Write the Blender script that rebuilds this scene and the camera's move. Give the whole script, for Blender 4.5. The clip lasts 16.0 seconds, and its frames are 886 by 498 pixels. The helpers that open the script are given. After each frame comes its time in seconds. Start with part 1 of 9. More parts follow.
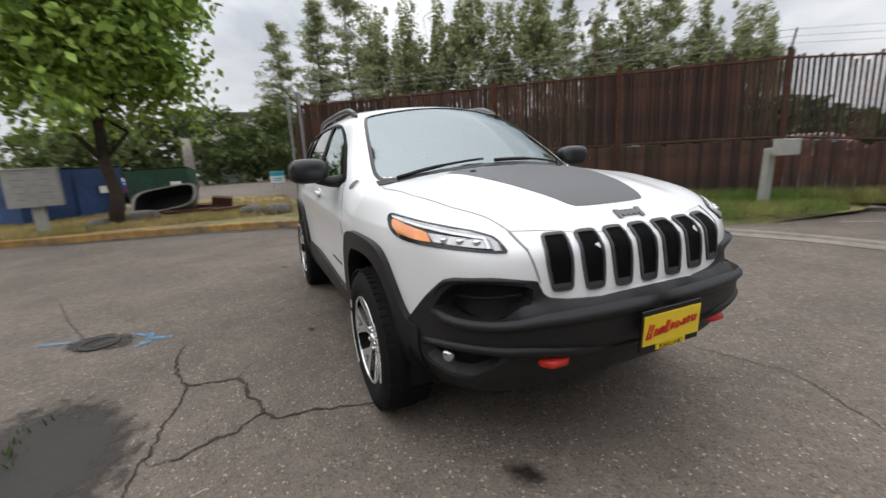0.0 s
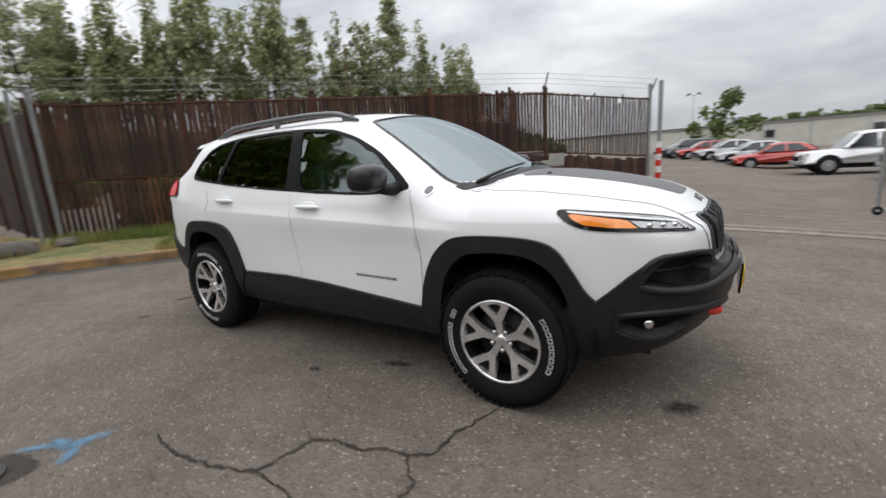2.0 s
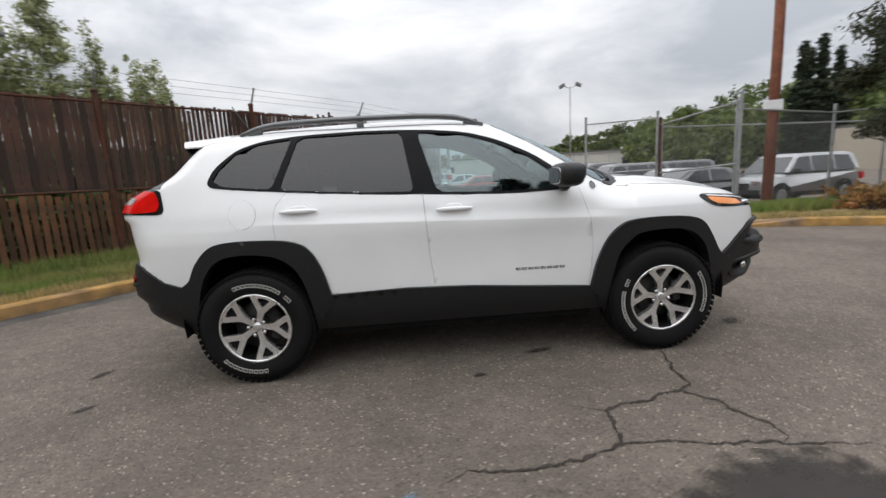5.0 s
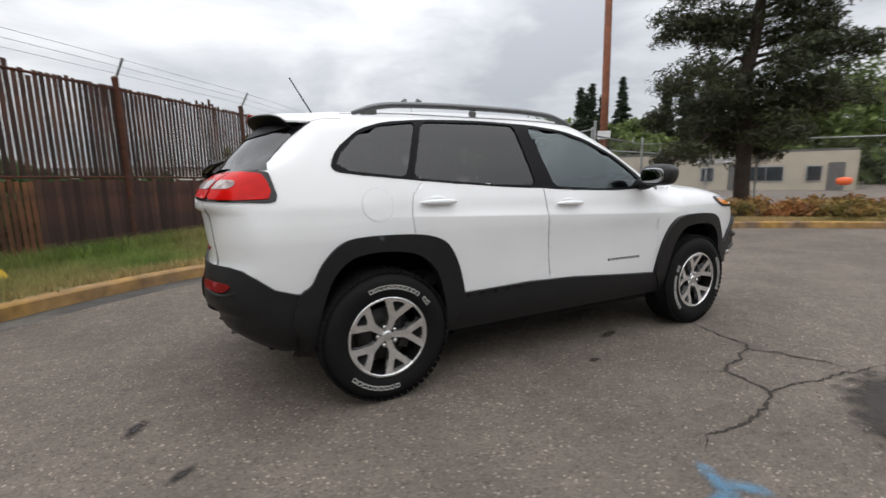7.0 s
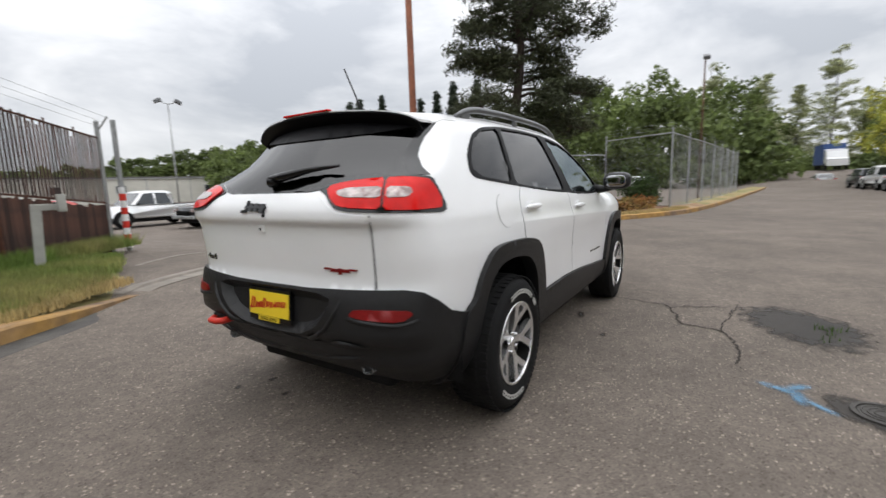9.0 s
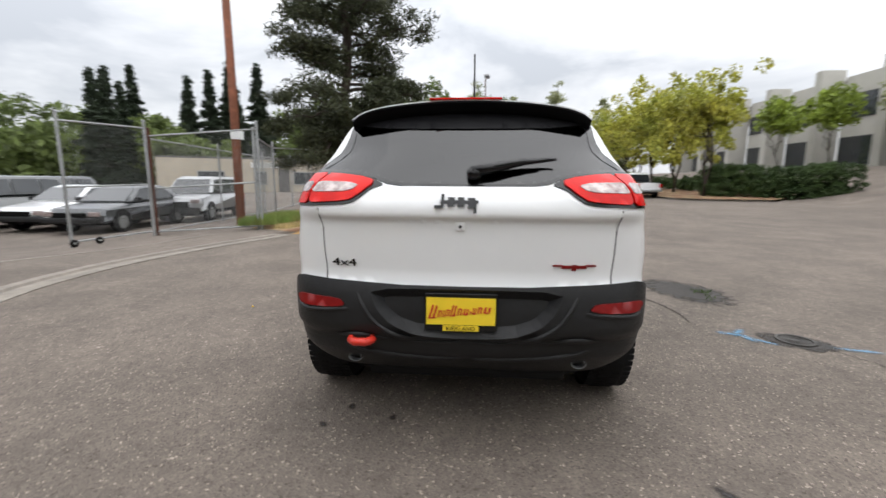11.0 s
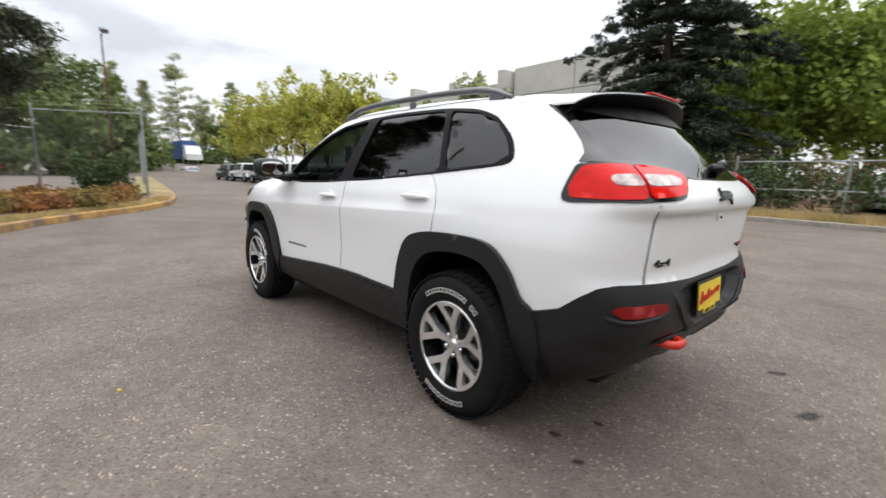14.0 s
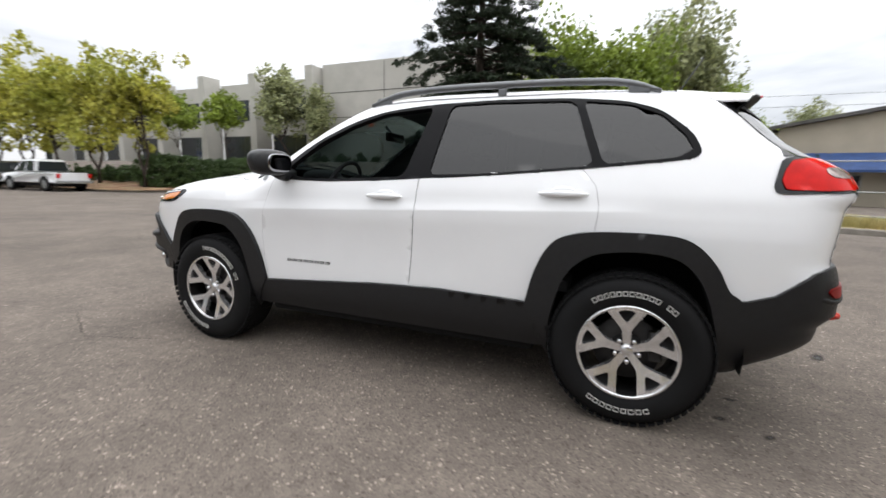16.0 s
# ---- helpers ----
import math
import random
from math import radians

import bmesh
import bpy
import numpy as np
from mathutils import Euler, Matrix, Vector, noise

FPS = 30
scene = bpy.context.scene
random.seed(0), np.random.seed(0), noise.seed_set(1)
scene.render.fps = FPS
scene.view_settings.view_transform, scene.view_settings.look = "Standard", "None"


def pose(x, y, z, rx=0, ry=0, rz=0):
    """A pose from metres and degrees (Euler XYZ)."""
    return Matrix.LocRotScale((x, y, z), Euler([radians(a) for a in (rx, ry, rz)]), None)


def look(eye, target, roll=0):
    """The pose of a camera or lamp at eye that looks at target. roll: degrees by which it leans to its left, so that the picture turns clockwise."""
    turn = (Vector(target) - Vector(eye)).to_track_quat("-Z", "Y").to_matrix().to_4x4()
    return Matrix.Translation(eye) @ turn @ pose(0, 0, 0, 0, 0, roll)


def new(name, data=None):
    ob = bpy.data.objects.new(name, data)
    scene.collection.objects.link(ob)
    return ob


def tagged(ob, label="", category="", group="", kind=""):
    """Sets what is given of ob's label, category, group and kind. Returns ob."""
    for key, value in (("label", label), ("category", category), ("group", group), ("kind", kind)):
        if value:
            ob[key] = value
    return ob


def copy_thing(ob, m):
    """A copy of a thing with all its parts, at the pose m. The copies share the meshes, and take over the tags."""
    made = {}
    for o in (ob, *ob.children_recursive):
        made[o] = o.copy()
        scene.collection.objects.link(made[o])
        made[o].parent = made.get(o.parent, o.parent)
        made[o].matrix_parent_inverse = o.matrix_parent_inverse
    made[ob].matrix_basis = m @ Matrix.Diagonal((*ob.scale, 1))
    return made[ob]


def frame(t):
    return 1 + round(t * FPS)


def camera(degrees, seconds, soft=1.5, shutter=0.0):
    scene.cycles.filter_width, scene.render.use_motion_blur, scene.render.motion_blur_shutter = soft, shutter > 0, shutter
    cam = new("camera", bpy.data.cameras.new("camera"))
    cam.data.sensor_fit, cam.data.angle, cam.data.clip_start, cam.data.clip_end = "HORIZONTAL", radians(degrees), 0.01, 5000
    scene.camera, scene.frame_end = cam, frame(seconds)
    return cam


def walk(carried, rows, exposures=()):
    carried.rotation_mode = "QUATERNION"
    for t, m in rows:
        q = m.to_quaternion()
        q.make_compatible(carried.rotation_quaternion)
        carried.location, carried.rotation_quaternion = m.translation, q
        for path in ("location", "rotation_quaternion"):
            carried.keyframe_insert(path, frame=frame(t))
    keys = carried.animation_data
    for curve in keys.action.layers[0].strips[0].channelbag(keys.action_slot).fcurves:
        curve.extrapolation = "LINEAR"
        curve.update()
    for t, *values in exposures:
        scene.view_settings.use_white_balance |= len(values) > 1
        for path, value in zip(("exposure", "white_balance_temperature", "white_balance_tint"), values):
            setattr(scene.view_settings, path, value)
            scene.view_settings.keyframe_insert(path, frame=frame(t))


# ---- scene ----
cam = camera(91.3, 16.0, soft=1.5, shutter=0.6)
PATH = [
    (0, (3.496, -1.336, 1.288), (1.694, -0.574, 0.874), -3.1),
    (0.5, (3.28, -1.733, 1.301), (1.616, -0.701, 0.891), -0.8),
    (1, (3.012, -2.123, 1.312), (1.492, -0.879, 0.934), -2.3),
    (1.5, (2.684, -2.436, 1.319), (1.327, -1.023, 0.919), -2.1),
    (2, (2.341, -2.779, 1.327), (1.238, -1.16, 0.92), -3.6),
    (2.5, (1.95, -3.04, 1.315), (1.027, -1.302, 0.96), -4.2),
    (3, (1.567, -3.283, 1.309), (0.82, -1.462, 0.954), -3.6),
    (3.5, (1.142, -3.449, 1.306), (0.584, -1.561, 0.954), -4.1),
    (4.35, (0.386, -3.657, 1.296), (0.182, -1.689, 0.95), -3.6),
    (5.15, (-0.381, -3.662, 1.286), (-0.221, -1.691, 0.947), -3.2),
    (6, (-1.191, -3.476, 1.276), (-0.683, -1.571, 0.943), -2.7),
    (6.5, (-1.662, -3.325, 1.257), (-0.981, -1.469, 0.953), -1.7),
    (7, (-2.097, -3.116, 1.237), (-1.216, -1.349, 0.919), -0.8),
    (7.5, (-2.488, -2.844, 1.229), (-1.414, -1.185, 0.917), -0.7),
    (8, (-2.834, -2.54, 1.242), (-1.511, -1.066, 0.96), -2.2),
    (8.85, (-3.399, -1.96, 1.244), (-1.749, -0.797, 0.952), -1.8),
    (9.65, (-3.799, -1.307, 1.245), (-1.962, -0.484, 0.944), -1.3),
    (10.5, (-3.997, -0.547, 1.247), (-2.065, -0.134, 0.936), -0.9),
    (11, (-4.03, -0.09, 1.259), (-2.062, 0.084, 0.942), 0.3),
    (11.5, (-4.053, 0.365, 1.275), (-2.079, 0.24, 0.975), 0.4),
    (12, (-3.914, 0.805, 1.247), (-1.979, 0.44, 0.9), -0.3),
    (12.5, (-3.745, 1.214, 1.242), (-1.891, 0.535, 0.925), 0.9),
    (13, (-3.498, 1.599, 1.231), (-1.733, 0.709, 0.933), -0.2),
    (13.5, (-3.203, 1.955, 1.234), (-1.55, 0.871, 0.932), 0.1),
    (14, (-2.898, 2.297, 1.231), (-1.419, 0.995, 0.89), 1.4),
    (14.5, (-2.534, 2.573, 1.209), (-1.186, 1.142, 0.841), 0.1),
    (15, (-2.15, 2.821, 1.183), (-1.005, 1.222, 0.82), -0.3),
    (15.5, (-1.748, 2.974, 1.163), (-0.78, 1.264, 0.796), -0.1),
    (16, (-1.325, 3.025, 1.173), (-0.552, 1.208, 0.851), 1.1),
]
walk(cam, [(t, look(e, a, r)) for t, e, a, r in PATH],
     exposures=[(0, 0.20), (3.5, 0.19), (8, 0.26), (10.5, 0.53), (13, 0.68), (14.5, 0.68), (16, 0.63)])

# ---- world, sun ----
world = bpy.data.worlds.new("overcast_sky")
scene.world = world
world.use_nodes = True
wn, wl = world.node_tree.nodes, world.node_tree.links
wn.clear()
w_out = wn.new("ShaderNodeOutputWorld")
w_bg = wn.new("ShaderNodeBackground")
w_sky = wn.new("ShaderNodeTexSky")
w_sky.sky_type, w_sky.sun_disc = "NISHITA", False
w_sky.sun_elevation, w_sky.sun_rotation = radians(62), radians(222)
w_co = wn.new("ShaderNodeTexCoord")
w_sep = wn.new("ShaderNodeSeparateXYZ")
w_map = wn.new("ShaderNodeMapping")
w_map.inputs["Scale"].default_value = (1.0, 1.0, 2.6)
w_n1 = wn.new("ShaderNodeTexNoise")
w_n1.inputs["Scale"].default_value, w_n1.inputs["Detail"].default_value = 2.3, 7.0
w_n1.inputs["Roughness"].default_value, w_n1.inputs["Distortion"].default_value = 0.55, 0.35
w_ramp = wn.new("ShaderNodeValToRGB")
w_ramp.color_ramp.elements[0].position, w_ramp.color_ramp.elements[0].color = 0.36, (0.40, 0.42, 0.455, 1)
w_ramp.color_ramp.elements[1].position, w_ramp.color_ramp.elements[1].color = 0.64, (0.74, 0.745, 0.76, 1)
w_ele = wn.new("ShaderNodeMapRange")          # an overcast sky is brightest overhead
w_ele.inputs["From Min"].default_value, w_ele.inputs["From Max"].default_value = 0.0, 1.0
w_ele.inputs["To Min"].default_value, w_ele.inputs["To Max"].default_value = 1.0, 2.6
w_ele.interpolation_type = "SMOOTHSTEP"
w_mul = wn.new("ShaderNodeVectorMath")
w_mul.operation = "SCALE"
w_sc = wn.new("ShaderNodeVectorMath")
w_sc.operation = "SCALE"
w_sc.inputs["Scale"].default_value = 0.10
w_mix = wn.new("ShaderNodeMix")
w_mix.data_type = "RGBA"
w_mix.inputs["Factor"].default_value = 0.93   # cloud cover
wl.new(w_co.outputs["Generated"], w_sep.inputs[0])
wl.new(w_co.outputs["Generated"], w_map.inputs["Vector"])
wl.new(w_map.outputs[0], w_n1.inputs["Vector"])
wl.new(w_n1.outputs["Fac"], w_ramp.inputs[0])
wl.new(w_sep.outputs["Z"], w_ele.inputs["Value"])
w_high = wn.new("ShaderNodeMapRange")         # the cloud sheet grows even towards the zenith
w_high.inputs["From Min"].default_value, w_high.inputs["From Max"].default_value = 0.32, 0.68
w_high.interpolation_type = "SMOOTHSTEP"
w_even = wn.new("ShaderNodeMix")
w_even.data_type = "RGBA"
w_even.inputs["B"].default_value = (0.585, 0.592, 0.61, 1)
wl.new(w_sep.outputs["Z"], w_high.inputs["Value"])
wl.new(w_high.outputs[0], w_even.inputs["Factor"])
wl.new(w_ramp.outputs[0], w_even.inputs["A"])
wl.new(w_even.outputs["Result"], w_mul.inputs[0])
w_dot = wn.new("ShaderNodeVectorMath")        # cloud glows round the hidden sun
w_dot.operation = "DOT_PRODUCT"
w_dot.inputs[1].default_value = Vector((-0.26, -0.30, 0.92)).normalized()
w_lobe = wn.new("ShaderNodeMath")
w_lobe.operation, w_lobe.use_clamp = "MAXIMUM", True
w_lobe.inputs[1].default_value = 0.0
w_pow = wn.new("ShaderNodeMath")
w_pow.operation = "POWER"
w_pow.inputs[1].default_value = 4.0
w_sum = wn.new("ShaderNodeMath")
w_sum.operation = "MULTIPLY_ADD"
w_sum.inputs[1].default_value = 0.85
wl.new(w_co.outputs["Generated"], w_dot.inputs[0])
wl.new(w_dot.outputs["Value"], w_lobe.inputs[0])
wl.new(w_lobe.outputs[0], w_pow.inputs[0])
wl.new(w_pow.outputs[0], w_sum.inputs[0])
wl.new(w_ele.outputs[0], w_sum.inputs[2])
wl.new(w_sum.outputs[0], w_mul.inputs["Scale"])
wl.new(w_sky.outputs[0], w_sc.inputs[0])
wl.new(w_sc.outputs[0], w_mix.inputs["A"])
wl.new(w_mul.outputs[0], w_mix.inputs["B"])
wl.new(w_mix.outputs["Result"], w_bg.inputs["Color"])
wl.new(w_bg.outputs[0], w_out.inputs[0])
w_bg.inputs["Strength"].default_value = 1.0

sun = new("sun", bpy.data.lights.new("sun", "SUN"))
sun.data.energy, sun.data.angle, sun.data.color = 0.5, radians(125), (1.0, 0.97, 0.93)
sun.matrix_world = look((0, 0, 50), (18, 20, 0))


# ---- materials ----
def material(name, base, rough=0.6, metal=0.0, var=0.15, scale=8.0, bump=0.0, bump_scale=60.0, coat=0.0,
             spec=0.5, tint=None, big=None, island=0.0, per_object=0.0, thin=0.0):
    """A surface with grain and larger stains. tint: second colour that the large noise mixes in."""
    m = bpy.data.materials.new(name)
    m.use_nodes = True
    n, l = m.node_tree.nodes, m.node_tree.links
    b = n["Principled BSDF"]
    b.inputs["Metallic"].default_value = metal
    b.inputs["Specular IOR Level"].default_value = spec
    b.inputs["Coat Weight"].default_value = coat
    b.inputs["Coat Roughness"].default_value = 0.03
    co = n.new("ShaderNodeTexCoord")
    fine = n.new("ShaderNodeTexNoise")
    fine.inputs["Scale"].default_value, fine.inputs["Detail"].default_value = scale, 6.0
    l.new(co.outputs["Object"], fine.inputs["Vector"])
    large = n.new("ShaderNodeTexNoise")
    large.inputs["Scale"].default_value, large.inputs["Detail"].default_value = big or scale / 7, 3.0
    l.new(co.outputs["Object"], large.inputs["Vector"])
    c1 = n.new("ShaderNodeMix")
    c1.data_type = "RGBA"
    c1.inputs["A"].default_value = (*base, 1)
    t = tint or tuple(v * 0.6 for v in base)
    c1.inputs["B"].default_value = (*t, 1)
    r1 = n.new("ShaderNodeMapRange")
    r1.inputs["From Min"].default_value, r1.inputs["From Max"].default_value = 0.4, 0.65
    r1.inputs["To Max"].default_value = min(1.0, var * 3.0)
    l.new(large.outputs["Fac"], r1.inputs["Value"])
    l.new(r1.outputs[0], c1.inputs["Factor"])
    hsv = n.new("ShaderNodeHueSaturation")
    r2 = n.new("ShaderNodeMapRange")
    r2.inputs["From Min"].default_value, r2.inputs["From Max"].default_value = 0.3, 0.7
    r2.inputs["To Min"].default_value, r2.inputs["To Max"].default_value = 1 - var, 1 + var
    l.new(fine.outputs["Fac"], r2.inputs["Value"])
    value = r2.outputs[0]
    for amount, kind in ((island, "g"), (per_object, "o")):
        if amount:
            src = n.new("ShaderNodeNewGeometry").outputs["Random Per Island"] if kind == "g" else n.new("ShaderNodeObjectInfo").outputs["Random"]
            r3 = n.new("ShaderNodeMapRange")
            r3.inputs["To Min"].default_value, r3.inputs["To Max"].default_value = 1 - amount, 1 + amount
            l.new(src, r3.inputs["Value"])
            mm = n.new("ShaderNodeMath")
            mm.operation = "MULTIPLY"
            l.new(value, mm.inputs[0])
            l.new(r3.outputs[0], mm.inputs[1])
            value = mm.outputs[0]
    l.new(value, hsv.inputs["Value"])
    l.new(c1.outputs["Result"], hsv.inputs["Color"])
    l.new(hsv.outputs[0], b.inputs["Base Color"])
    rr = n.new("ShaderNodeMapRange")
    rr.inputs["To Min"].default_value, rr.inputs["To Max"].default_value = max(0.02, rough - var * 0.4), min(1.0, rough + var * 0.4)
    l.new(fine.outputs["Fac"], rr.inputs["Value"])
    l.new(rr.outputs[0], b.inputs["Roughness"])
    if bump:
        bn = n.new("ShaderNodeTexNoise")
        bn.inputs["Scale"].default_value, bn.inputs["Detail"].default_value = bump_scale, 4.0
        l.new(co.outputs["Object"], bn.inputs["Vector"])
        bp = n.new("ShaderNodeBump")
        bp.inputs["Strength"].default_value, bp.inputs["Distance"].default_value = bump, 0.01
        l.new(bn.outputs["Fac"], bp.inputs["Height"])
        l.new(bp.outputs[0], b.inputs["Normal"])
    if thin:                                  # leaves let light through
        tl, mx = n.new("ShaderNodeBsdfTranslucent"), n.new("ShaderNodeMixShader")
        mx.inputs[0].default_value = thin
        l.new(hsv.outputs[0], tl.inputs["Color"])
        l.new(b.outputs[0], mx.inputs[1])
        l.new(tl.outputs[0], mx.inputs[2])
        l.new(mx.outputs[0], n["Material Output"].inputs["Surface"])
    return m


def glass_material(name, tint, bright=0.06, rough=0.0, power=4.6, sheen=(0.8, 0.8, 0.8)):
    """A thin pane: mirror towards grazing angles over a tinted clear sheet. bright: its mirror share seen square on."""
    m = bpy.data.materials.new(name)
    m.use_nodes = True
    n, l = m.node_tree.nodes, m.node_tree.links
    n.clear()
    out, mix = n.new("ShaderNodeOutputMaterial"), n.new("ShaderNodeMixShader")
    tr, gl, lw = n.new("ShaderNodeBsdfTransparent"), n.new("ShaderNodeBsdfGlossy"), n.new("ShaderNodeLayerWeight")
    tr.inputs["Color"].default_value = (*tint, 1)
    gl.inputs["Roughness"].default_value = rough
    gl.inputs["Color"].default_value = (*sheen, 1)
    lw.inputs["Blend"].default_value = 0.5
    pw, mr = n.new("ShaderNodeMath"), n.new("ShaderNodeMapRange")
    pw.operation = "POWER"
    pw.inputs[1].default_value = power
    mr.inputs["To Min"].default_value = bright
    l.new(lw.outputs["Facing"], pw.inputs[0])
    l.new(pw.outputs[0], mr.inputs["Value"])
    l.new(mr.outputs[0], mix.inputs[0])
    l.new(tr.outputs[0], mix.inputs[1])
    l.new(gl.outputs[0], mix.inputs[2])
    l.new(mix.outputs[0], out.inputs[0])
    return m


def stain_material(name, base, rough, inner, outer, strength, grain):
    """A stain that soaks away towards its edge and lets the ground show through."""
    m = material(name, base, rough, 0, 0.3, 14, 0.3, 80)
    n, l = m.node_tree.nodes, m.node_tree.links
    co, mp, ln = n.new("ShaderNodeTexCoord"), n.new("ShaderNodeMapping"), n.new("ShaderNodeVectorMath")
    mp.inputs["Location"].default_value, mp.inputs["Scale"].default_value = (-1, -1, 0), (2, 2, 0)
    ln.operation = "LENGTH"
    nz, add, rg = n.new("ShaderNodeTexNoise"), n.new("ShaderNodeMath"), n.new("ShaderNodeMapRange")
    nz.inputs["Scale"].default_value, nz.inputs["Detail"].default_value = grain, 7.0
    add.operation = "MULTIPLY_ADD"
    add.inputs[1].default_value = 1.1
    rg.inputs["From Min"].default_value, rg.inputs["From Max"].default_value = inner + 0.55, outer + 0.55
    rg.inputs["To Min"].default_value, rg.inputs["To Max"].default_value = strength, 0.0
    rg.interpolation_type = "SMOOTHSTEP"
    tr, mx = n.new("ShaderNodeBsdfTransparent"), n.new("ShaderNodeMixShader")
    l.new(co.outputs["Generated"], mp.inputs["Vector"])
    l.new(co.outputs["Object"], nz.inputs["Vector"])
    l.new(mp.outputs[0], ln.inputs[0])
    l.new(nz.outputs["Fac"], add.inputs[0])
    l.new(ln.outputs["Value"], add.inputs[2])
    l.new(add.outputs[0], rg.inputs["Value"])
    l.new(rg.outputs[0], mx.inputs[0])
    l.new(tr.outputs[0], mx.inputs[1])
    l.new(n["Principled BSDF"].outputs[0], mx.inputs[2])
    l.new(mx.outputs[0], n["Material Output"].inputs["Surface"])
    return m


def asphalt_material():
    m = material("asphalt", (0.147, 0.123, 0.1035), 0.88, 0, 0.18, 1.3, 0.0, big=0.22, tint=(0.101, 0.085, 0.071), spec=0.3)
    n, l = m.node_tree.nodes, m.node_tree.links
    b = n["Principled BSDF"]
    co = n.new("ShaderNodeTexCoord")
    vo = n.new("ShaderNodeTexVoronoi")
    vo.inputs["Scale"].default_value = 95.0
    l.new(co.outputs["Object"], vo.inputs["Vector"])
    sep = n.new("ShaderNodeSeparateColor")
    l.new(vo.outputs["Color"], sep.inputs[0])
    # pale stones among dark ones
    ramp = n.new("ShaderNodeValToRGB")
    e = ramp.color_ramp.elements
    e[0].position, e[0].color = 0.0, (0.58, 0.58, 0.58, 1)
    e[1].position, e[1].color = 1.0, (2.55, 2.58, 2.58, 1)
    for at, tone in ((0.10, 0.86), (0.955, 1.20)):
        k = ramp.color_ramp.elements.new(at)
        k.color = (tone, tone, tone, 1)
    l.new(sep.outputs[0], ramp.inputs[0])
    mul = n.new("ShaderNodeMix")
    mul.data_type, mul.blend_type = "RGBA", "MULTIPLY"
    mul.inputs["Factor"].default_value = 1.0
    src = b.inputs["Base Color"].links[0].from_socket
    # worn and oily patches a hand or two across
    mott = n.new("ShaderNodeTexNoise")
    mott.inputs["Scale"].default_value, mott.inputs["Detail"].default_value, mott.inputs["Roughness"].default_value = 9.0, 6.0, 0.7
    tone = n.new("ShaderNodeMapRange")
    tone.inputs["From Min"].default_value, tone.inputs["From Max"].default_value = 0.3, 0.7
    tone.inputs["To Min"].default_value, tone.inputs["To Max"].default_value = 0.82, 1.20
    shade = n.new("ShaderNodeVectorMath")
    shade.operation = "SCALE"
    l.new(co.outputs["Object"], mott.inputs["Vector"])
    l.new(mott.outputs["Fac"], tone.inputs["Value"])
    l.new(src, shade.inputs[0])
    l.new(tone.outputs[0], shade.inputs["Scale"])
    l.new(shade.outputs[0], mul.inputs["A"])
    l.new(ramp.outputs[0], mul.inputs["B"])
    l.new(mul.outputs["Result"], b.inputs["Base Color"])
    bp = n.new("ShaderNodeBump")
    bp.inputs["Strength"].default_value, bp.inputs["Distance"].default_value = 0.6, 0.006
    l.new(vo.outputs["Distance"], bp.inputs["Height"])
    l.new(bp.outputs[0], b.inputs["Normal"])
    return m


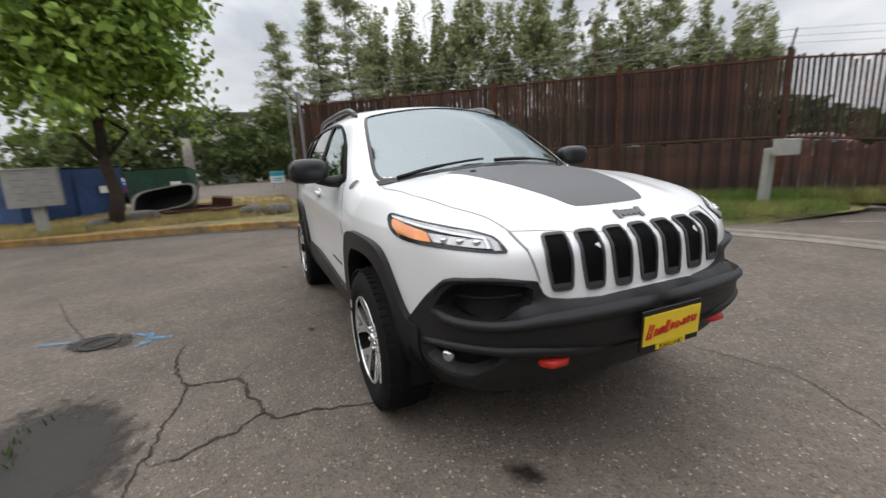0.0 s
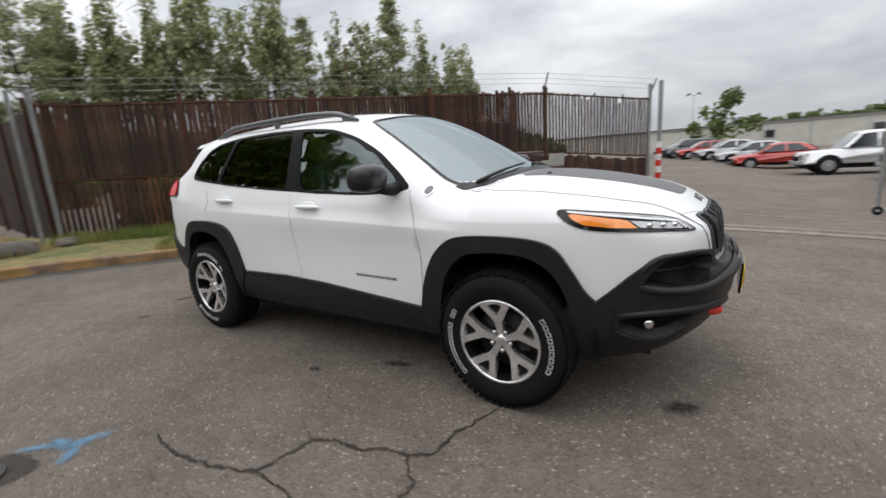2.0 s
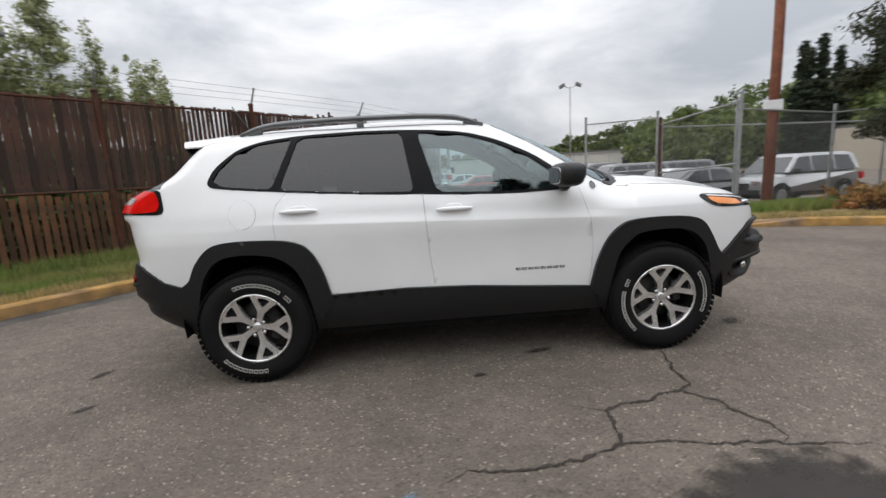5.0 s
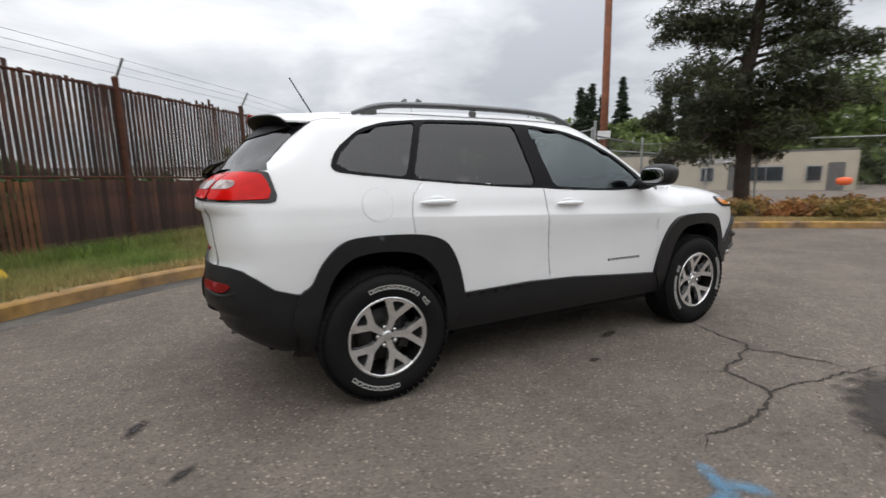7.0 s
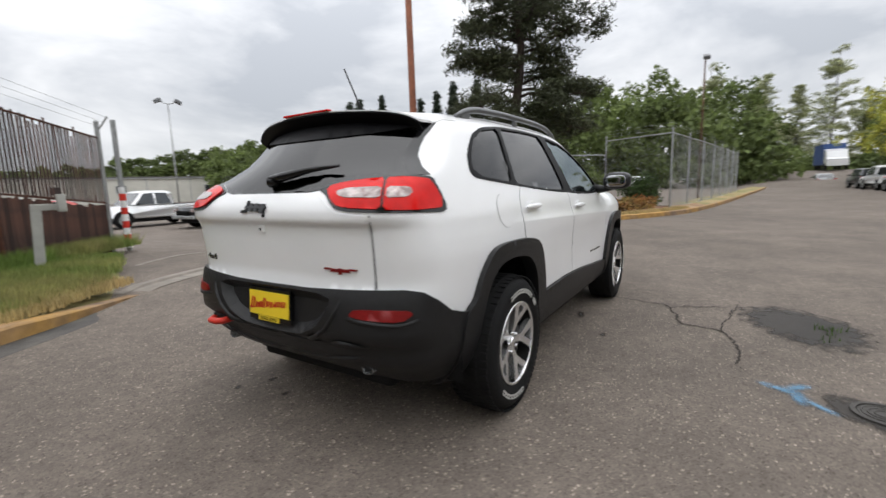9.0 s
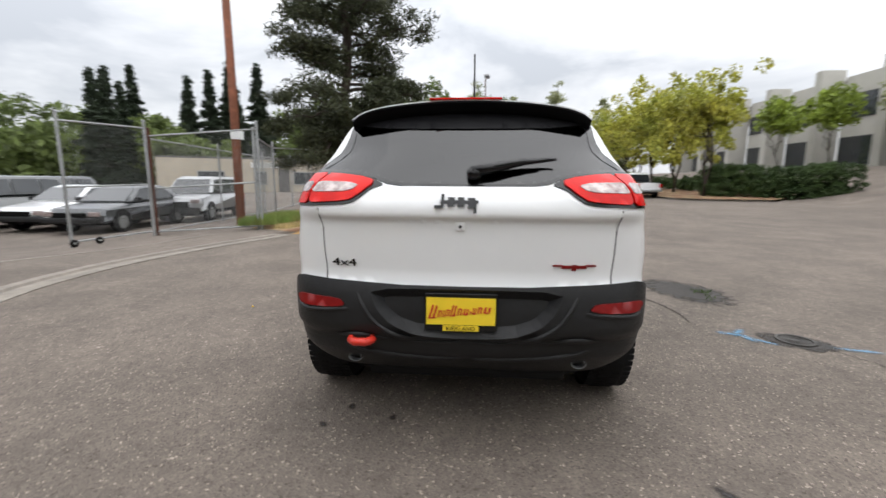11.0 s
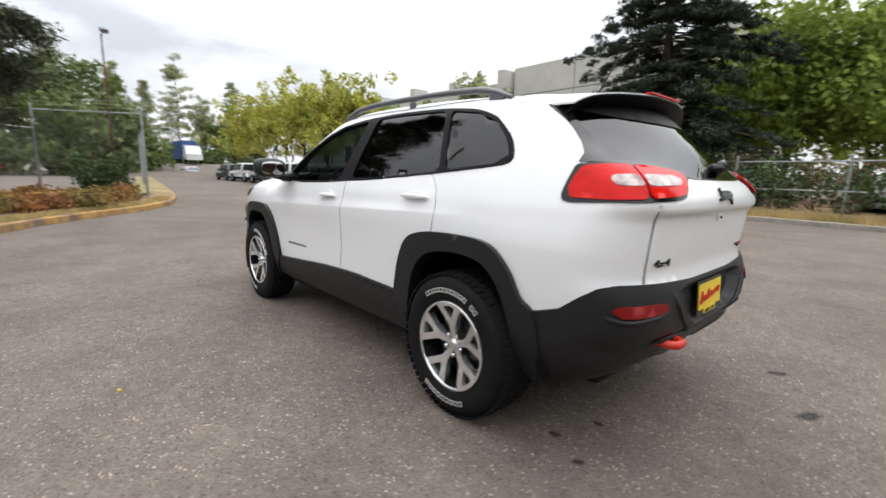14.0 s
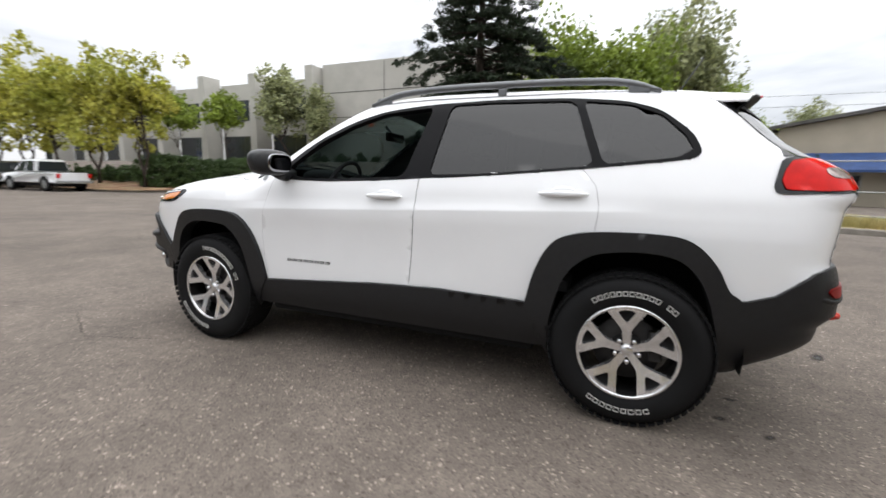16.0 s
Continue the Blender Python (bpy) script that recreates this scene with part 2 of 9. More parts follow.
M = {
    "asphalt": asphalt_material(),
    "paint": material("white_paint", (0.82, 0.825, 0.835), 0.32, 0, 0.02, 3, coat=0.6),
    "seam": material("panel_gap", (0.19, 0.19, 0.195), 0.8, 0, 0.05, 30),
    "clad": material("black_cladding", (0.013, 0.013, 0.014), 0.42, 0, 0.12, 40, 0.2, 900, tint=(0.016, 0.016, 0.017), spec=0.32),
    "piano_black": material("piano_black", (0.008, 0.008, 0.009), 0.08, 0, 0.03, 20, spec=0.5),
    "slot_frame": material("dark_grey_slot_frame", (0.055, 0.057, 0.06), 0.42, 0.2, 0.1, 30),
    "gloss_black": material("gloss_black", (0.006, 0.006, 0.007), 0.2, 0, 0.05, 20, spec=0.4),
    "matte_black": material("matte_decal", (0.082, 0.084, 0.090), 0.44, 0, 0.05, 30, 0.05, 400),
    "rubber": material("tyre_rubber", (0.007, 0.007, 0.0075), 0.75, 0, 0.15, 25, 0.2, 300, spec=0.2),
    "white_mark": material("raised_white_letters", (0.62, 0.61, 0.58), 0.7, 0, 0.15, 90),
    "alloy": material("machined_alloy", (0.86, 0.86, 0.87), 0.2, 0.85, 0.12, 30),
    "pocket": material("black_wheel_pocket", (0.006, 0.006, 0.006), 0.5, 0, 0.1, 30, spec=0.15),
    "satin_black": material("satin_black_trim", (0.006, 0.006, 0.007), 0.5, 0, 0.08, 30, spec=0.12),
    "dark_alloy": material("black_alloy_barrel", (0.005, 0.005, 0.005), 0.6, 0.0, 0.1, 30, spec=0.1),
    "chrome": material("chrome", (0.75, 0.75, 0.76), 0.08, 1.0, 0.03, 20),
    "steel": material("brake_steel", (0.022, 0.020, 0.019), 0.55, 0.3, 0.2, 30),
    "grey_trim": material("satin_grey_trim", (0.16, 0.165, 0.17), 0.38, 0.6, 0.06, 30),
    "mirror_cap": material("dark_mirror_cap", (0.022, 0.023, 0.025), 0.3, 0, 0.06, 30, spec=0.4),
    "mesh": material("grille_mesh", (0.004, 0.004, 0.004), 0.7, 0, 0.3, 160, 0.8, 220, spec=0.08),
    "red_hook": material("red_enamel", (0.62, 0.035, 0.02), 0.4, 0, 0.1, 25),
    "red_lens": material("red_lens", (0.56, 0.006, 0.005), 0.14, 0, 0.12, 22, spec=0.18, tint=(0.80, 0.02, 0.014)),
    "reflector_red": material("dark_red_reflector", (0.20, 0.006, 0.006), 0.42, 0, 0.15, 60, spec=0.3),
    "clear_lens": material("clear_lens", (0.42, 0.36, 0.345), 0.22, 0.3, 0.3, 30, coat=0.5, tint=(0.14, 0.08, 0.075), big=24),
    "amber": material("amber_lens", (0.85, 0.26, 0.03), 0.12, 0, 0.06, 40, coat=1.0),
    "lamp_grey": material("lamp_reflector", (0.36, 0.365, 0.38), 0.15, 0.6, 0.25, 22, coat=1.0),
    "lamp_white": material("light_guide", (0.75, 0.76, 0.78), 0.2, 0, 0.03, 20, coat=1.0),
    "plate": material("yellow_plate", (0.80, 0.58, 0.03), 0.35, 0, 0.04, 20),
    "plate_red": material("plate_red_ink", (0.50, 0.02, 0.015), 0.4, 0, 0.05, 20),
    "seat": material("dark_upholstery", (0.03, 0.03, 0.032), 0.85, 0, 0.15, 30, 0.2, 200),
    "liner": material("cabin_lining", (0.10, 0.10, 0.10), 0.9, 0, 0.1, 20),
    "glass": glass_material("clear_glass", (0.40, 0.56, 0.56), 0.13, sheen=(0.74, 0.83, 0.85)),
    "privacy": glass_material("tinted_glass", (0.06, 0.06, 0.065), 0.07),
    "rear_glass": glass_material("rear_window_glass", (0.012, 0.012, 0.013), 0.085, power=5.0),
    "windscreen": glass_material("windscreen_glass", (0.16, 0.21, 0.205), 0.32, sheen=(0.70, 0.79, 0.82)),
    "mirror": material("mirror_glass", (0.4, 0.4, 0.42), 0.02, 1.0, 0.01, 5),
    "bark": material("bark", (0.055, 0.040, 0.031), 0.9, 0, 0.3, 14, 0.8, 30),
    "concrete": material("kerb_concrete", (0.30, 0.275, 0.24), 0.9, 0, 0.18, 9, 0.3, 60),
    "dark_edge": material("dark_asphalt_edge", (0.050, 0.047, 0.044), 0.8, 0, 0.35, 7, 0.5, 90, tint=(0.085, 0.078, 0.068), big=2.2),
    "kerb_paint": material("worn_yellow_kerb", (0.37, 0.215, 0.065), 0.9, 0, 0.35, 5, 0.3, 60, tint=(0.19, 0.13, 0.09), big=1.6),
}


# ---- building tools ----
from mathutils.geometry import delaunay_2d_cdt


def mesh_object(name, verts, faces, mat, parent=None, label="", smooth=False):
    me = bpy.data.meshes.new(name)
    me.from_pydata([tuple(map(float, v)) for v in verts], [], [tuple(map(int, f)) for f in faces])
    for m in (mat if isinstance(mat, (list, tuple)) else [mat]):
        me.materials.append(m)
    if smooth:
        me.polygons.foreach_set("use_smooth", [True] * len(me.polygons))
    me.update()
    ob = new(name, me)
    ob.parent = parent
    return tagged(ob, label)


def part(name, bm, mat, parent, label="", smooth=False):
    me = bpy.data.meshes.new(name)
    bm.normal_update()
    bm.to_mesh(me)
    bm.free()
    me.materials.append(mat)
    if smooth:
        me.polygons.foreach_set("use_smooth", [True] * len(me.polygons))
    ob = new(name, me)
    ob.parent = parent
    return tagged(ob, label)


def thing(name, m, label, category, group="", kind=""):
    ob = new(name)
    ob.empty_display_size = 0.2
    ob.matrix_world = m
    return tagged(ob, label, category, group, kind)


def add_box(bm, centre, size, turn=0.0, bevel=0.0, tilt=None):
    """A box, turned about z in degrees, with chamfered edges."""
    m = Matrix.Translation(centre) @ Euler((0, 0, radians(turn))).to_matrix().to_4x4()
    if tilt:
        m = Matrix.Translation(centre) @ Euler([radians(a) for a in tilt]).to_matrix().to_4x4()
    r = bmesh.ops.create_cube(bm, size=1, matrix=m @ Matrix.Diagonal((*size, 1)))
    if bevel:
        edges = list({e for v in r["verts"] for e in v.link_edges})
        bmesh.ops.bevel(bm, geom=edges, offset=bevel, segments=2, affect="EDGES", profile=0.6)


def add_tube(bm, points, radius, sides=10, cap=True):
    """A round bar along points; radius may be one number or one for each point."""
    pts = [Vector(p) for p in points]
    rad = [radius] * len(pts) if isinstance(radius, (int, float)) else list(radius)
    rings = []
    for i, p in enumerate(pts):
        d = (pts[min(i + 1, len(pts) - 1)] - pts[max(i - 1, 0)]).normalized()
        a = d.orthogonal().normalized() if abs(d.z) > 0.99 else d.cross(Vector((0, 0, 1))).normalized()
        b = d.cross(a)
        rings.append([bm.verts.new(p + rad[i] * (math.cos(k * math.tau / sides) * a + math.sin(k * math.tau / sides) * b)) for k in range(sides)])
    for r0, r1 in zip(rings, rings[1:]):
        for k in range(sides):
            bm.faces.new((r0[k], r0[(k + 1) % sides], r1[(k + 1) % sides], r1[k]))
    if cap:
        bm.faces.new(rings[0][::-1])
        bm.faces.new(rings[-1])


def add_ball(bm, centre, radii, power=2.0, nu=24, nv=14, turn=0.0):
    """A rounded body; power above 2 squares it off."""
    def f(v):
        return math.copysign(abs(v) ** (2 / power), v)
    rot = Matrix.Rotation(radians(turn), 3, "Z")
    rows = []
    for j in range(1, nv):
        t = math.pi * j / nv
        rows.append([bm.verts.new(Vector(centre) + rot @ Vector((radii[0] * f(math.sin(t)) * f(math.cos(k * math.tau / nu)),
                     radii[1] * f(math.sin(t)) * f(math.sin(k * math.tau / nu)), radii[2] * f(math.cos(t))))) for k in range(nu)])
    top, bot = bm.verts.new(Vector(centre) + Vector((0, 0, radii[2]))), bm.verts.new(Vector(centre) - Vector((0, 0, radii[2])))
    for k in range(nu):
        bm.faces.new((top, rows[0][k], rows[0][(k + 1) % nu]))
        bm.faces.new((bot, rows[-1][(k + 1) % nu], rows[-1][k]))
        for r0, r1 in zip(rows, rows[1:]):
            bm.faces.new((r0[k], r1[k], r1[(k + 1) % nu], r0[(k + 1) % nu]))


def add_lathe(bm, profile, sides=48, axis="y", closed=False):
    """Turns (radius, along) round the axis."""
    rings = []
    for r, a in profile:
        ring = []
        for k in range(sides):
            c, s = math.cos(k * math.tau / sides) * r, math.sin(k * math.tau / sides) * r
            ring.append(bm.verts.new({"y": (c, a, s), "z": (c, s, a), "x": (a, c, s)}[axis]))
        rings.append(ring)
    pairs = list(zip(rings, rings[1:])) + ([(rings[-1], rings[0])] if closed else [])
    for r0, r1 in pairs:
        for k in range(sides):
            bm.faces.new((r0[k], r0[(k + 1) % sides], r1[(k + 1) % sides], r1[k]))


def inside(px, py, poly):
    q = np.asarray(poly, float)
    hit = np.zeros(np.shape(px), bool)
    for (x0, y0), (x1, y1) in zip(q, np.roll(q, -1, 0)):
        c = (y0 > py) != (y1 > py)
        with np.errstate(divide="ignore", invalid="ignore"):
            hit ^= c & (px < (x1 - x0) * (py - y0) / (y1 - y0) + x0)
    return hit


def soften(poly, times=2, k=0.18):
    """Rounds the corners of an outline."""
    q = [np.array(p, float) for p in poly]
    for _ in range(times):
        q = [w for a, b in zip(q, q[1:] + q[:1]) for w in (a * (1 - k) + b * k, a * k + b * (1 - k))]
    return [tuple(p) for p in q]


def inset(poly, d):
    """The outline moved inwards by d."""
    q = np.asarray(poly, float)
    area = np.sum(q[:, 0] * np.roll(q[:, 1], -1) - np.roll(q[:, 0], -1) * q[:, 1])
    e0, e1 = q - np.roll(q, 1, 0), np.roll(q, -1, 0) - q
    n0, n1 = np.stack([-e0[:, 1], e0[:, 0]], 1), np.stack([-e1[:, 1], e1[:, 0]], 1)
    n0, n1 = n0 / (np.linalg.norm(n0, axis=1)[:, None] + 1e-9), n1 / (np.linalg.norm(n1, axis=1)[:, None] + 1e-9)
    m = n0 + n1
    m = m / np.maximum(np.sum(m * n0, 1), 0.45)[:, None]
    return [tuple(p) for p in q + np.sign(area) * d * m]


def fill(poly, holes=(), res=0.03, rows=()):
    """Triangles over an outline with holes: points and faces. rows: further points, where a crease wants a fine mesh."""
    pts, edges = [], []
    for ring in (poly, *holes):
        start = len(pts)
        for a, b in zip(ring, list(ring[1:]) + [ring[0]]):
            k = max(1, int(math.hypot(b[0] - a[0], b[1] - a[1]) / res))
            pts += [(a[0] + (b[0] - a[0]) * i / k, a[1] + (b[1] - a[1]) * i / k) for i in range(k)]
        edges += [(i, i + 1 if i + 1 < len(pts) else start) for i in range(start, len(pts))]
    q = np.array(pts)
    gx, gy = np.meshgrid(np.arange(q[:, 0].min(), q[:, 0].max(), res), np.arange(q[:, 1].min(), q[:, 1].max(), res))
    g = np.stack([gx.ravel() + 0.37 * res, gy.ravel() + 0.41 * res], 1)
    near = np.full(len(g), 0.55 * res)
    if len(rows):
        r = np.asarray(rows, float)
        mid = r[r[:, 2] == 0]
        g = g[np.abs(g[:, 1] - np.interp(g[:, 0], mid[:, 0], mid[:, 1])) > 0.035]
        near = np.concatenate([np.full(len(g), 0.55 * res), np.full(len(r), 0.006)])
        g = np.concatenate([g, r[:, :2]])
    keep = inside(g[:, 0], g[:, 1], poly)
    for h in holes:
        keep &= ~inside(g[:, 0], g[:, 1], h)
    g, near = g[keep], near[keep]
    if len(g):
        keep = np.array([np.min(np.sum((q - p) ** 2, 1)) > k * k for p, k in zip(g, near)])
        g = g[keep]
    v, _, f, *_ = delaunay_2d_cdt([Vector(p) for p in pts] + [Vector(p) for p in g], edges, [], 0, 1e-6)
    v = np.array([tuple(p) for p in v])
    f = np.array([t for t in f if len(t) == 3])
    c = v[f].mean(1)
    keep = inside(c[:, 0], c[:, 1], poly)
    for h in holes:
        keep &= ~inside(c[:, 0], c[:, 1], h)
    return v, f[keep]


def slab(name, top, faces, low, mat, parent, label="", closed=False):
    """A sheet with its edges turned down to low; closed: with a back."""
    edges = {}
    for a, b, c in faces:
        for e in ((a, b), (b, c), (c, a)):
            edges[e] = 1
    rim = [e for e in edges if (e[1], e[0]) not in edges]
    verts, fs = [tuple(p) for p in top], [tuple(t) for t in faces]
    at = {}
    for e in rim:
        for i in e:
            if i not in at:
                at[i] = len(verts)
                verts += [tuple(top[i]), tuple(low[i])]
    for a, b in rim:
        fs.append((at[a], at[a] + 1, at[b] + 1, at[b]))
    if closed:
        k = len(verts)
        verts += [tuple(p) for p in low]
        fs += [(c + k, b + k, a + k) for a, b, c in faces]
    return mesh_object(name, verts, fs, mat, parent, label, True)


def smooth_curve(points, xs):
    """A smooth curve through (x, y) points, read at xs."""
    p = np.array(sorted(points), float)
    x, y = p[:, 0], p[:, 1]
    d = np.diff(y) / np.diff(x)
    m = np.zeros(len(x))
    m[0], m[-1] = d[0], d[-1]
    for i in range(1, len(x) - 1):
        m[i] = 0 if d[i - 1] * d[i] <= 0 else 2 * d[i - 1] * d[i] / (d[i - 1] + d[i])
    xs = np.clip(xs, x[0], x[-1])
    i = np.clip(np.searchsorted(x, xs) - 1, 0, len(x) - 2)
    h = x[i + 1] - x[i]
    t = (xs - x[i]) / h
    return ((2 * t**3 - 3 * t**2 + 1) * y[i] + (t**3 - 2 * t**2 + t) * h * m[i]
            + (-2 * t**3 + 3 * t**2) * y[i + 1] + (t**3 - t**2) * h * m[i + 1])


def extrude_outline(bm, outline, depth, to3d):
    """A plate from a flat outline; to3d(a, b, d) places its points."""
    v, f = fill(outline, res=10.0)
    lo = [bm.verts.new(to3d(a, b, 0.0)) for a, b in v]
    hi = [bm.verts.new(to3d(a, b, depth)) for a, b in v]
    edges = set()
    for a, b, c in f:
        bm.faces.new((lo[c], lo[b], lo[a]))
        bm.faces.new((hi[a], hi[b], hi[c]))
        edges |= {(a, b), (b, c), (c, a)}
    for a, b in edges:
        if (b, a) not in edges:
            bm.faces.new((lo[a], lo[b], hi[b], hi[a]))


def lettering(name, text, size, m, mat, parent, depth=0.003):
    """Words in the built-in font, turned into a mesh."""
    cu = bpy.data.curves.new(name, "FONT")
    cu.body, cu.size, cu.extrude, cu.align_x, cu.align_y = text, size, depth, "CENTER", "CENTER"
    tmp = bpy.data.objects.new(name, cu)
    me = bpy.data.meshes.new_from_object(tmp)
    bpy.data.objects.remove(tmp)
    me.transform(m)
    me.materials.clear()
    me.materials.append(mat)
    ob = new(name, me)
    ob.parent = parent
    return ob


# ---- ground ----
def ease(t):
    t = np.clip(t, 0, 1)
    return t * t * (3 - 2 * t)


def fall(x, y):
    """How far the yard behind the gate lies below the asphalt."""
    x, y = np.asarray(x, float), np.asarray(y, float)
    return 0.42 * ease((x - 0.8) / 3.9) * (1 - ease((x - 14) / 12)) * ease((y - 3.6) / 8.9) * (1 - ease((y - 26) / 22))


def rise(x, y):
    """Height of the land: level asphalt, a slope up to the offices, the road climbing away, a hollow behind the gate."""
    t = np.clip((-np.asarray(y, float) - 18) / 13, 0, 1) * np.clip((np.asarray(x, float) - 7) / 8, 0, 1)
    climb = 2.0 * ease((np.asarray(x, float) - 48) / 34) * ease((-1 - np.asarray(y, float)) / 6)
    return np.maximum(2.5 * ease(t), climb) - fall(x, y)


def fast_mesh(name, verts, faces, mat, parent=None, label="", smooth=False):
    """A large mesh from arrays; faces all with the same number of corners."""
    verts, faces = np.asarray(verts, np.float32), np.asarray(faces, np.int32)
    me = bpy.data.meshes.new(name)
    k = faces.shape[1]
    me.vertices.add(len(verts))
    me.vertices.foreach_set("co", verts.ravel())
    me.loops.add(faces.size)
    me.loops.foreach_set("vertex_index", faces.ravel())
    me.polygons.add(len(faces))
    me.polygons.foreach_set("loop_start", np.arange(0, faces.size, k, dtype=np.int32))
    me.materials.append(mat)
    me.update(calc_edges=True)
    if smooth:
        me.polygons.foreach_set("use_smooth", [True] * len(faces))
    ob = new(name, me)
    ob.parent = parent
    return tagged(ob, label)


gx = np.concatenate([[-700, -300, -150, -80, -50, -35], np.arange(-28, 0, 2.0), np.arange(0, 28, 0.5), np.arange(28, 80, 2.0), [90, 110, 150, 300, 700]])
gy = np.concatenate([[-700, -300, -150, -90, -60, -48, -42], np.arange(-38, 2, 2.0), np.arange(2, 30, 0.5), np.arange(30, 50, 1.0), [52, 60, 90, 150, 300, 700]])
GX, GY = np.meshgrid(gx, gy, indexing="ij")
gv = np.stack([GX.ravel(), GY.ravel(), rise(GX, GY).ravel()], 1)
ii, jj = np.meshgrid(np.arange(len(gx) - 1), np.arange(len(gy) - 1), indexing="ij")
q0 = (ii * len(gy) + jj).ravel()
ground = fast_mesh("ground", gv, np.stack([q0, q0 + len(gy), q0 + len(gy) + 1, q0 + 1], 1), M["asphalt"], smooth=True)
tagged(ground, "worn grey-brown asphalt yard with pale stones", "asphalt", kind="structure")


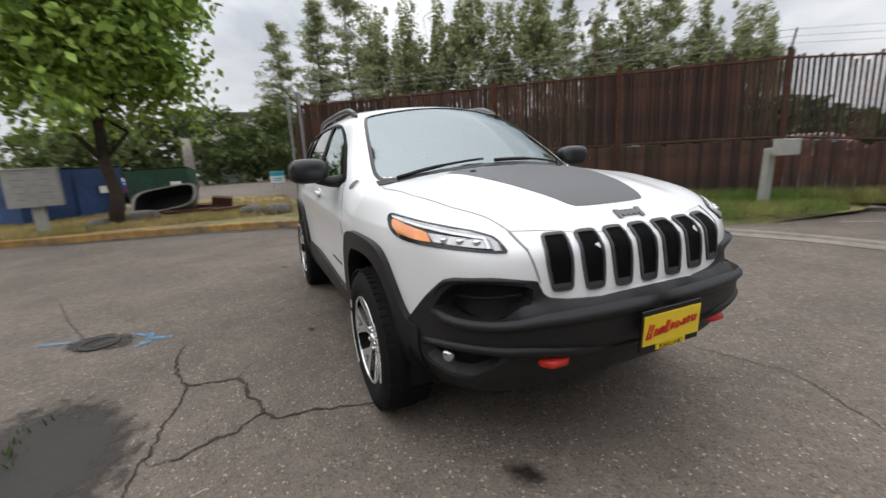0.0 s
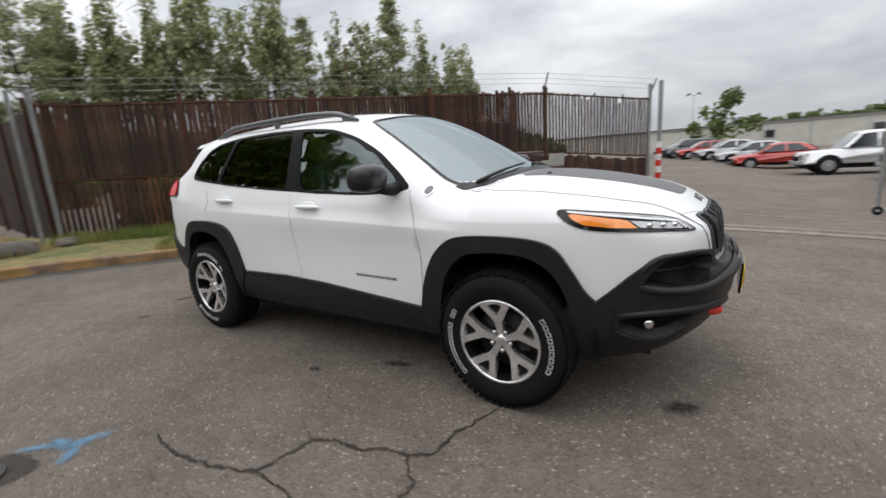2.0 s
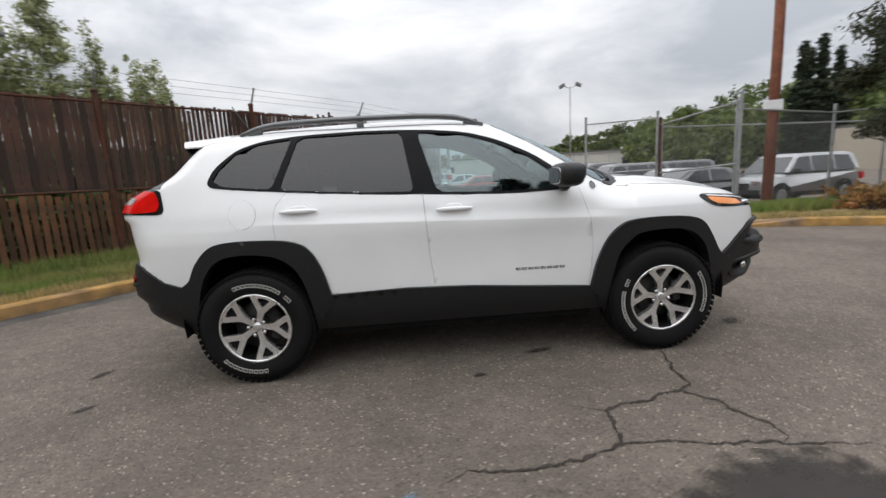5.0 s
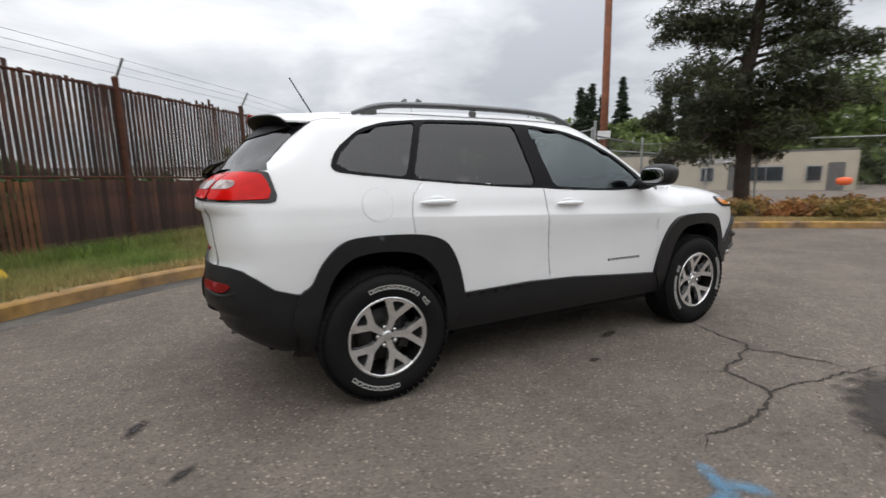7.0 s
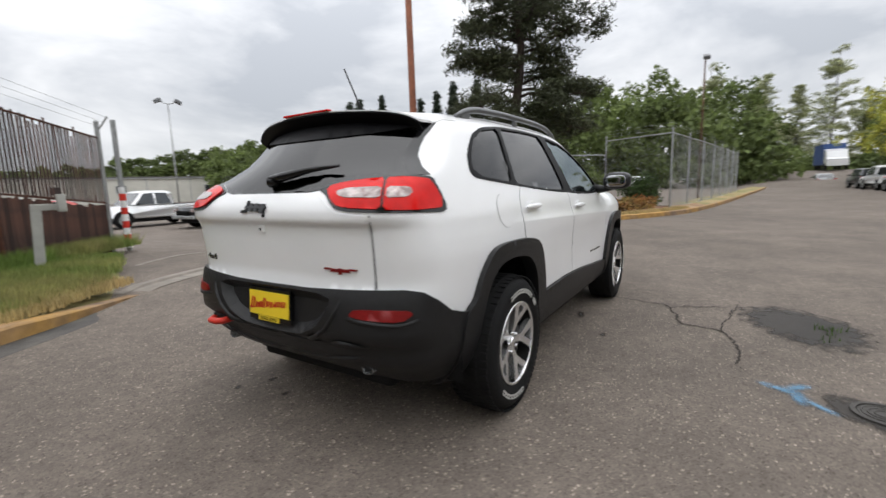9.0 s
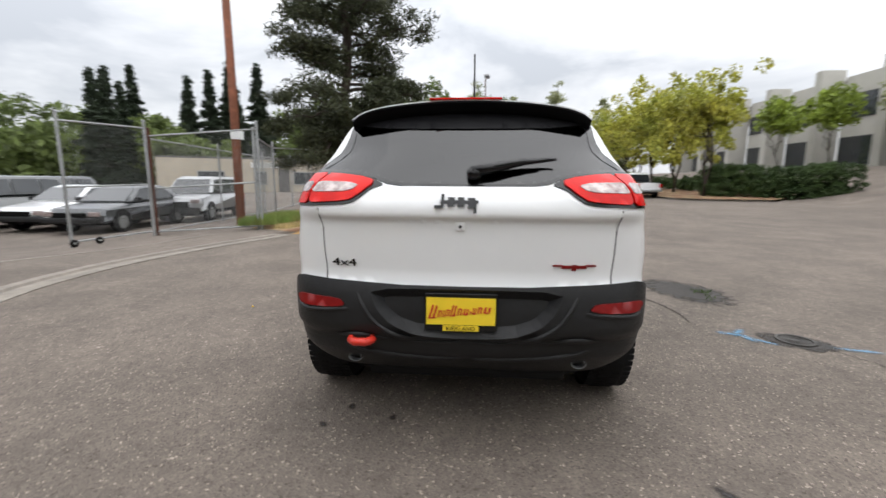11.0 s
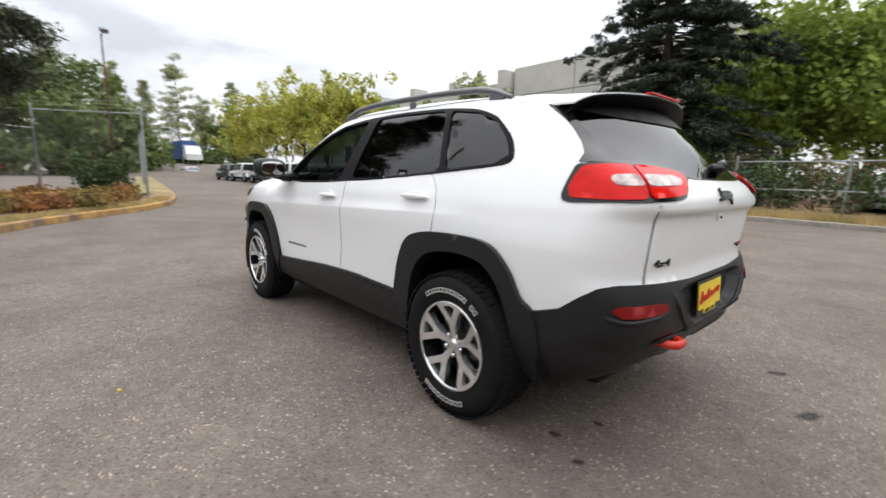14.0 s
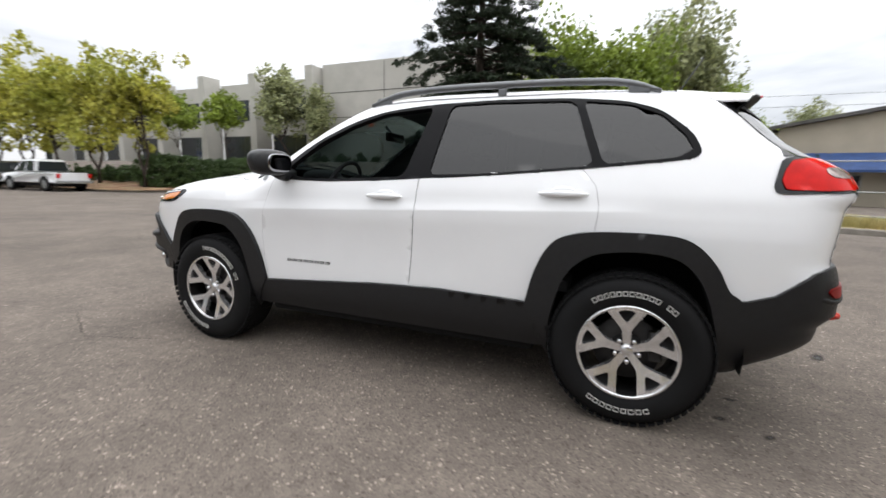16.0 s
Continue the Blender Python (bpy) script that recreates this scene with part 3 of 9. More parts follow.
M.update({
    "grass_soil": material("dry_grass_ground", (0.30, 0.22, 0.10), 0.95, 0, 0.3, 6, 0.5, 40, tint=(0.10, 0.13, 0.035), big=0.45),
    "green_soil": material("green_verge", (0.12, 0.135, 0.05), 0.95, 0, 0.3, 6, 0.5, 40, tint=(0.26, 0.20, 0.09), big=0.8),
    "mulch": material("bark_mulch", (0.20, 0.10, 0.055), 0.95, 0, 0.35, 10, 0.7, 50, tint=(0.30, 0.22, 0.12)),
    "grass": material("grass_blades", (0.16, 0.24, 0.05), 0.8, 0, 0.2, 3, tint=(0.4, 0.31, 0.14), big=0.6, island=0.35, thin=0.3),
    "dry": material("dry_grass_blades", (0.5, 0.38, 0.18), 0.85, 0, 0.2, 3, tint=(0.24, 0.25, 0.08), big=0.5, island=0.3, thin=0.3),
    "slat": material("brown_fence_slat", (0.060, 0.026, 0.017), 0.8, 0, 0.35, 5, 0.3, 60, tint=(0.026, 0.014, 0.011), big=1.4, island=0.35, per_object=0.5),
    "pale_slat": material("weathered_picket", (0.13, 0.056, 0.024), 0.85, 0, 0.35, 5, 0.3, 60, tint=(0.06, 0.026, 0.014), big=3, per_object=0.45),
    "galv": material("galvanised_steel", (0.36, 0.37, 0.37), 0.5, 0.6, 0.15, 12),
    "rust": material("rusted_steel", (0.088, 0.030, 0.015), 0.85, 0.2, 0.35, 12, 0.3, 60, tint=(0.08, 0.04, 0.028)),
    "stain": stain_material("oil_stain", (0.022, 0.019, 0.017), 0.6, 0.05, 0.95, 0.85, 16),
    "patch": stain_material("damp_tar_patch", (0.030, 0.025, 0.021), 0.7, 0.58, 1.0, 0.88, 9),
    "gutter": material("worn_gutter_concrete", (0.23, 0.205, 0.175), 0.92, 0, 0.2, 6, 0.3, 60, tint=(0.16, 0.14, 0.12)),
    "crack": material("open_crack", (0.034, 0.027, 0.022), 0.95, 0, 0.3, 20, 0.5, 90),
    "blue": stain_material("blue_marking_paint", (0.14, 0.29, 0.43), 0.85, 0.0, 1.0, 0.72, 22),
    "iron": material("cast_iron", (0.065, 0.06, 0.055), 0.6, 0.5, 0.25, 30, 0.4, 60),
    "beige_wall": material("beige_wall_paint", (0.44, 0.39, 0.31), 0.9, 0, 0.08, 0.9, tint=(0.36, 0.32, 0.26), big=0.25),
    "white_wall": material("warehouse_wall", (0.50, 0.49, 0.44), 0.85, 0, 0.08, 0.9, tint=(0.40, 0.39, 0.35), big=0.25),
    "panel_wall": material("concrete_wall_panel", (0.47, 0.455, 0.415), 0.88, 0, 0.07, 0.8, tint=(0.40, 0.39, 0.36), big=0.2),
    "dark_window": material("dark_window_glass", (0.03, 0.035, 0.04), 0.08, 0, 0.1, 2, coat=0.6),
    "roof_dark": material("roof_felt", (0.12, 0.115, 0.11), 0.9, 0, 0.2, 3),
    "blue_paint": material("blue_enamel", (0.03, 0.075, 0.22), 0.5, 0, 0.2, 6),
    "green_paint": material("green_enamel", (0.02, 0.07, 0.05), 0.6, 0, 0.2, 6),
    "grey_box": material("grey_painted_steel", (0.38, 0.38, 0.35), 0.6, 0, 0.1, 8),
    "rock": material("field_stone", (0.17, 0.15, 0.13), 0.9, 0, 0.3, 12, 0.8, 30),
    "signal": material("orange_vinyl", (0.85, 0.13, 0.03), 0.5, 0, 0.05, 8),
    "yellow": material("yellow_enamel", (0.70, 0.45, 0.03), 0.5, 0, 0.1, 12),
    "white_sign": material("white_sign_board", (0.75, 0.76, 0.76), 0.6, 0, 0.04, 8),
    "teal": material("teal_print", (0.03, 0.33, 0.38), 0.6, 0, 0.05, 8),
    "leaf_maple": material("maple_leaf", (0.28, 0.40, 0.075), 0.55, 0, 0.2, 2, tint=(0.17, 0.26, 0.05), big=0.6, island=0.45, thin=0.35),
    "leaf_yellow": material("turning_leaf", (0.42, 0.40, 0.07), 0.6, 0, 0.2, 2, tint=(0.27, 0.33, 0.055), big=0.5, island=0.4, thin=0.4),
    "leaf_lime": material("lime_leaf", (0.25, 0.32, 0.05), 0.6, 0, 0.2, 2, tint=(0.11, 0.16, 0.03), big=0.5, island=0.4, thin=0.4),
    "leaf_poplar": material("poplar_leaf", (0.32, 0.34, 0.17), 0.6, 0, 0.2, 1, tint=(0.19, 0.22, 0.105), big=0.25, island=0.5, thin=0.35),
    "leaf_wood": material("far_foliage", (0.13, 0.17, 0.05), 0.8, 0, 0.25, 0.4, tint=(0.07, 0.095, 0.032), big=0.06, island=0.5, thin=0.35),
    "needle": material("pine_needles", (0.022, 0.037, 0.015), 0.7, 0, 0.2, 2, tint=(0.012, 0.021, 0.010), big=0.5, island=0.5, thin=0.15),
    "needle_pine": material("old_pine_needles", (0.050, 0.057, 0.024), 0.7, 0, 0.2, 2, tint=(0.03, 0.04, 0.016), big=0.5, island=0.5, thin=0.15),
    "hedge": material("hedge_leaf", (0.06, 0.1, 0.026), 0.65, 0, 0.2, 2, tint=(0.03, 0.06, 0.018), big=0.6, island=0.5, thin=0.25),
    "juniper": material("juniper_needles", (0.035, 0.062, 0.028), 0.7, 0, 0.2, 2, tint=(0.06, 0.10, 0.03), big=0.8, island=0.45, thin=0.2),
    "red_shrub": material("russet_shrub_leaf", (0.3, 0.13, 0.045), 0.75, 0, 0.25, 2, tint=(0.16, 0.17, 0.045), big=0.9, island=0.5, thin=0.3),
    "brown_shrub": material("dry_shrub_leaf", (0.2, 0.135, 0.07), 0.8, 0, 0.25, 2, tint=(0.09, 0.11, 0.04), big=0.9, island=0.5, thin=0.3),
})


def ribbon_path(points, step=0.25):
    """Points along a smooth line, with directions to its left."""
    q = np.array(points, float)
    k = np.concatenate([[0], np.cumsum(np.hypot(*np.diff(q, axis=0).T))])
    s = np.linspace(0, k[-1], max(2, int(k[-1] / step) + 1))
    p = np.stack([smooth_curve(list(zip(k, q[:, 0])), s), smooth_curve(list(zip(k, q[:, 1])), s)], 1)
    d = np.gradient(p, axis=0)
    d /= np.linalg.norm(d, axis=1)[:, None] + 1e-9
    return p, np.stack([-d[:, 1], d[:, 0]], 1)


def sweep_profile(name, points, profile, mat, label, category, step=0.25, sink=(0, 0)):
    """A kerb or gutter: a profile of (leftwards, height) drawn along a line."""
    p, n = ribbon_path(points, step)
    m = len(profile)
    k = len(p)
    i = np.arange(k)
    low = np.minimum(1, np.minimum(i / max(sink[0], 1e-6), (k - 1 - i) / max(sink[1], 1e-6)))
    low[~np.isfinite(low)] = 1
    v = np.concatenate([np.column_stack([p + n * a, np.full(k, z) * low - 0.01 * (1 - low)]) for a, z in profile])
    f = [(j * k + i, j * k + i + 1, (j + 1) * k + i + 1, (j + 1) * k + i) for j in range(m - 1) for i in range(k - 1)]
    ob = mesh_object(name, v, [t[::-1] for t in f], mat, smooth=False)
    return tagged(ob, label, category, kind="structure")


# ---- kerbs, verges, gutter ----
KERB_WEST = [(-9.5, -12.0), (-8.2, -8.5), (-7.45, -5.6), (-7.0, -3.4), (-6.2, -0.85), (-5.35, 0.30), (-4.55, 1.38), (-3.7, 2.40), (-2.9, 3.05), (-2.1, 3.52), (-1.5, 3.98), (-1.05, 4.33)]
KERB_BED = [(5.5, 4.18), (7.1, 3.60), (8.5, 2.92), (10.1, 1.92), (11.6, 0.75), (12.9, 0.05), (14.2, -0.52), (15.3, -0.78), (18.0, -1.25), (25, -2.1), (37, -3.4), (60, -5.8)]
KERB_EAST = [(60, -15.0), (40, -13.6), (31, -13.1), (27.5, -12.9), (25.6, -13.3), (24.6, -15.0), (24.4, -18.0)]
KERB_SOUTH = [(9.4, -19.0), (9.0, -15.5), (8.1, -13.4), (5.8, -13.7), (3.3, -14.3), (-1.1, -13.8), (-3.4, -13.4), (-5.2, -11.4), (-7.0, -10.4), (-14, -9.6), (-30, -9.0)]
kerb = [(0, -0.02), (0.0, 0.13), (0.02, 0.15), (0.15, 0.152), (0.17, 0.10)]
sweep_profile("kerb_west", KERB_WEST, kerb, M["kerb_paint"], "worn yellow painted concrete kerb", "kerb", sink=(0, 7))
sweep_profile("gutter_strip", KERB_WEST[2:], [(-0.30, -0.01), (-0.27, 0.004), (-0.10, 0.007), (0.01, 0.010)], M["dark_edge"], "dark mottled strip of asphalt along the kerb", "gutter", sink=(3, 7))
sweep_profile("kerb_bed", KERB_BED, kerb, M["kerb_paint"], "worn yellow painted kerb round the planting bed", "kerb", sink=(5, 0))
sweep_profile("kerb_east", KERB_EAST[::-1], [(-a, z) for a, z in kerb], M["concrete"], "grey concrete kerb along the road", "kerb")
sweep_profile("kerb_south", KERB_SOUTH, kerb, M["concrete"], "low weathered kerb of the tree bed", "kerb")
GUTTER = [(-1.15, 4.26), (-0.90, 4.44), (-0.18, 4.78), (0.74, 5.02), (1.73, 5.08), (2.92, 4.98), (3.89, 4.74), (4.66, 4.46), (5.6, 4.12)]
sweep_profile("gutter", GUTTER, [(-0.02, 0.0), (-0.02, 0.012), (0.10, 0.010), (0.22, 0.012), (0.24, 0.04), (0.36, 0.042), (0.40, 0.0)], M["gutter"], "shallow concrete gutter across the yard entrance", "gutter", 0.4)
sweep_profile("drive_joint", [(-0.3, 6.7), (1.0, 7.35), (2.05, 7.15), (3.04, 7.0), (4.6, 6.75), (6.2, 6.4)], [(0, 0.0), (0.0, 0.010), (0.10, 0.011), (0.11, 0.0)], M["gutter"], "narrow concrete band across the drive", "concrete band", 0.4)


def verge(name, inner, outer, mat, label, z0=0.145, z1=0.2, rows=8, taper=0.0, lead=0.0):
    """Ground between a kerb and a farther line."""
    a, na = ribbon_path(inner, 0.4)
    k = len(a)
    q = np.array(outer, float)
    s = np.concatenate([[0], np.cumsum(np.hypot(*np.diff(q, axis=0).T))])
    b = np.stack([np.interp(np.linspace(0, s[-1], k), s, q[:, i]) for i in (0, 1)], 1)
    a = a + na * 0.14
    v, f = [], []
    for j in range(rows + 1):
        t = j / rows
        p = a * (1 - t) + b * t
        hump = [0.05 * noise.noise(Vector((x * 0.9, y * 0.9, 0))) * min(1, 4 * t) for x, y in p]
        low = [min(1.0, (k - 1 - i) / (k * taper) if taper else 1.0, i / (k * lead) if lead else 1.0) for i in range(k)]
        v += [(x, y, (z0 + (z1 - z0) * t + h) * w - 0.03 * (1 - w)) for (x, y), h, w in zip(p, hump, low)]
    f = [(j * k + i, j * k + i + 1, (j + 1) * k + i + 1, (j + 1) * k + i) for j in range(rows) for i in range(k - 1)]
    ob = mesh_object(name, v, f, mat, smooth=True)
    return tagged(ob, label, "verge", kind="structure")


FENCE = [(-8.40, -0.02), (-6.85, 1.85), (-5.2, 3.75), (-3.5, 5.65), (-1.62, 7.80), (0.46, 9.48)]
verge("verge_green", KERB_WEST[4:], [(-8.5, -0.8), (-8.3, 0.1), (-6.8, 2.1), (-5.1, 4.0), (-3.4, 5.9), (-1.5, 8.0), (-0.5, 8.8), (-0.3, 7.8), (-0.6, 6.4), (-0.9, 5.2)], M["green_soil"], "strip of green and dry grass below the fence", taper=0.36)
verge("verge_dry", KERB_WEST[:6], [(-26, -22), (-16, -11.5), (-15.5, -6.0), (-15.0, -3.2), (-14, -0.6), (-8.3, 0.1)], M["grass_soil"], "patch of dry yellow grass behind the kerb", 0.145, 0.22, 12)
verge("planting_bed", KERB_BED[:9], [(6.9, 6.0), (9.2, 6.9), (11.0, 7.2), (14, 6.2), (16.0, 4.0), (16.8, 2.4), (16.0, 1.2), (15.6, 0.3), (18.0, -0.7)], M["mulch"], "mulched planting bed", 0.145, 0.2, lead=0.16)
verge("verge_road", KERB_BED[8:], [(18, 0.2), (25, -0.6), (37, -2.0), (60, -4.4)], M["grass_soil"], "dry verge along the road", 0.145, 0.18, 3)
verge("tree_bed", KERB_SOUTH[:8], [(16, -27), (13, -24.5), (11, -24), (8, -25), (3, -26), (-2, -26), (-5, -24), (-7, -18)], M["mulch"], "mulched bed under tall trees", 0.14, 0.5)
verge("verge_south", KERB_SOUTH[6:], [(-6, -22), (-7, -20), (-9, -15), (-14, -13), (-30, -12)], M["grass_soil"], "dry grass verge by the hydrant", 0.14, 0.2, 5)
verge("hedge_bank", KERB_EAST[::-1], [(29, -24), (29, -19), (29.5, -17), (32, -16), (40, -17), (60, -18)], M["mulch"], "mulched bank under the street trees", 0.14, 0.55, 5)


# ---- buildings ----
def wall_between(name, a, b, z0, z1, thick, mat, parent=None, label=""):
    a, b = Vector((*a, 0)), Vector((*b, 0))
    d = b - a
    bm = bmesh.new()
    add_box(bm, ((a + b) / 2 + Vector((0, 0, (z0 + z1) / 2))), (d.length, thick, z1 - z0), math.degrees(math.atan2(d.y, d.x)))
    return part(name, bm, mat, parent, label)


def on_wall(a, b, along, out, z):
    a, b = Vector((*a, 0)), Vector((*b, 0))
    d = (b - a).normalized()
    return a + d * along + Vector((d.y, -d.x, 0)) * out + Vector((0, 0, z))


def window_on(parent, a, b, along, z, w, h, out, glass="dark_window", rows=1, cols=1, frame_mat="galv"):
    """A window with a frame and panes, set on the wall from a to b."""
    turn = math.degrees(math.atan2(b[1] - a[1], b[0] - a[0]))
    bm = bmesh.new()
    add_box(bm, on_wall(a, b, along, out, z), (w + 0.12, 0.10, h + 0.12), turn)
    wd = part("window", bm, M[frame_mat], parent)
    for r in range(rows):
        for c in range(cols):
            bm = bmesh.new()
            pw, ph = w / cols, h / rows
            add_box(bm, on_wall(a, b, along - w / 2 + pw * (c + 0.5), out + 0.03, z - h / 2 + ph * (r + 0.5)), (pw - 0.05, 0.10, ph - 0.05), turn)
            part("pane", bm, M[glass], wd)
    return wd


def warehouse():
    """Long low wall across the car park."""
    b = thing("warehouse", pose(0, 0, 0), "long low off-white warehouse with small square windows", "building")
    a, e = (-30, 87), (75, 52)
    n = (Vector((*e, 0)) - Vector((*a, 0))).length
    # the wall as one skin, with ribs and a roof edge
    wall_between("wall", a, e, 0, 3.55, 0.4, M["white_wall"], b)
    wall_between("roof", (a[0] + 1, a[1] + 5), (e[0] + 1, e[1] + 5), 3.55, 3.75, 11, M["roof_dark"], b)
    wall_between("eaves", (a[0], a[1] - 0.3), (e[0], e[1] - 0.3), 3.45, 3.66, 0.3, M["galv"], b)
    for x in (28, 38, 49, 56, 67, 78, 90):
        window_on(b, a, e, x, 1.95, 1.1, 1.0, 0.22)
    for x in np.arange(4, n, 5.5):
        bm = bmesh.new()
        add_box(bm, on_wall(a, e, x, 0.23, 1.75), (0.10, 0.06, 3.4), math.degrees(math.atan2(e[1] - a[1], e[0] - a[0])))
        part("downpipe", bm, M["galv"], b)


def beige_building():
    b = thing("single_storey_building", pose(0, 0, 0), "beige single-storey building with dark windows", "building")
    a, e = (30, 26.7), (39.9, 12.4)
    wall_between("wall", a, e, 0, 2.95, 0.4, M["beige_wall"], b)
    wall_between("wall", e, (55, 18.4), 0, 2.95, 0.4, M["beige_wall"], b)
    wall_between("roof", (a[0] + 3, a[1] + 2), (e[0] + 3, e[1] + 2), 2.95, 3.12, 7.5, M["roof_dark"], b)
    for x, w in ((4, 2.0), (8.0, 0.9), (12, 2.2), (15.0, 0.9)):
        window_on(b, a, e, x, 1.30, w, 1.1, 0.22, cols=2 if w > 1.5 else 1)
    for x in (10, 16.3):
        bm = bmesh.new()
        add_box(bm, on_wall(a, e, x, 0.23, 1.05), (1.0, 0.08, 2.1), math.degrees(math.atan2(e[1] - a[1], e[0] - a[0])))
        part("door", bm, M["roof_dark"], b)
    bm = bmesh.new()
    add_box(bm, on_wall(a, e, 8.5, 0.3, 2.45), (2.6, 0.06, 0.45), math.degrees(math.atan2(e[1] - a[1], e[0] - a[0])))
    sign = part("banner", bm, M["white_sign"], b, "white banner with unreadable print")
    for k in range(3):
        bm = bmesh.new()
        add_box(bm, on_wall(a, e, 8.5, 0.345, 2.58 - 0.13 * k), (2.2 - 0.4 * k, 0.02, 0.07), math.degrees(math.atan2(e[1] - a[1], e[0] - a[0])))
        part("print_bar", bm, M["grey_box"], sign)


def office_building():
    """Two-storey tilt-up concrete offices on the slope."""
    b = thing("office_building", pose(0, 0, 0), "two-storey pale concrete office building with fins and dark windows", "building")
    y, z0 = -34.7, 1.2
    top = 12.0
    wall_between("wall", (7, y), (28.2, y), z0, top + 0.2, 0.5, M["panel_wall"], b)
    wall_between("wall", (7, y), (7, y - 14), z0, top + 0.2, 0.5, M["panel_wall"], b)
    for z in (7.0, 9.4):
        wall_between("panel_joint", (7, y + 0.24), (28.2, y + 0.24), z, z + 0.07, 0.06, M["roof_dark"], b)
    for x in (14, 21):
        wall_between("panel_joint", (x, y + 0.24), (x + 0.06, y + 0.24), z0, top, 0.06, M["roof_dark"], b)
    for k in range(7):
        x = 28.9 + 7.6 * k
        wall_between("fin", (x, y - 0.6), (x, y + 1.6), z0, top - 0.02 - 0.25 * (k % 2), 0.9, M["panel_wall"], b)
        x1 = x + 7.6
        wall_between("wall", (x + 0.45, y - 0.9), (x1 - 0.45, y - 0.9), z0, top - 0.7, 0.4, M["panel_wall"], b)
        for z, h in ((4.2, 2.6), (8.4, 2.2)):
            window_on(b, (x1, y - 0.68), (x, y - 0.68), 3.8, z, 6.2, h, 0.0, rows=1, cols=4, frame_mat="roof_dark")
    wall_between("roof", (7, y - 7), (82, y - 7), top - 1.2, top - 0.9, 12, M["roof_dark"], b)
    st = part("stair", stair_mesh(), M["concrete"], b, "outside concrete stair")
    bm = bmesh.new()
    for k in range(2):
        add_tube(bm, [(20.5, y + 1.2 + k * 1.1, 5.6), (13.0, y + 1.2 + k * 1.1, 2.6)], 0.04, 6)
    part("stair_rail", bm, M["galv"], st)
    bm = bmesh.new()
    add_box(bm, (22.5, y + 0.30, 6.3), (0.5, 0.06, 0.5))
    part("wall_sign", bm, M["signal"], b, "small orange wall sign")


def stair_mesh():
    bm = bmesh.new()
    for k in range(15):
        add_box(bm, (20.2 - 0.5 * k, -33.4, 1.2 + (4.3 - 0.2 * k) / 2), (0.5, 1.3, 4.3 - 0.2 * k - 0.6))
    return bm


def awning_building():
    b = thing("shed_building", pose(0, 0, 0), "beige gabled shed with a blue awning along its wall", "building")
    a, e = (-9.6, -31.0), (-30, -28)
    wall_between("wall", a, e, 0, 4.4, 0.4, M["beige_wall"], b)
    d = (Vector((*e, 0)) - Vector((*a, 0))).normalized()
    side = Vector((d.y, -d.x, 0))
    bm = bmesh.new()
    n = 21.0
    extrude_outline(bm, [(0, 4.4), (n, 4.4), (n, 8.4), (0, 4.6)], 0.4, lambda p, z, k: Vector((*a, 0)) + d * p - side * (k - 0.2) + Vector((0, 0, z)))
    part("gable", bm, M["beige_wall"], b)
    bm = bmesh.new()
    extrude_outline(bm, [(-0.6, 4.52), (n + 0.2, 8.4), (n + 0.2, 8.62), (-0.6, 4.72)], 12.0, lambda p, z, k: Vector((*a, 0)) + d * p - side * (k - 0.6) + Vector((0, 0, z)))
    part("roof", bm, M["roof_dark"], b)
    bm = bmesh.new()
    extrude_outline(bm, [(0, 2.35), (1.6, 1.95), (1.6, 2.1), (0, 3.25)], n, lambda p, z, k: Vector((*a, 0)) + d * k + side * p + Vector((0, 0, z)))
    part("awning", bm, M["blue_paint"], b, "blue awning")
    for x in (3, 8, 13, 17.5):
        window_on(b, a, e, x, 1.2, 2.2, 1.2, 0.22)
    wall_between("side_wall", a, (a[0] - 1.5, a[1] - 12), 0, 4.4, 0.4, M["beige_wall"], b)


def far_house():
    b = thing("grey_building", pose(0, 0, 0), "grey building half hidden by trees", "building")
    wall_between("wall", (-62, -9.5), (-62, 0.2), 0, 8.0, 0.4, M["white_wall"], b)
    wall_between("roof", (-64, -9.9), (-64, 0.6), 8.0, 8.5, 5.0, M["roof_dark"], b)
    for k in range(4):
        window_on(b, (-61.7, -9.5), (-61.7, 0.2), 1.4 + 2.3 * k, 6.3, 1.5, 1.2, 0.0)
    s = thing("white_shed", pose(-42.5, -2.6, 0), "small white gabled shed far off", "shed")
    bm = bmesh.new()
    add_box(bm, (0, 0, 0.9), (2.4, 2.6, 1.8), bevel=0.03)
    part("wall", bm, M["white_sign"], s)
    bm = bmesh.new()
    extrude_outline(bm, [(-1.5, 1.75), (1.5, 1.75), (1.5, 1.85), (0, 2.6), (-1.5, 1.85)], 2.7, lambda p, z, k: (k - 1.35, p, z))
    part("roof", bm, M["grey_box"], s)


warehouse()
beige_building()
office_building()
awning_building()
far_house()


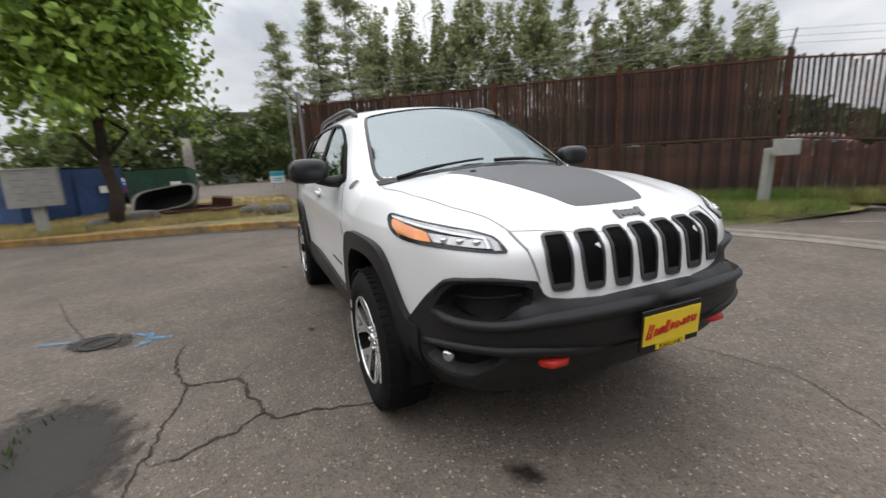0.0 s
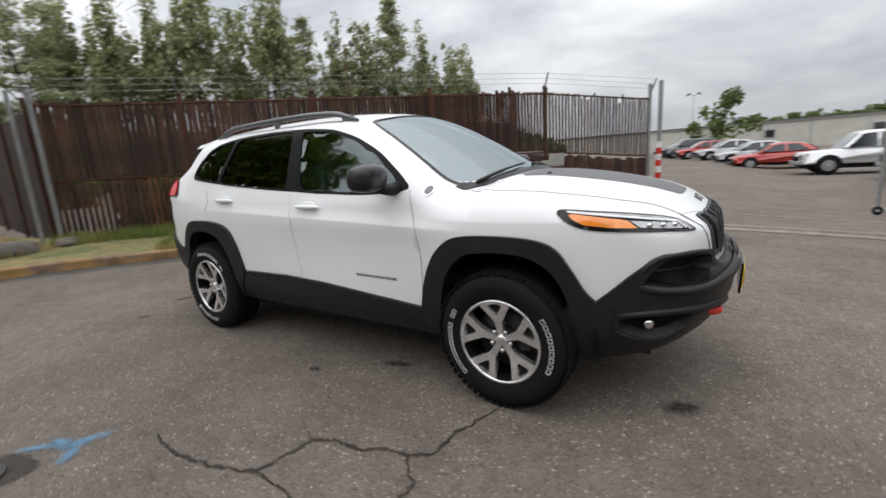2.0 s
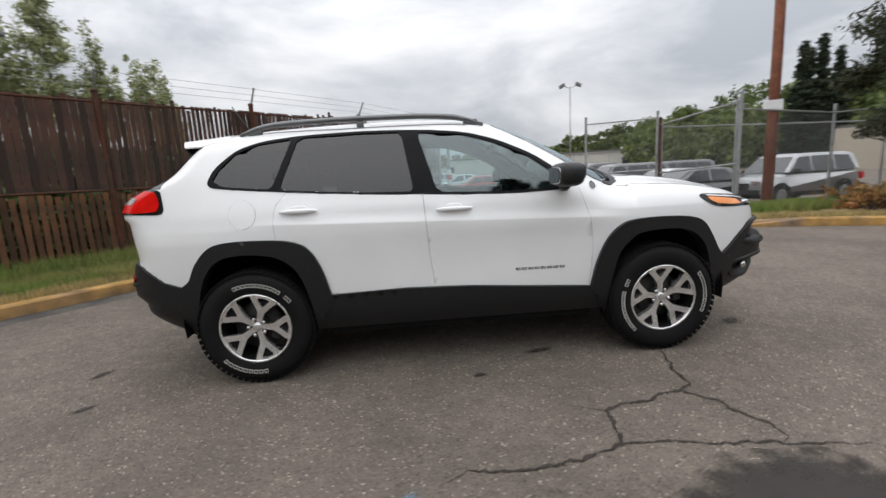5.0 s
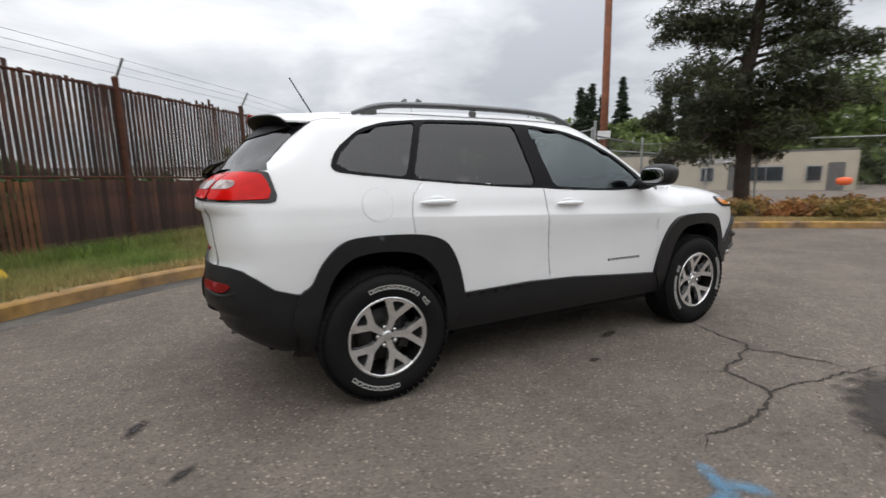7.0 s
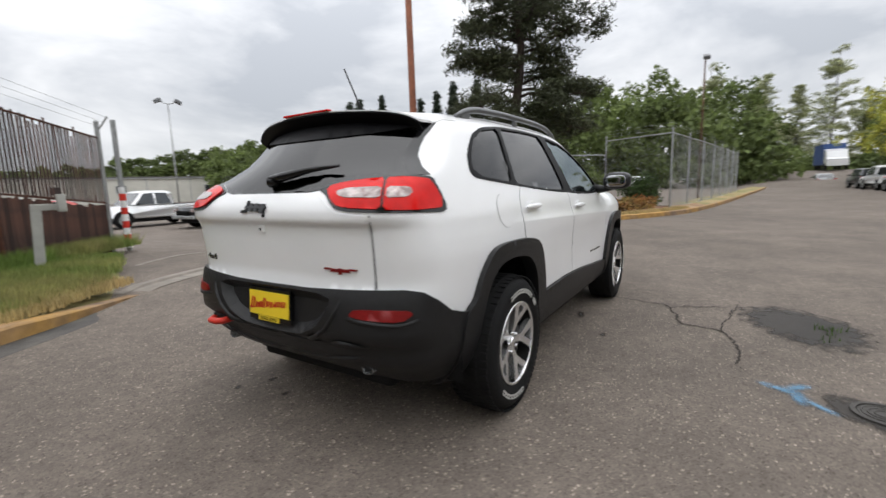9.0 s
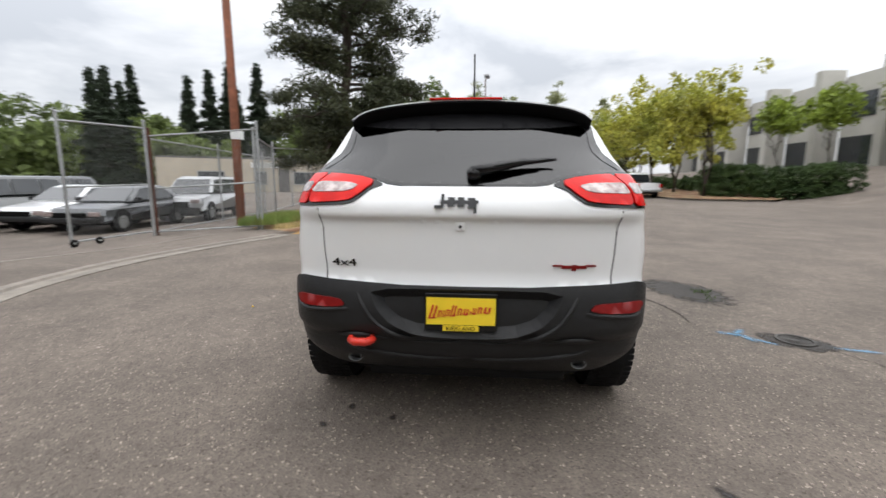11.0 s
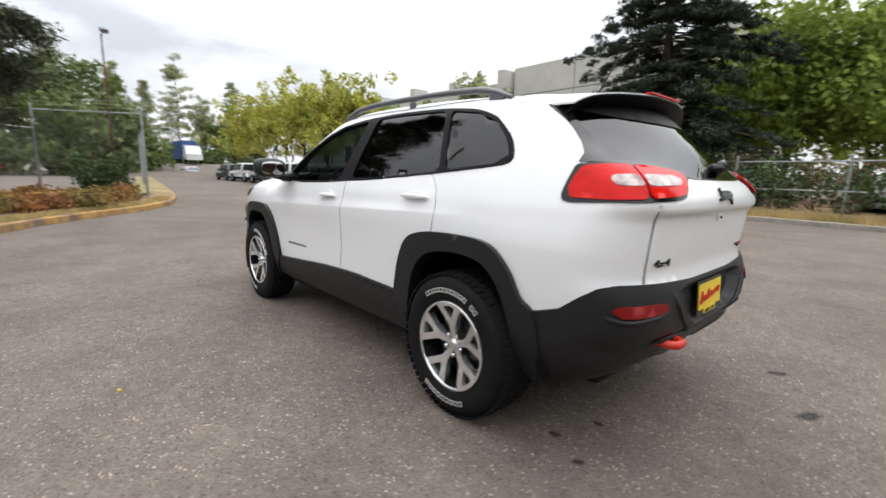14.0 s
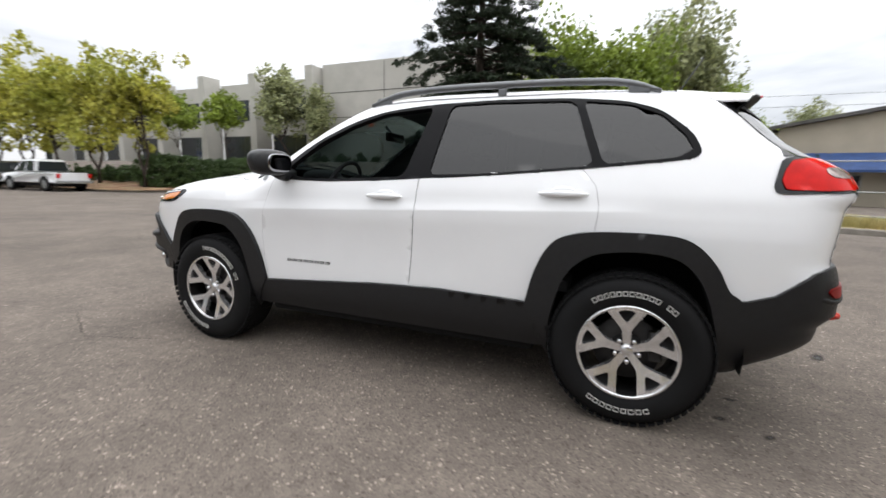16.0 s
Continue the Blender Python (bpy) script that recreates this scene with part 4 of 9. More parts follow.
# ---- the car: form of the body ----
def body_gap(p):
    """Below zero inside the body, above zero outside."""
    x, y, z = p[:, 0], np.abs(p[:, 1]), p[:, 2]
    side = smooth_curve([(0.2, 0.70), (0.32, 0.82), (0.45, 0.866), (0.6, 0.879), (0.8, 0.888), (0.92, 0.890), (1.0, 0.882), (1.05, 0.873),
                         (1.1, 0.864), (1.17, 0.842), (1.3, 0.792), (1.45, 0.722), (1.58, 0.655), (1.68, 0.585), (1.8, 0.48)], z)
    ridge = z + 0.036 * x - 0.990                   # sharp crease along the doors
    side = side + 0.010 * np.clip(1 - np.where(ridge > 0, ridge / 0.045, -ridge / 0.11), 0, 1) * np.clip((x + 1.45) / 0.4, 0, 1) * np.clip((1.15 - x) / 0.25, 0, 1)
    side = side - 0.068 * np.clip((-1.1 - x) / 0.9, 0, 2) ** 2 - 0.158 * np.clip((x - 1.25) / 0.9, 0, 2) ** 2
    side = side - 0.035 * np.clip((x - 0.5) / 0.6, 0, 1) ** 2 * np.clip((z - 1.0) / 0.2, 0, 1)
    side = side - 0.11 * np.clip((np.abs(x) - 1.6) / 0.4, 0, 1) * np.clip((0.54 - z) / 0.2, 0, 1.2) ** 1.5     # lower corners tucked in
    flank = 0.012 * np.exp(-((z - 0.74) / 0.16) ** 2) * np.clip(1 - (x / 1.0) ** 2, 0, 1)     # hollow of the doors
    nose = smooth_curve([(0.2, 1.872), (0.3, 2.042), (0.38, 2.162), (0.46, 2.252), (0.5, 2.282), (0.565, 2.302), (0.592, 2.334), (0.63, 2.345), (0.7, 2.347), (0.725, 2.345), (0.75, 2.306), (0.78, 2.302), (0.86, 2.295), (0.94, 2.280), (1, 2.212), (1.06, 2.150), (1.14, 1.990), (1.3, 1.790)], z)
    front = nose - 0.341 * np.clip(y / 0.885, 0, 1.3) ** 3.39
    tail = smooth_curve([(0.2, 1.80), (0.30, 1.93), (0.38, 2.06), (0.45, 2.15), (0.50, 2.195), (0.57, 2.205), (0.592, 2.250), (0.62, 2.26), (0.68, 2.26), (0.78, 2.245), (0.84, 2.226), (0.95, 2.237), (1.05, 2.246), (1.085, 2.250), (1.096, 2.262), (1.108, 2.276),
                         (1.13, 2.278), (1.2, 2.249), (1.27, 2.189), (1.36, 2.092), (1.45, 1.994), (1.52, 1.923), (1.6, 1.842), (1.7, 1.679)], z)
    low = 1 - np.clip((z - 1.19) / 0.22, 0, 1)
    low = low * low * (3 - 2 * low)                 # square corners below the rear window, a round one above
    back = -tail + 0.028 * low + 0.421 * (1 - low) * np.clip(y / 0.885, 0, 1.3) ** 2.003 + 0.250 * low * np.clip(y / 0.885, 0, 1.3) ** 5.426
    ws = np.clip((x + 0.3) / 0.6, 0, 1) * np.clip((1.5 - x) / 0.4, 0, 1)
    xe = x + 0.20 * (y / 0.7) ** 2 * ws
    top = smooth_curve([(-2.3, 1.53), (-1.95, 1.59), (-1.69, 1.638), (-1.2, 1.680), (-0.7, 1.699), (-0.3, 1.703), (0.0, 1.697), (0.2, 1.680), (0.4, 1.640),
                        (0.6, 1.562), (0.8, 1.465), (1.0, 1.356), (1.2, 1.243), (1.28, 1.212), (1.4, 1.200), (1.6, 1.176), (1.8, 1.142),
                        (2.0, 1.094), (2.15, 1.045), (2.3, 0.985), (2.45, 0.91)], xe)
    top = top - 0.05 * (y / 0.62) ** 2 * np.where(x > 1.2, 0.75, 1.0)
    # a raised panel along the middle of the bonnet
    top = top + 0.012 * np.clip((x - 1.15) / 0.25, 0, 1) * (1 - np.clip((y - 0.36) / 0.1, 0, 1))

    def smax(a, b, k):
        h = np.clip(0.5 + 0.5 * (a - b) / k, 0, 1)
        return b + (a - b) * h + k * h * (1 - h)
    d = smax(y - side + flank, z - top, 0.10)
    d = smax(d, x - front, 0.086)
    d = smax(d, back - x, 0.086)
    return smax(d, 0.27 - z, 0.05)


def body_hit(origins, inner):
    """Points of the body between outer and inner points, and the normals there."""
    a, b = np.array(origins, float), np.array(inner, float)
    lo, hi = np.zeros(len(a)), np.ones(len(a))
    for _ in range(26):
        mid = (lo + hi) / 2
        out = body_gap(a + (b - a) * mid[:, None]) > 0
        lo, hi = np.where(out, mid, lo), np.where(out, hi, mid)
    p = a + (b - a) * hi[:, None]
    g = np.stack([body_gap(p + e) - body_gap(p - e) for e in np.eye(3) * 0.004], 1)
    return p, g / (np.linalg.norm(g, axis=1)[:, None] + 1e-9)


def from_side(s):
    def go(q):
        o = np.stack([q[:, 0], np.full(len(q), s * 1.3), q[:, 1]], 1)
        return o, np.stack([q[:, 0], np.full(len(q), 0.0), q[:, 1]], 1)
    return go


def from_round(x0, end):
    """(angle, height): from an upright axis at x0 towards the front (end 1) or the rear (end -1)."""
    def go(q):
        c, s = end * np.cos(q[:, 0]), np.sin(q[:, 0])
        return np.stack([x0 + 1.7 * c, 1.7 * s, q[:, 1]], 1), np.stack([np.full(len(q), x0), 0 * s, q[:, 1]], 1)
    return go


def from_above(q):
    return np.stack([q[:, 0], q[:, 1], np.full(len(q), 2.3)], 1), np.stack([q[:, 0], q[:, 1], np.full(len(q), 0.8)], 1)


NOSE, TAIL = from_round(1.2, 1), from_round(-1.2, -1)


def deg(points):
    return [(radians(a), z) for a, z in points]


def flip(points, on=True):
    """The outline mirrored to the other flank of the nose or tail."""
    return [(-a, z) for a, z in points][::-1] if on else list(points)


def patch(name, outline, way, mat, parent, off=0.003, thick=0.012, holes=(), res=0.03, label="", closed=False, rows=()):
    """A panel of the body: an outline laid on its form, off above it."""
    v, f = fill(outline, holes, res, rows)
    p, n = body_hit(*way(v))
    a, b, c = p[f[:, 0]], p[f[:, 1]], p[f[:, 2]]
    turn = np.sum(np.cross(b - a, c - a) * n[f[:, 0]], 1) < 0
    f[turn] = f[turn][:, ::-1]
    return slab(name, p + off * n, f, p + (off - thick) * n, mat, parent, label, closed)


def ribbon(name, line, way, width, mat, parent, off=0.004, thick=0.006, label="", tilt=0.0):
    """A narrow strip along a line on the body. tilt: how far its upper edge lies back."""
    q = np.array(line, float)
    k = np.concatenate([[0], np.cumsum(np.hypot(*np.diff(q, axis=0).T))])
    s = np.linspace(0, k[-1], max(2, int(k[-1] / 0.03)))
    q = np.stack([np.interp(s, k, q[:, 0]), np.interp(s, k, q[:, 1])], 1)
    d = np.gradient(q, axis=0)
    d = d / np.linalg.norm(d, axis=1)[:, None]
    nrm = np.stack([-d[:, 1], d[:, 0]], 1) * width / 2
    v = np.concatenate([q - nrm, q + nrm])
    m = len(q)
    f = np.array([t for i in range(m - 1) for t in ((i, i + 1, m + i + 1), (i, m + i + 1, m + i))])
    p, n = body_hit(*way(v))
    a, b, c = p[f[:, 0]], p[f[:, 1]], p[f[:, 2]]
    turn = np.sum(np.cross(b - a, c - a) * n[f[:, 0]], 1) < 0
    f[turn] = f[turn][:, ::-1]
    high = np.tile(p[:m, 2] > p[m:, 2], 2) == (np.arange(2 * m) < m)
    lift = np.where(high, off - tilt, off)[:, None]
    return slab(name, p + lift * n, f, p + (off - tilt - thick) * n, mat, parent, label)


def crease_rows(lo, hi, line, step=0.012):
    """Rows of points just under, on and over a crease. line(x): its height."""
    xs = np.arange(lo, hi, step)
    return np.concatenate([np.stack([xs, line(xs) + o, np.full(len(xs), o)], 1) for o in (0.0, -0.024, -0.011, -0.004, 0.004, 0.011, 0.024)])


def bead(name, line, way, width, high, mat, parent, off=0.0, label=""):
    """A rounded ridge along a line on the body."""
    q = np.array(rounded(line), float)
    k = np.concatenate([[0], np.cumsum(np.hypot(*np.diff(q, axis=0).T))])
    t = np.linspace(0, k[-1], max(4, int(k[-1] / 0.025)))
    q = np.stack([np.interp(t, k, q[:, 0]), np.interp(t, k, q[:, 1])], 1)
    d = np.gradient(q, axis=0)
    d = d / np.linalg.norm(d, axis=1)[:, None]
    nrm = np.stack([-d[:, 1], d[:, 0]], 1)
    m, prof = len(q), ((-0.5, 0.0), (-0.34, 0.72), (-0.12, 1.0), (0.12, 1.0), (0.34, 0.72), (0.5, 0.0))
    ends = np.clip(np.minimum(np.arange(m), np.arange(m)[::-1]) / 3, 0, 1)
    verts = []
    for a, h in prof:
        p, n = body_hit(*way(q + nrm * a * width))
        verts.append(p + (off + (h * high * ends)[:, None]) * n)
    f = [(j * m + i, j * m + i + 1, (j + 1) * m + i + 1, (j + 1) * m + i) for j in range(len(prof) - 1) for i in range(m - 1)]
    return mesh_object(name, np.concatenate(verts), f, mat, parent, label, True)


def recess_wall(name, outer, inner, way, off, deep, mat, parent):
    """Sloping wall of a pocket, from its mouth down to its floor."""
    a, n = body_hit(*way(np.array(outer)))
    b, m = body_hit(*way(np.array(inner)))
    k = len(a)
    v = np.concatenate([a + off * n, b + deep * m])
    return mesh_object(name, v, [(i, (i + 1) % k, k + (i + 1) % k, k + i) for i in range(k)], mat, parent)


def rounded(points, steps=5):
    """A smooth line through points."""
    q = [np.array(p, float) for p in points]
    q = [2 * q[0] - q[1]] + q + [2 * q[-1] - q[-2]]
    out = []
    for a, b, c, d in zip(q, q[1:], q[2:], q[3:]):
        for k in range(steps):
            t = k / steps
            out.append(tuple(0.5 * (2 * b + (c - a) * t + (2 * a - 5 * b + 4 * c - d) * t * t + (3 * b - a - 3 * c + d) * t ** 3)))
    return out + [tuple(q[-2])]


# outlines on the flank, (along, height)
GREENHOUSE = soften([(-1.60, 1.315), (-1.56, 1.40), (-1.42, 1.515), (-1.26, 1.565), (-1.0, 1.592), (-0.6, 1.603), (-0.2, 1.592), (0.08, 1.562), (0.30, 1.497),
                     (0.52, 1.392), (0.70, 1.262), (0.80, 1.175), (0.70, 1.150), (0.40, 1.140), (0.0, 1.155), (-0.5, 1.182), (-1.0, 1.220), (-1.5, 1.270), (-1.58, 1.285)], 2)
ARCH_F = rounded([(0.985, 0.30), (0.99, 0.44), (1.045, 0.69), (1.15, 0.815), (1.25, 0.845), (1.40, 0.852), (1.52, 0.835), (1.62, 0.775), (1.69, 0.66), (1.735, 0.45), (1.74, 0.30)])
FLARE_F = rounded([(0.865, 0.49), (0.905, 0.66), (0.975, 0.81), (1.07, 0.90), (1.18, 0.928), (1.36, 0.934), (1.54, 0.922), (1.645, 0.88), (1.72, 0.78), (1.78, 0.68), (1.835, 0.625), (1.90, 0.60), (1.86, 0.42), (1.80, 0.30)])
ARCH_R = rounded([(-0.975, 0.30), (-0.99, 0.50), (-1.05, 0.71), (-1.15, 0.815), (-1.27, 0.85), (-1.42, 0.856), (-1.55, 0.825), (-1.65, 0.71), (-1.72, 0.48), (-1.74, 0.30)])
FLARE_R = rounded([(-0.86, 0.55), (-0.905, 0.73), (-0.975, 0.865), (-1.07, 0.920), (-1.21, 0.940), (-1.45, 0.942), (-1.585, 0.915), (-1.685, 0.82), (-1.745, 0.71), (-1.80, 0.665), (-1.84, 0.55), (-1.83, 0.30)])


def build_shell(parent):
    """The white body, with its openings cut out, and the dark lining inside it."""
    na, nm = 54, 168
    turns = [math.tau * k / 288 for k in range(288)]
    fine = [1.287 + 0.0065 * k for k in range(22)]
    turns = [t for t in turns if not (1.283 < t < 1.43 or 1.283 < math.tau - t < 1.43)] + fine + [math.tau - t for t in fine]
    turns.sort()
    nv = len(turns)
    end = 1.25
    rows = []
    for i in range(1, na + 1):
        a = math.pi / 2 * (1 - i / na)
        rows.append((-end, -math.sin(a), math.cos(a)))
    rows += [(-end + 2 * end * i / nm, 0.0, 1.0) for i in range(1, nm)]
    for i in range(na):
        a = math.pi / 2 * i / na
        rows.append((end, math.sin(a), math.cos(a)))
    o, q = [], []
    for x, dx, c in rows:
        for k in range(nv):
            t = turns[k]
            d = np.array((dx, c * math.sin(t), c * math.cos(t)))
            s = np.array((x, 0, 0.80))
            o.append(s)
            q.append(s + d * 1.6)
    p, n = body_hit(q, o)
    caps, cn = body_hit([(-3, 0, 0.80), (3, 0, 0.80)], [(-1, 0, 0.80), (1, 0, 0.80)])
    p, n = np.concatenate([p, caps]), np.concatenate([n, cn])
    nr = len(rows)
    f = []
    for i in range(nr - 1):
        for k in range(nv):
            k1 = (k + 1) % nv
            f.append((i * nv + k, (i + 1) * nv + k, (i + 1) * nv + k1, i * nv + k1))
    tri = [(k, (k + 1) % nv, nr * nv) for k in range(nv)] + [((nr - 1) * nv + (k + 1) % nv, (nr - 1) * nv + k, nr * nv + 1) for k in range(nv)]
    f = np.array(f)
    c = p[f].mean(1)
    m = n[f].mean(1)
    flank = np.abs(c[:, 1]) > 0.45
    cut = flank & inside(c[:, 0], c[:, 2], inset(GREENHOUSE, 0.006))
    for arch in (ARCH_F, ARCH_R):
        cut |= flank & inside(c[:, 0], c[:, 2], inset(arch, -0.02)) & (np.abs(c[:, 1]) > 0.5)
    cut |= (c[:, 0] > 0) & (m[:, 2] > 0.2) & inside(c[:, 0], c[:, 1], inset(WINDSCREEN, 0.012)) & (c[:, 2] > 1.19)
    ang = np.arctan2(c[:, 1], -(c[:, 0] + 1.2))
    cut |= (c[:, 0] < -1.6) & inside(ang, c[:, 2], inset(REAR_GLASS, 0.004))
    cut |= (c[:, 0] < -1.6) & inside(ang, c[:, 2], deg([(24, 0.797), (-24, 0.797), (-22.5, 0.70), (-19, 0.61), (-12, 0.565), (12, 0.565), (19, 0.61), (22.5, 0.70)]))
    fore = np.arctan2(c[:, 1], c[:, 0] - 1.2)
    cut |= (c[:, 0] > 1.6) & inside(np.abs(fore), c[:, 2], deg([(25.0, 0.830), (32.5, 0.850), (39.2, 0.846), (41.3, 0.830), (45.0, 0.76), (48.8, 0.685), (51.5, 0.62), (51.5, 0.56), (48, 0.44), (26, 0.44)]))
    cut |= c[:, 2] < 0.395
    keep = [tuple(t) for t in f[~cut]]
    shell = mesh_object("body_shell", p, [t[::-1] for t in keep] + [t[::-1] for t in tri[nv:]], M["paint"], parent, "glossy white painted body shell", True)
    high = [t for t in keep if p[t[0]][2] > 1.02]
    mesh_object("cabin_lining", p - 0.022 * n, high, M["liner"], parent, "dark grey cabin lining", True)
    return shell


# outlines seen from above, from the nose and from the tail
WINDSCREEN = soften([(1.235, 0.0), (1.215, 0.30), (1.14, 0.56), (1.03, 0.685), (0.93, 0.695), (0.62, 0.632), (0.40, 0.582), (0.285, 0.54), (0.32, 0.30), (0.335, 0.0),
                     (0.32, -0.30), (0.285, -0.54), (0.40, -0.582), (0.62, -0.632), (0.93, -0.695), (1.03, -0.685), (1.14, -0.56), (1.215, -0.30)], 1)
REAR_SIDE = [(46.3, 1.293), (44.7, 1.331), (44.4, 1.383), (45.6, 1.43), (47.7, 1.477), (51.0, 1.522), (53.2, 1.550), (50, 1.575), (30, 1.60)]
REAR_LOW = [(0, 1.228), (15.5, 1.230), (19, 1.238), (23, 1.262), (28.5, 1.281), (36, 1.290), (42, 1.292)]
REAR_BLACK = deg(REAR_LOW + REAR_SIDE + [(0, 1.60)] + [(-a, z) for a, z in REAR_SIDE[::-1]] + [(-a, z) for a, z in REAR_LOW[:0:-1]])
GLASS_SIDE = [(23, 1.272), (29, 1.291), (38, 1.300), (41.0, 1.302), (40.2, 1.345), (40.6, 1.39), (42.5, 1.44), (45, 1.485), (45.8, 1.512), (44.0, 1.526), (40, 1.518), (30, 1.501), (15, 1.491)]
REAR_GLASS = deg([(0, 1.238), (15.2, 1.240), (18.6, 1.248)] + GLASS_SIDE + [(0, 1.488)] + [(-a, z) for a, z in GLASS_SIDE[::-1]] + [(-18.6, 1.248), (-15.2, 1.240)])


def build_wheel():
    w = new("wheel")
    bm = bmesh.new()
    half = 0.122
    prof = [(0.222, -half + 0.02), (0.24, -half + 0.004), (0.29, -half - 0.006), (0.335, -half + 0.006), (0.362, -half + 0.03), (0.3735, -half + 0.06), (0.375, 0.0),
            (0.3735, half - 0.06), (0.362, half - 0.03), (0.335, half - 0.006), (0.315, half + 0.002), (0.29, half + 0.006), (0.24, half - 0.004), (0.222, half - 0.02)]
    add_lathe(bm, [(r, -a) for r, a in prof], 72)
    tyre = part("tyre", bm, M["rubber"], w, "black all-terrain tyre with raised white lettering", True)
    bm = bmesh.new()
    for k in range(58):
        a = k * math.tau / 58
        for y, ln, sh in ((-half + 0.035, 0.045, 0.0), (half - 0.035, 0.045, 0.5), (-0.03, 0.05, 0.25), (0.03, 0.05, 0.75)):
            b = a + sh * math.tau / 58
            r = 0.3735 if abs(y) < 0.05 else 0.367
            m = Matrix.Rotation(-b, 4, "Y") @ Matrix.Translation((r, y, 0)) @ Matrix.Diagonal((0.008, ln, 0.029, 1))
            bmesh.ops.create_cube(bm, size=1, matrix=m)
    part("tread", bm, M["rubber"], tyre)
    # raised white marks on the sidewall, as plain outlined strokes
    marks = ("lrtb",) * 11 + ("", "lrtb", "lrtb")

    def sidewall_marks(mid, row, step):
        bm = bmesh.new()
        for i, kinds in enumerate(row):
            a = radians(mid + (len(row) / 2 - 0.5 - i) * step)
            half_w = 0.287 * radians(step) * 0.33
            for k in kinds:
                r, c, sr, sc = {"l": (0.288, half_w, 0.022, 0.0032), "r": (0.288, -half_w, 0.022, 0.0032), "c": (0.288, 0, 0.022, 0.0036),
                                "t": (0.298, 0, 0.0034, 2 * half_w), "m": (0.288, 0, 0.0034, 2 * half_w), "b": (0.278, 0, 0.0034, 2 * half_w)}[k]
                m = Matrix.Rotation(-a, 4, "Y") @ Matrix.Translation((r, -half - 0.0052, c)) @ Matrix.Diagonal((sr, 0.004, sc, 1))
                bmesh.ops.create_cube(bm, size=1, matrix=m)
        tagged(part("sidewall_marking", bm, M["white_mark"], tyre, "raised white sidewall marking"), kind="stuff")
    sidewall_marks(87, marks, 5.6)
    sidewall_marks(265, marks[:9], 6.6)
    bm = bmesh.new()
    add_lathe(bm, [(0.228, -0.118), (0.231, -0.112), (0.222, -0.100), (0.212, -0.085), (0.204, -0.03), (0.208, 0.09), (0.222, 0.11)], 72)
    rim = part("rim", bm, M["dark_alloy"], w, "grey alloy rim with polished spokes", True)
    bm = bmesh.new()
    add_lathe(bm, [(0.2285, -0.1195), (0.2305, -0.114), (0.222, -0.108), (0.214, -0.112), (0.217, -0.119)], 72, closed=True)
    part("rim_lip", bm, M["alloy"], rim, "", True)

    def dish(r):
        return -0.078 - 0.034 * min(1, r / 0.2) ** 1.6
    # Y spokes: a stem that forks to the lip round a sunken pocket
    for k in range(5):
        t = math.pi / 2 + k * math.tau / 5

        def place(along, across, depth):
            r = math.hypot(along, across)
            return (along * math.cos(t) - across * math.sin(t), dish(r) + depth, along * math.sin(t) + across * math.cos(t))
        out = [(0.028, -0.017), (0.060, -0.0185), (0.096, -0.0205), (0.112, -0.027), (0.160, -0.059), (0.199, -0.088), (0.2085, -0.066), (0.2155, -0.036), (0.2185, 0.0),
               (0.2155, 0.036), (0.2085, 0.066), (0.199, 0.088), (0.160, 0.059), (0.112, 0.027), (0.096, 0.0205), (0.060, 0.0185), (0.028, 0.017)]
        hole = [(0.145, -0.005), (0.158, -0.014), (0.191, -0.037), (0.1985, -0.036), (0.2045, -0.020), (0.2065, 0.0), (0.2045, 0.020), (0.1985, 0.036), (0.191, 0.037), (0.158, 0.014), (0.145, 0.005)]
        v, f = fill(out, [hole], 0.03)
        top = [place(a, b, 0.0) for a, b in v]
        low = [place(a, b, 0.035) for a, b in v]
        slab("spoke", top, [tuple(x) for x in f], low, M["alloy"], rim, "polished alloy spoke")
        v, f = fill(inset(hole, -0.004), res=0.03)
        slab("spoke_pocket", [place(a, b, 0.026) for a, b in v], [tuple(x) for x in f], [place(a, b, 0.038) for a, b in v], M["pocket"], rim)
    bm = bmesh.new()
    add_lathe(bm, [(0.0, -0.095), (0.024, -0.095), (0.029, -0.091), (0.031, -0.08), (0.034, -0.06)], 32)
    part("centre_cap", bm, M["alloy"], rim, "", True)
    bm = bmesh.new()
    add_lathe(bm, [(0.0, -0.066), (0.072, -0.066), (0.076, -0.05)], 32)
    part("hub_bed", bm, M["pocket"], rim, "", True)
    for k in range(5):
        t = math.pi / 2 + (k + 0.5) * math.tau / 5
        bm = bmesh.new()
        add_lathe(bm, [(0.0, -0.094), (0.009, -0.094), (0.0115, -0.09), (0.0115, -0.07)], 12)
        bmesh.ops.translate(bm, verts=bm.verts, vec=(0.0555 * math.cos(t), 0, 0.0555 * math.sin(t)))
        part("wheel_nut", bm, M["chrome"], rim, "", True)
    bm = bmesh.new()
    add_lathe(bm, [(0.06, -0.035), (0.155, -0.035), (0.157, -0.03), (0.157, -0.015), (0.06, -0.012)], 48)
    part("brake_disc", bm, M["steel"], w, "", True)
    bm = bmesh.new()
    add_box(bm, (0.125, -0.028, 0.02), (0.06, 0.07, 0.15), bevel=0.012)
    part("brake_caliper", bm, M["steel"], w)
    return w


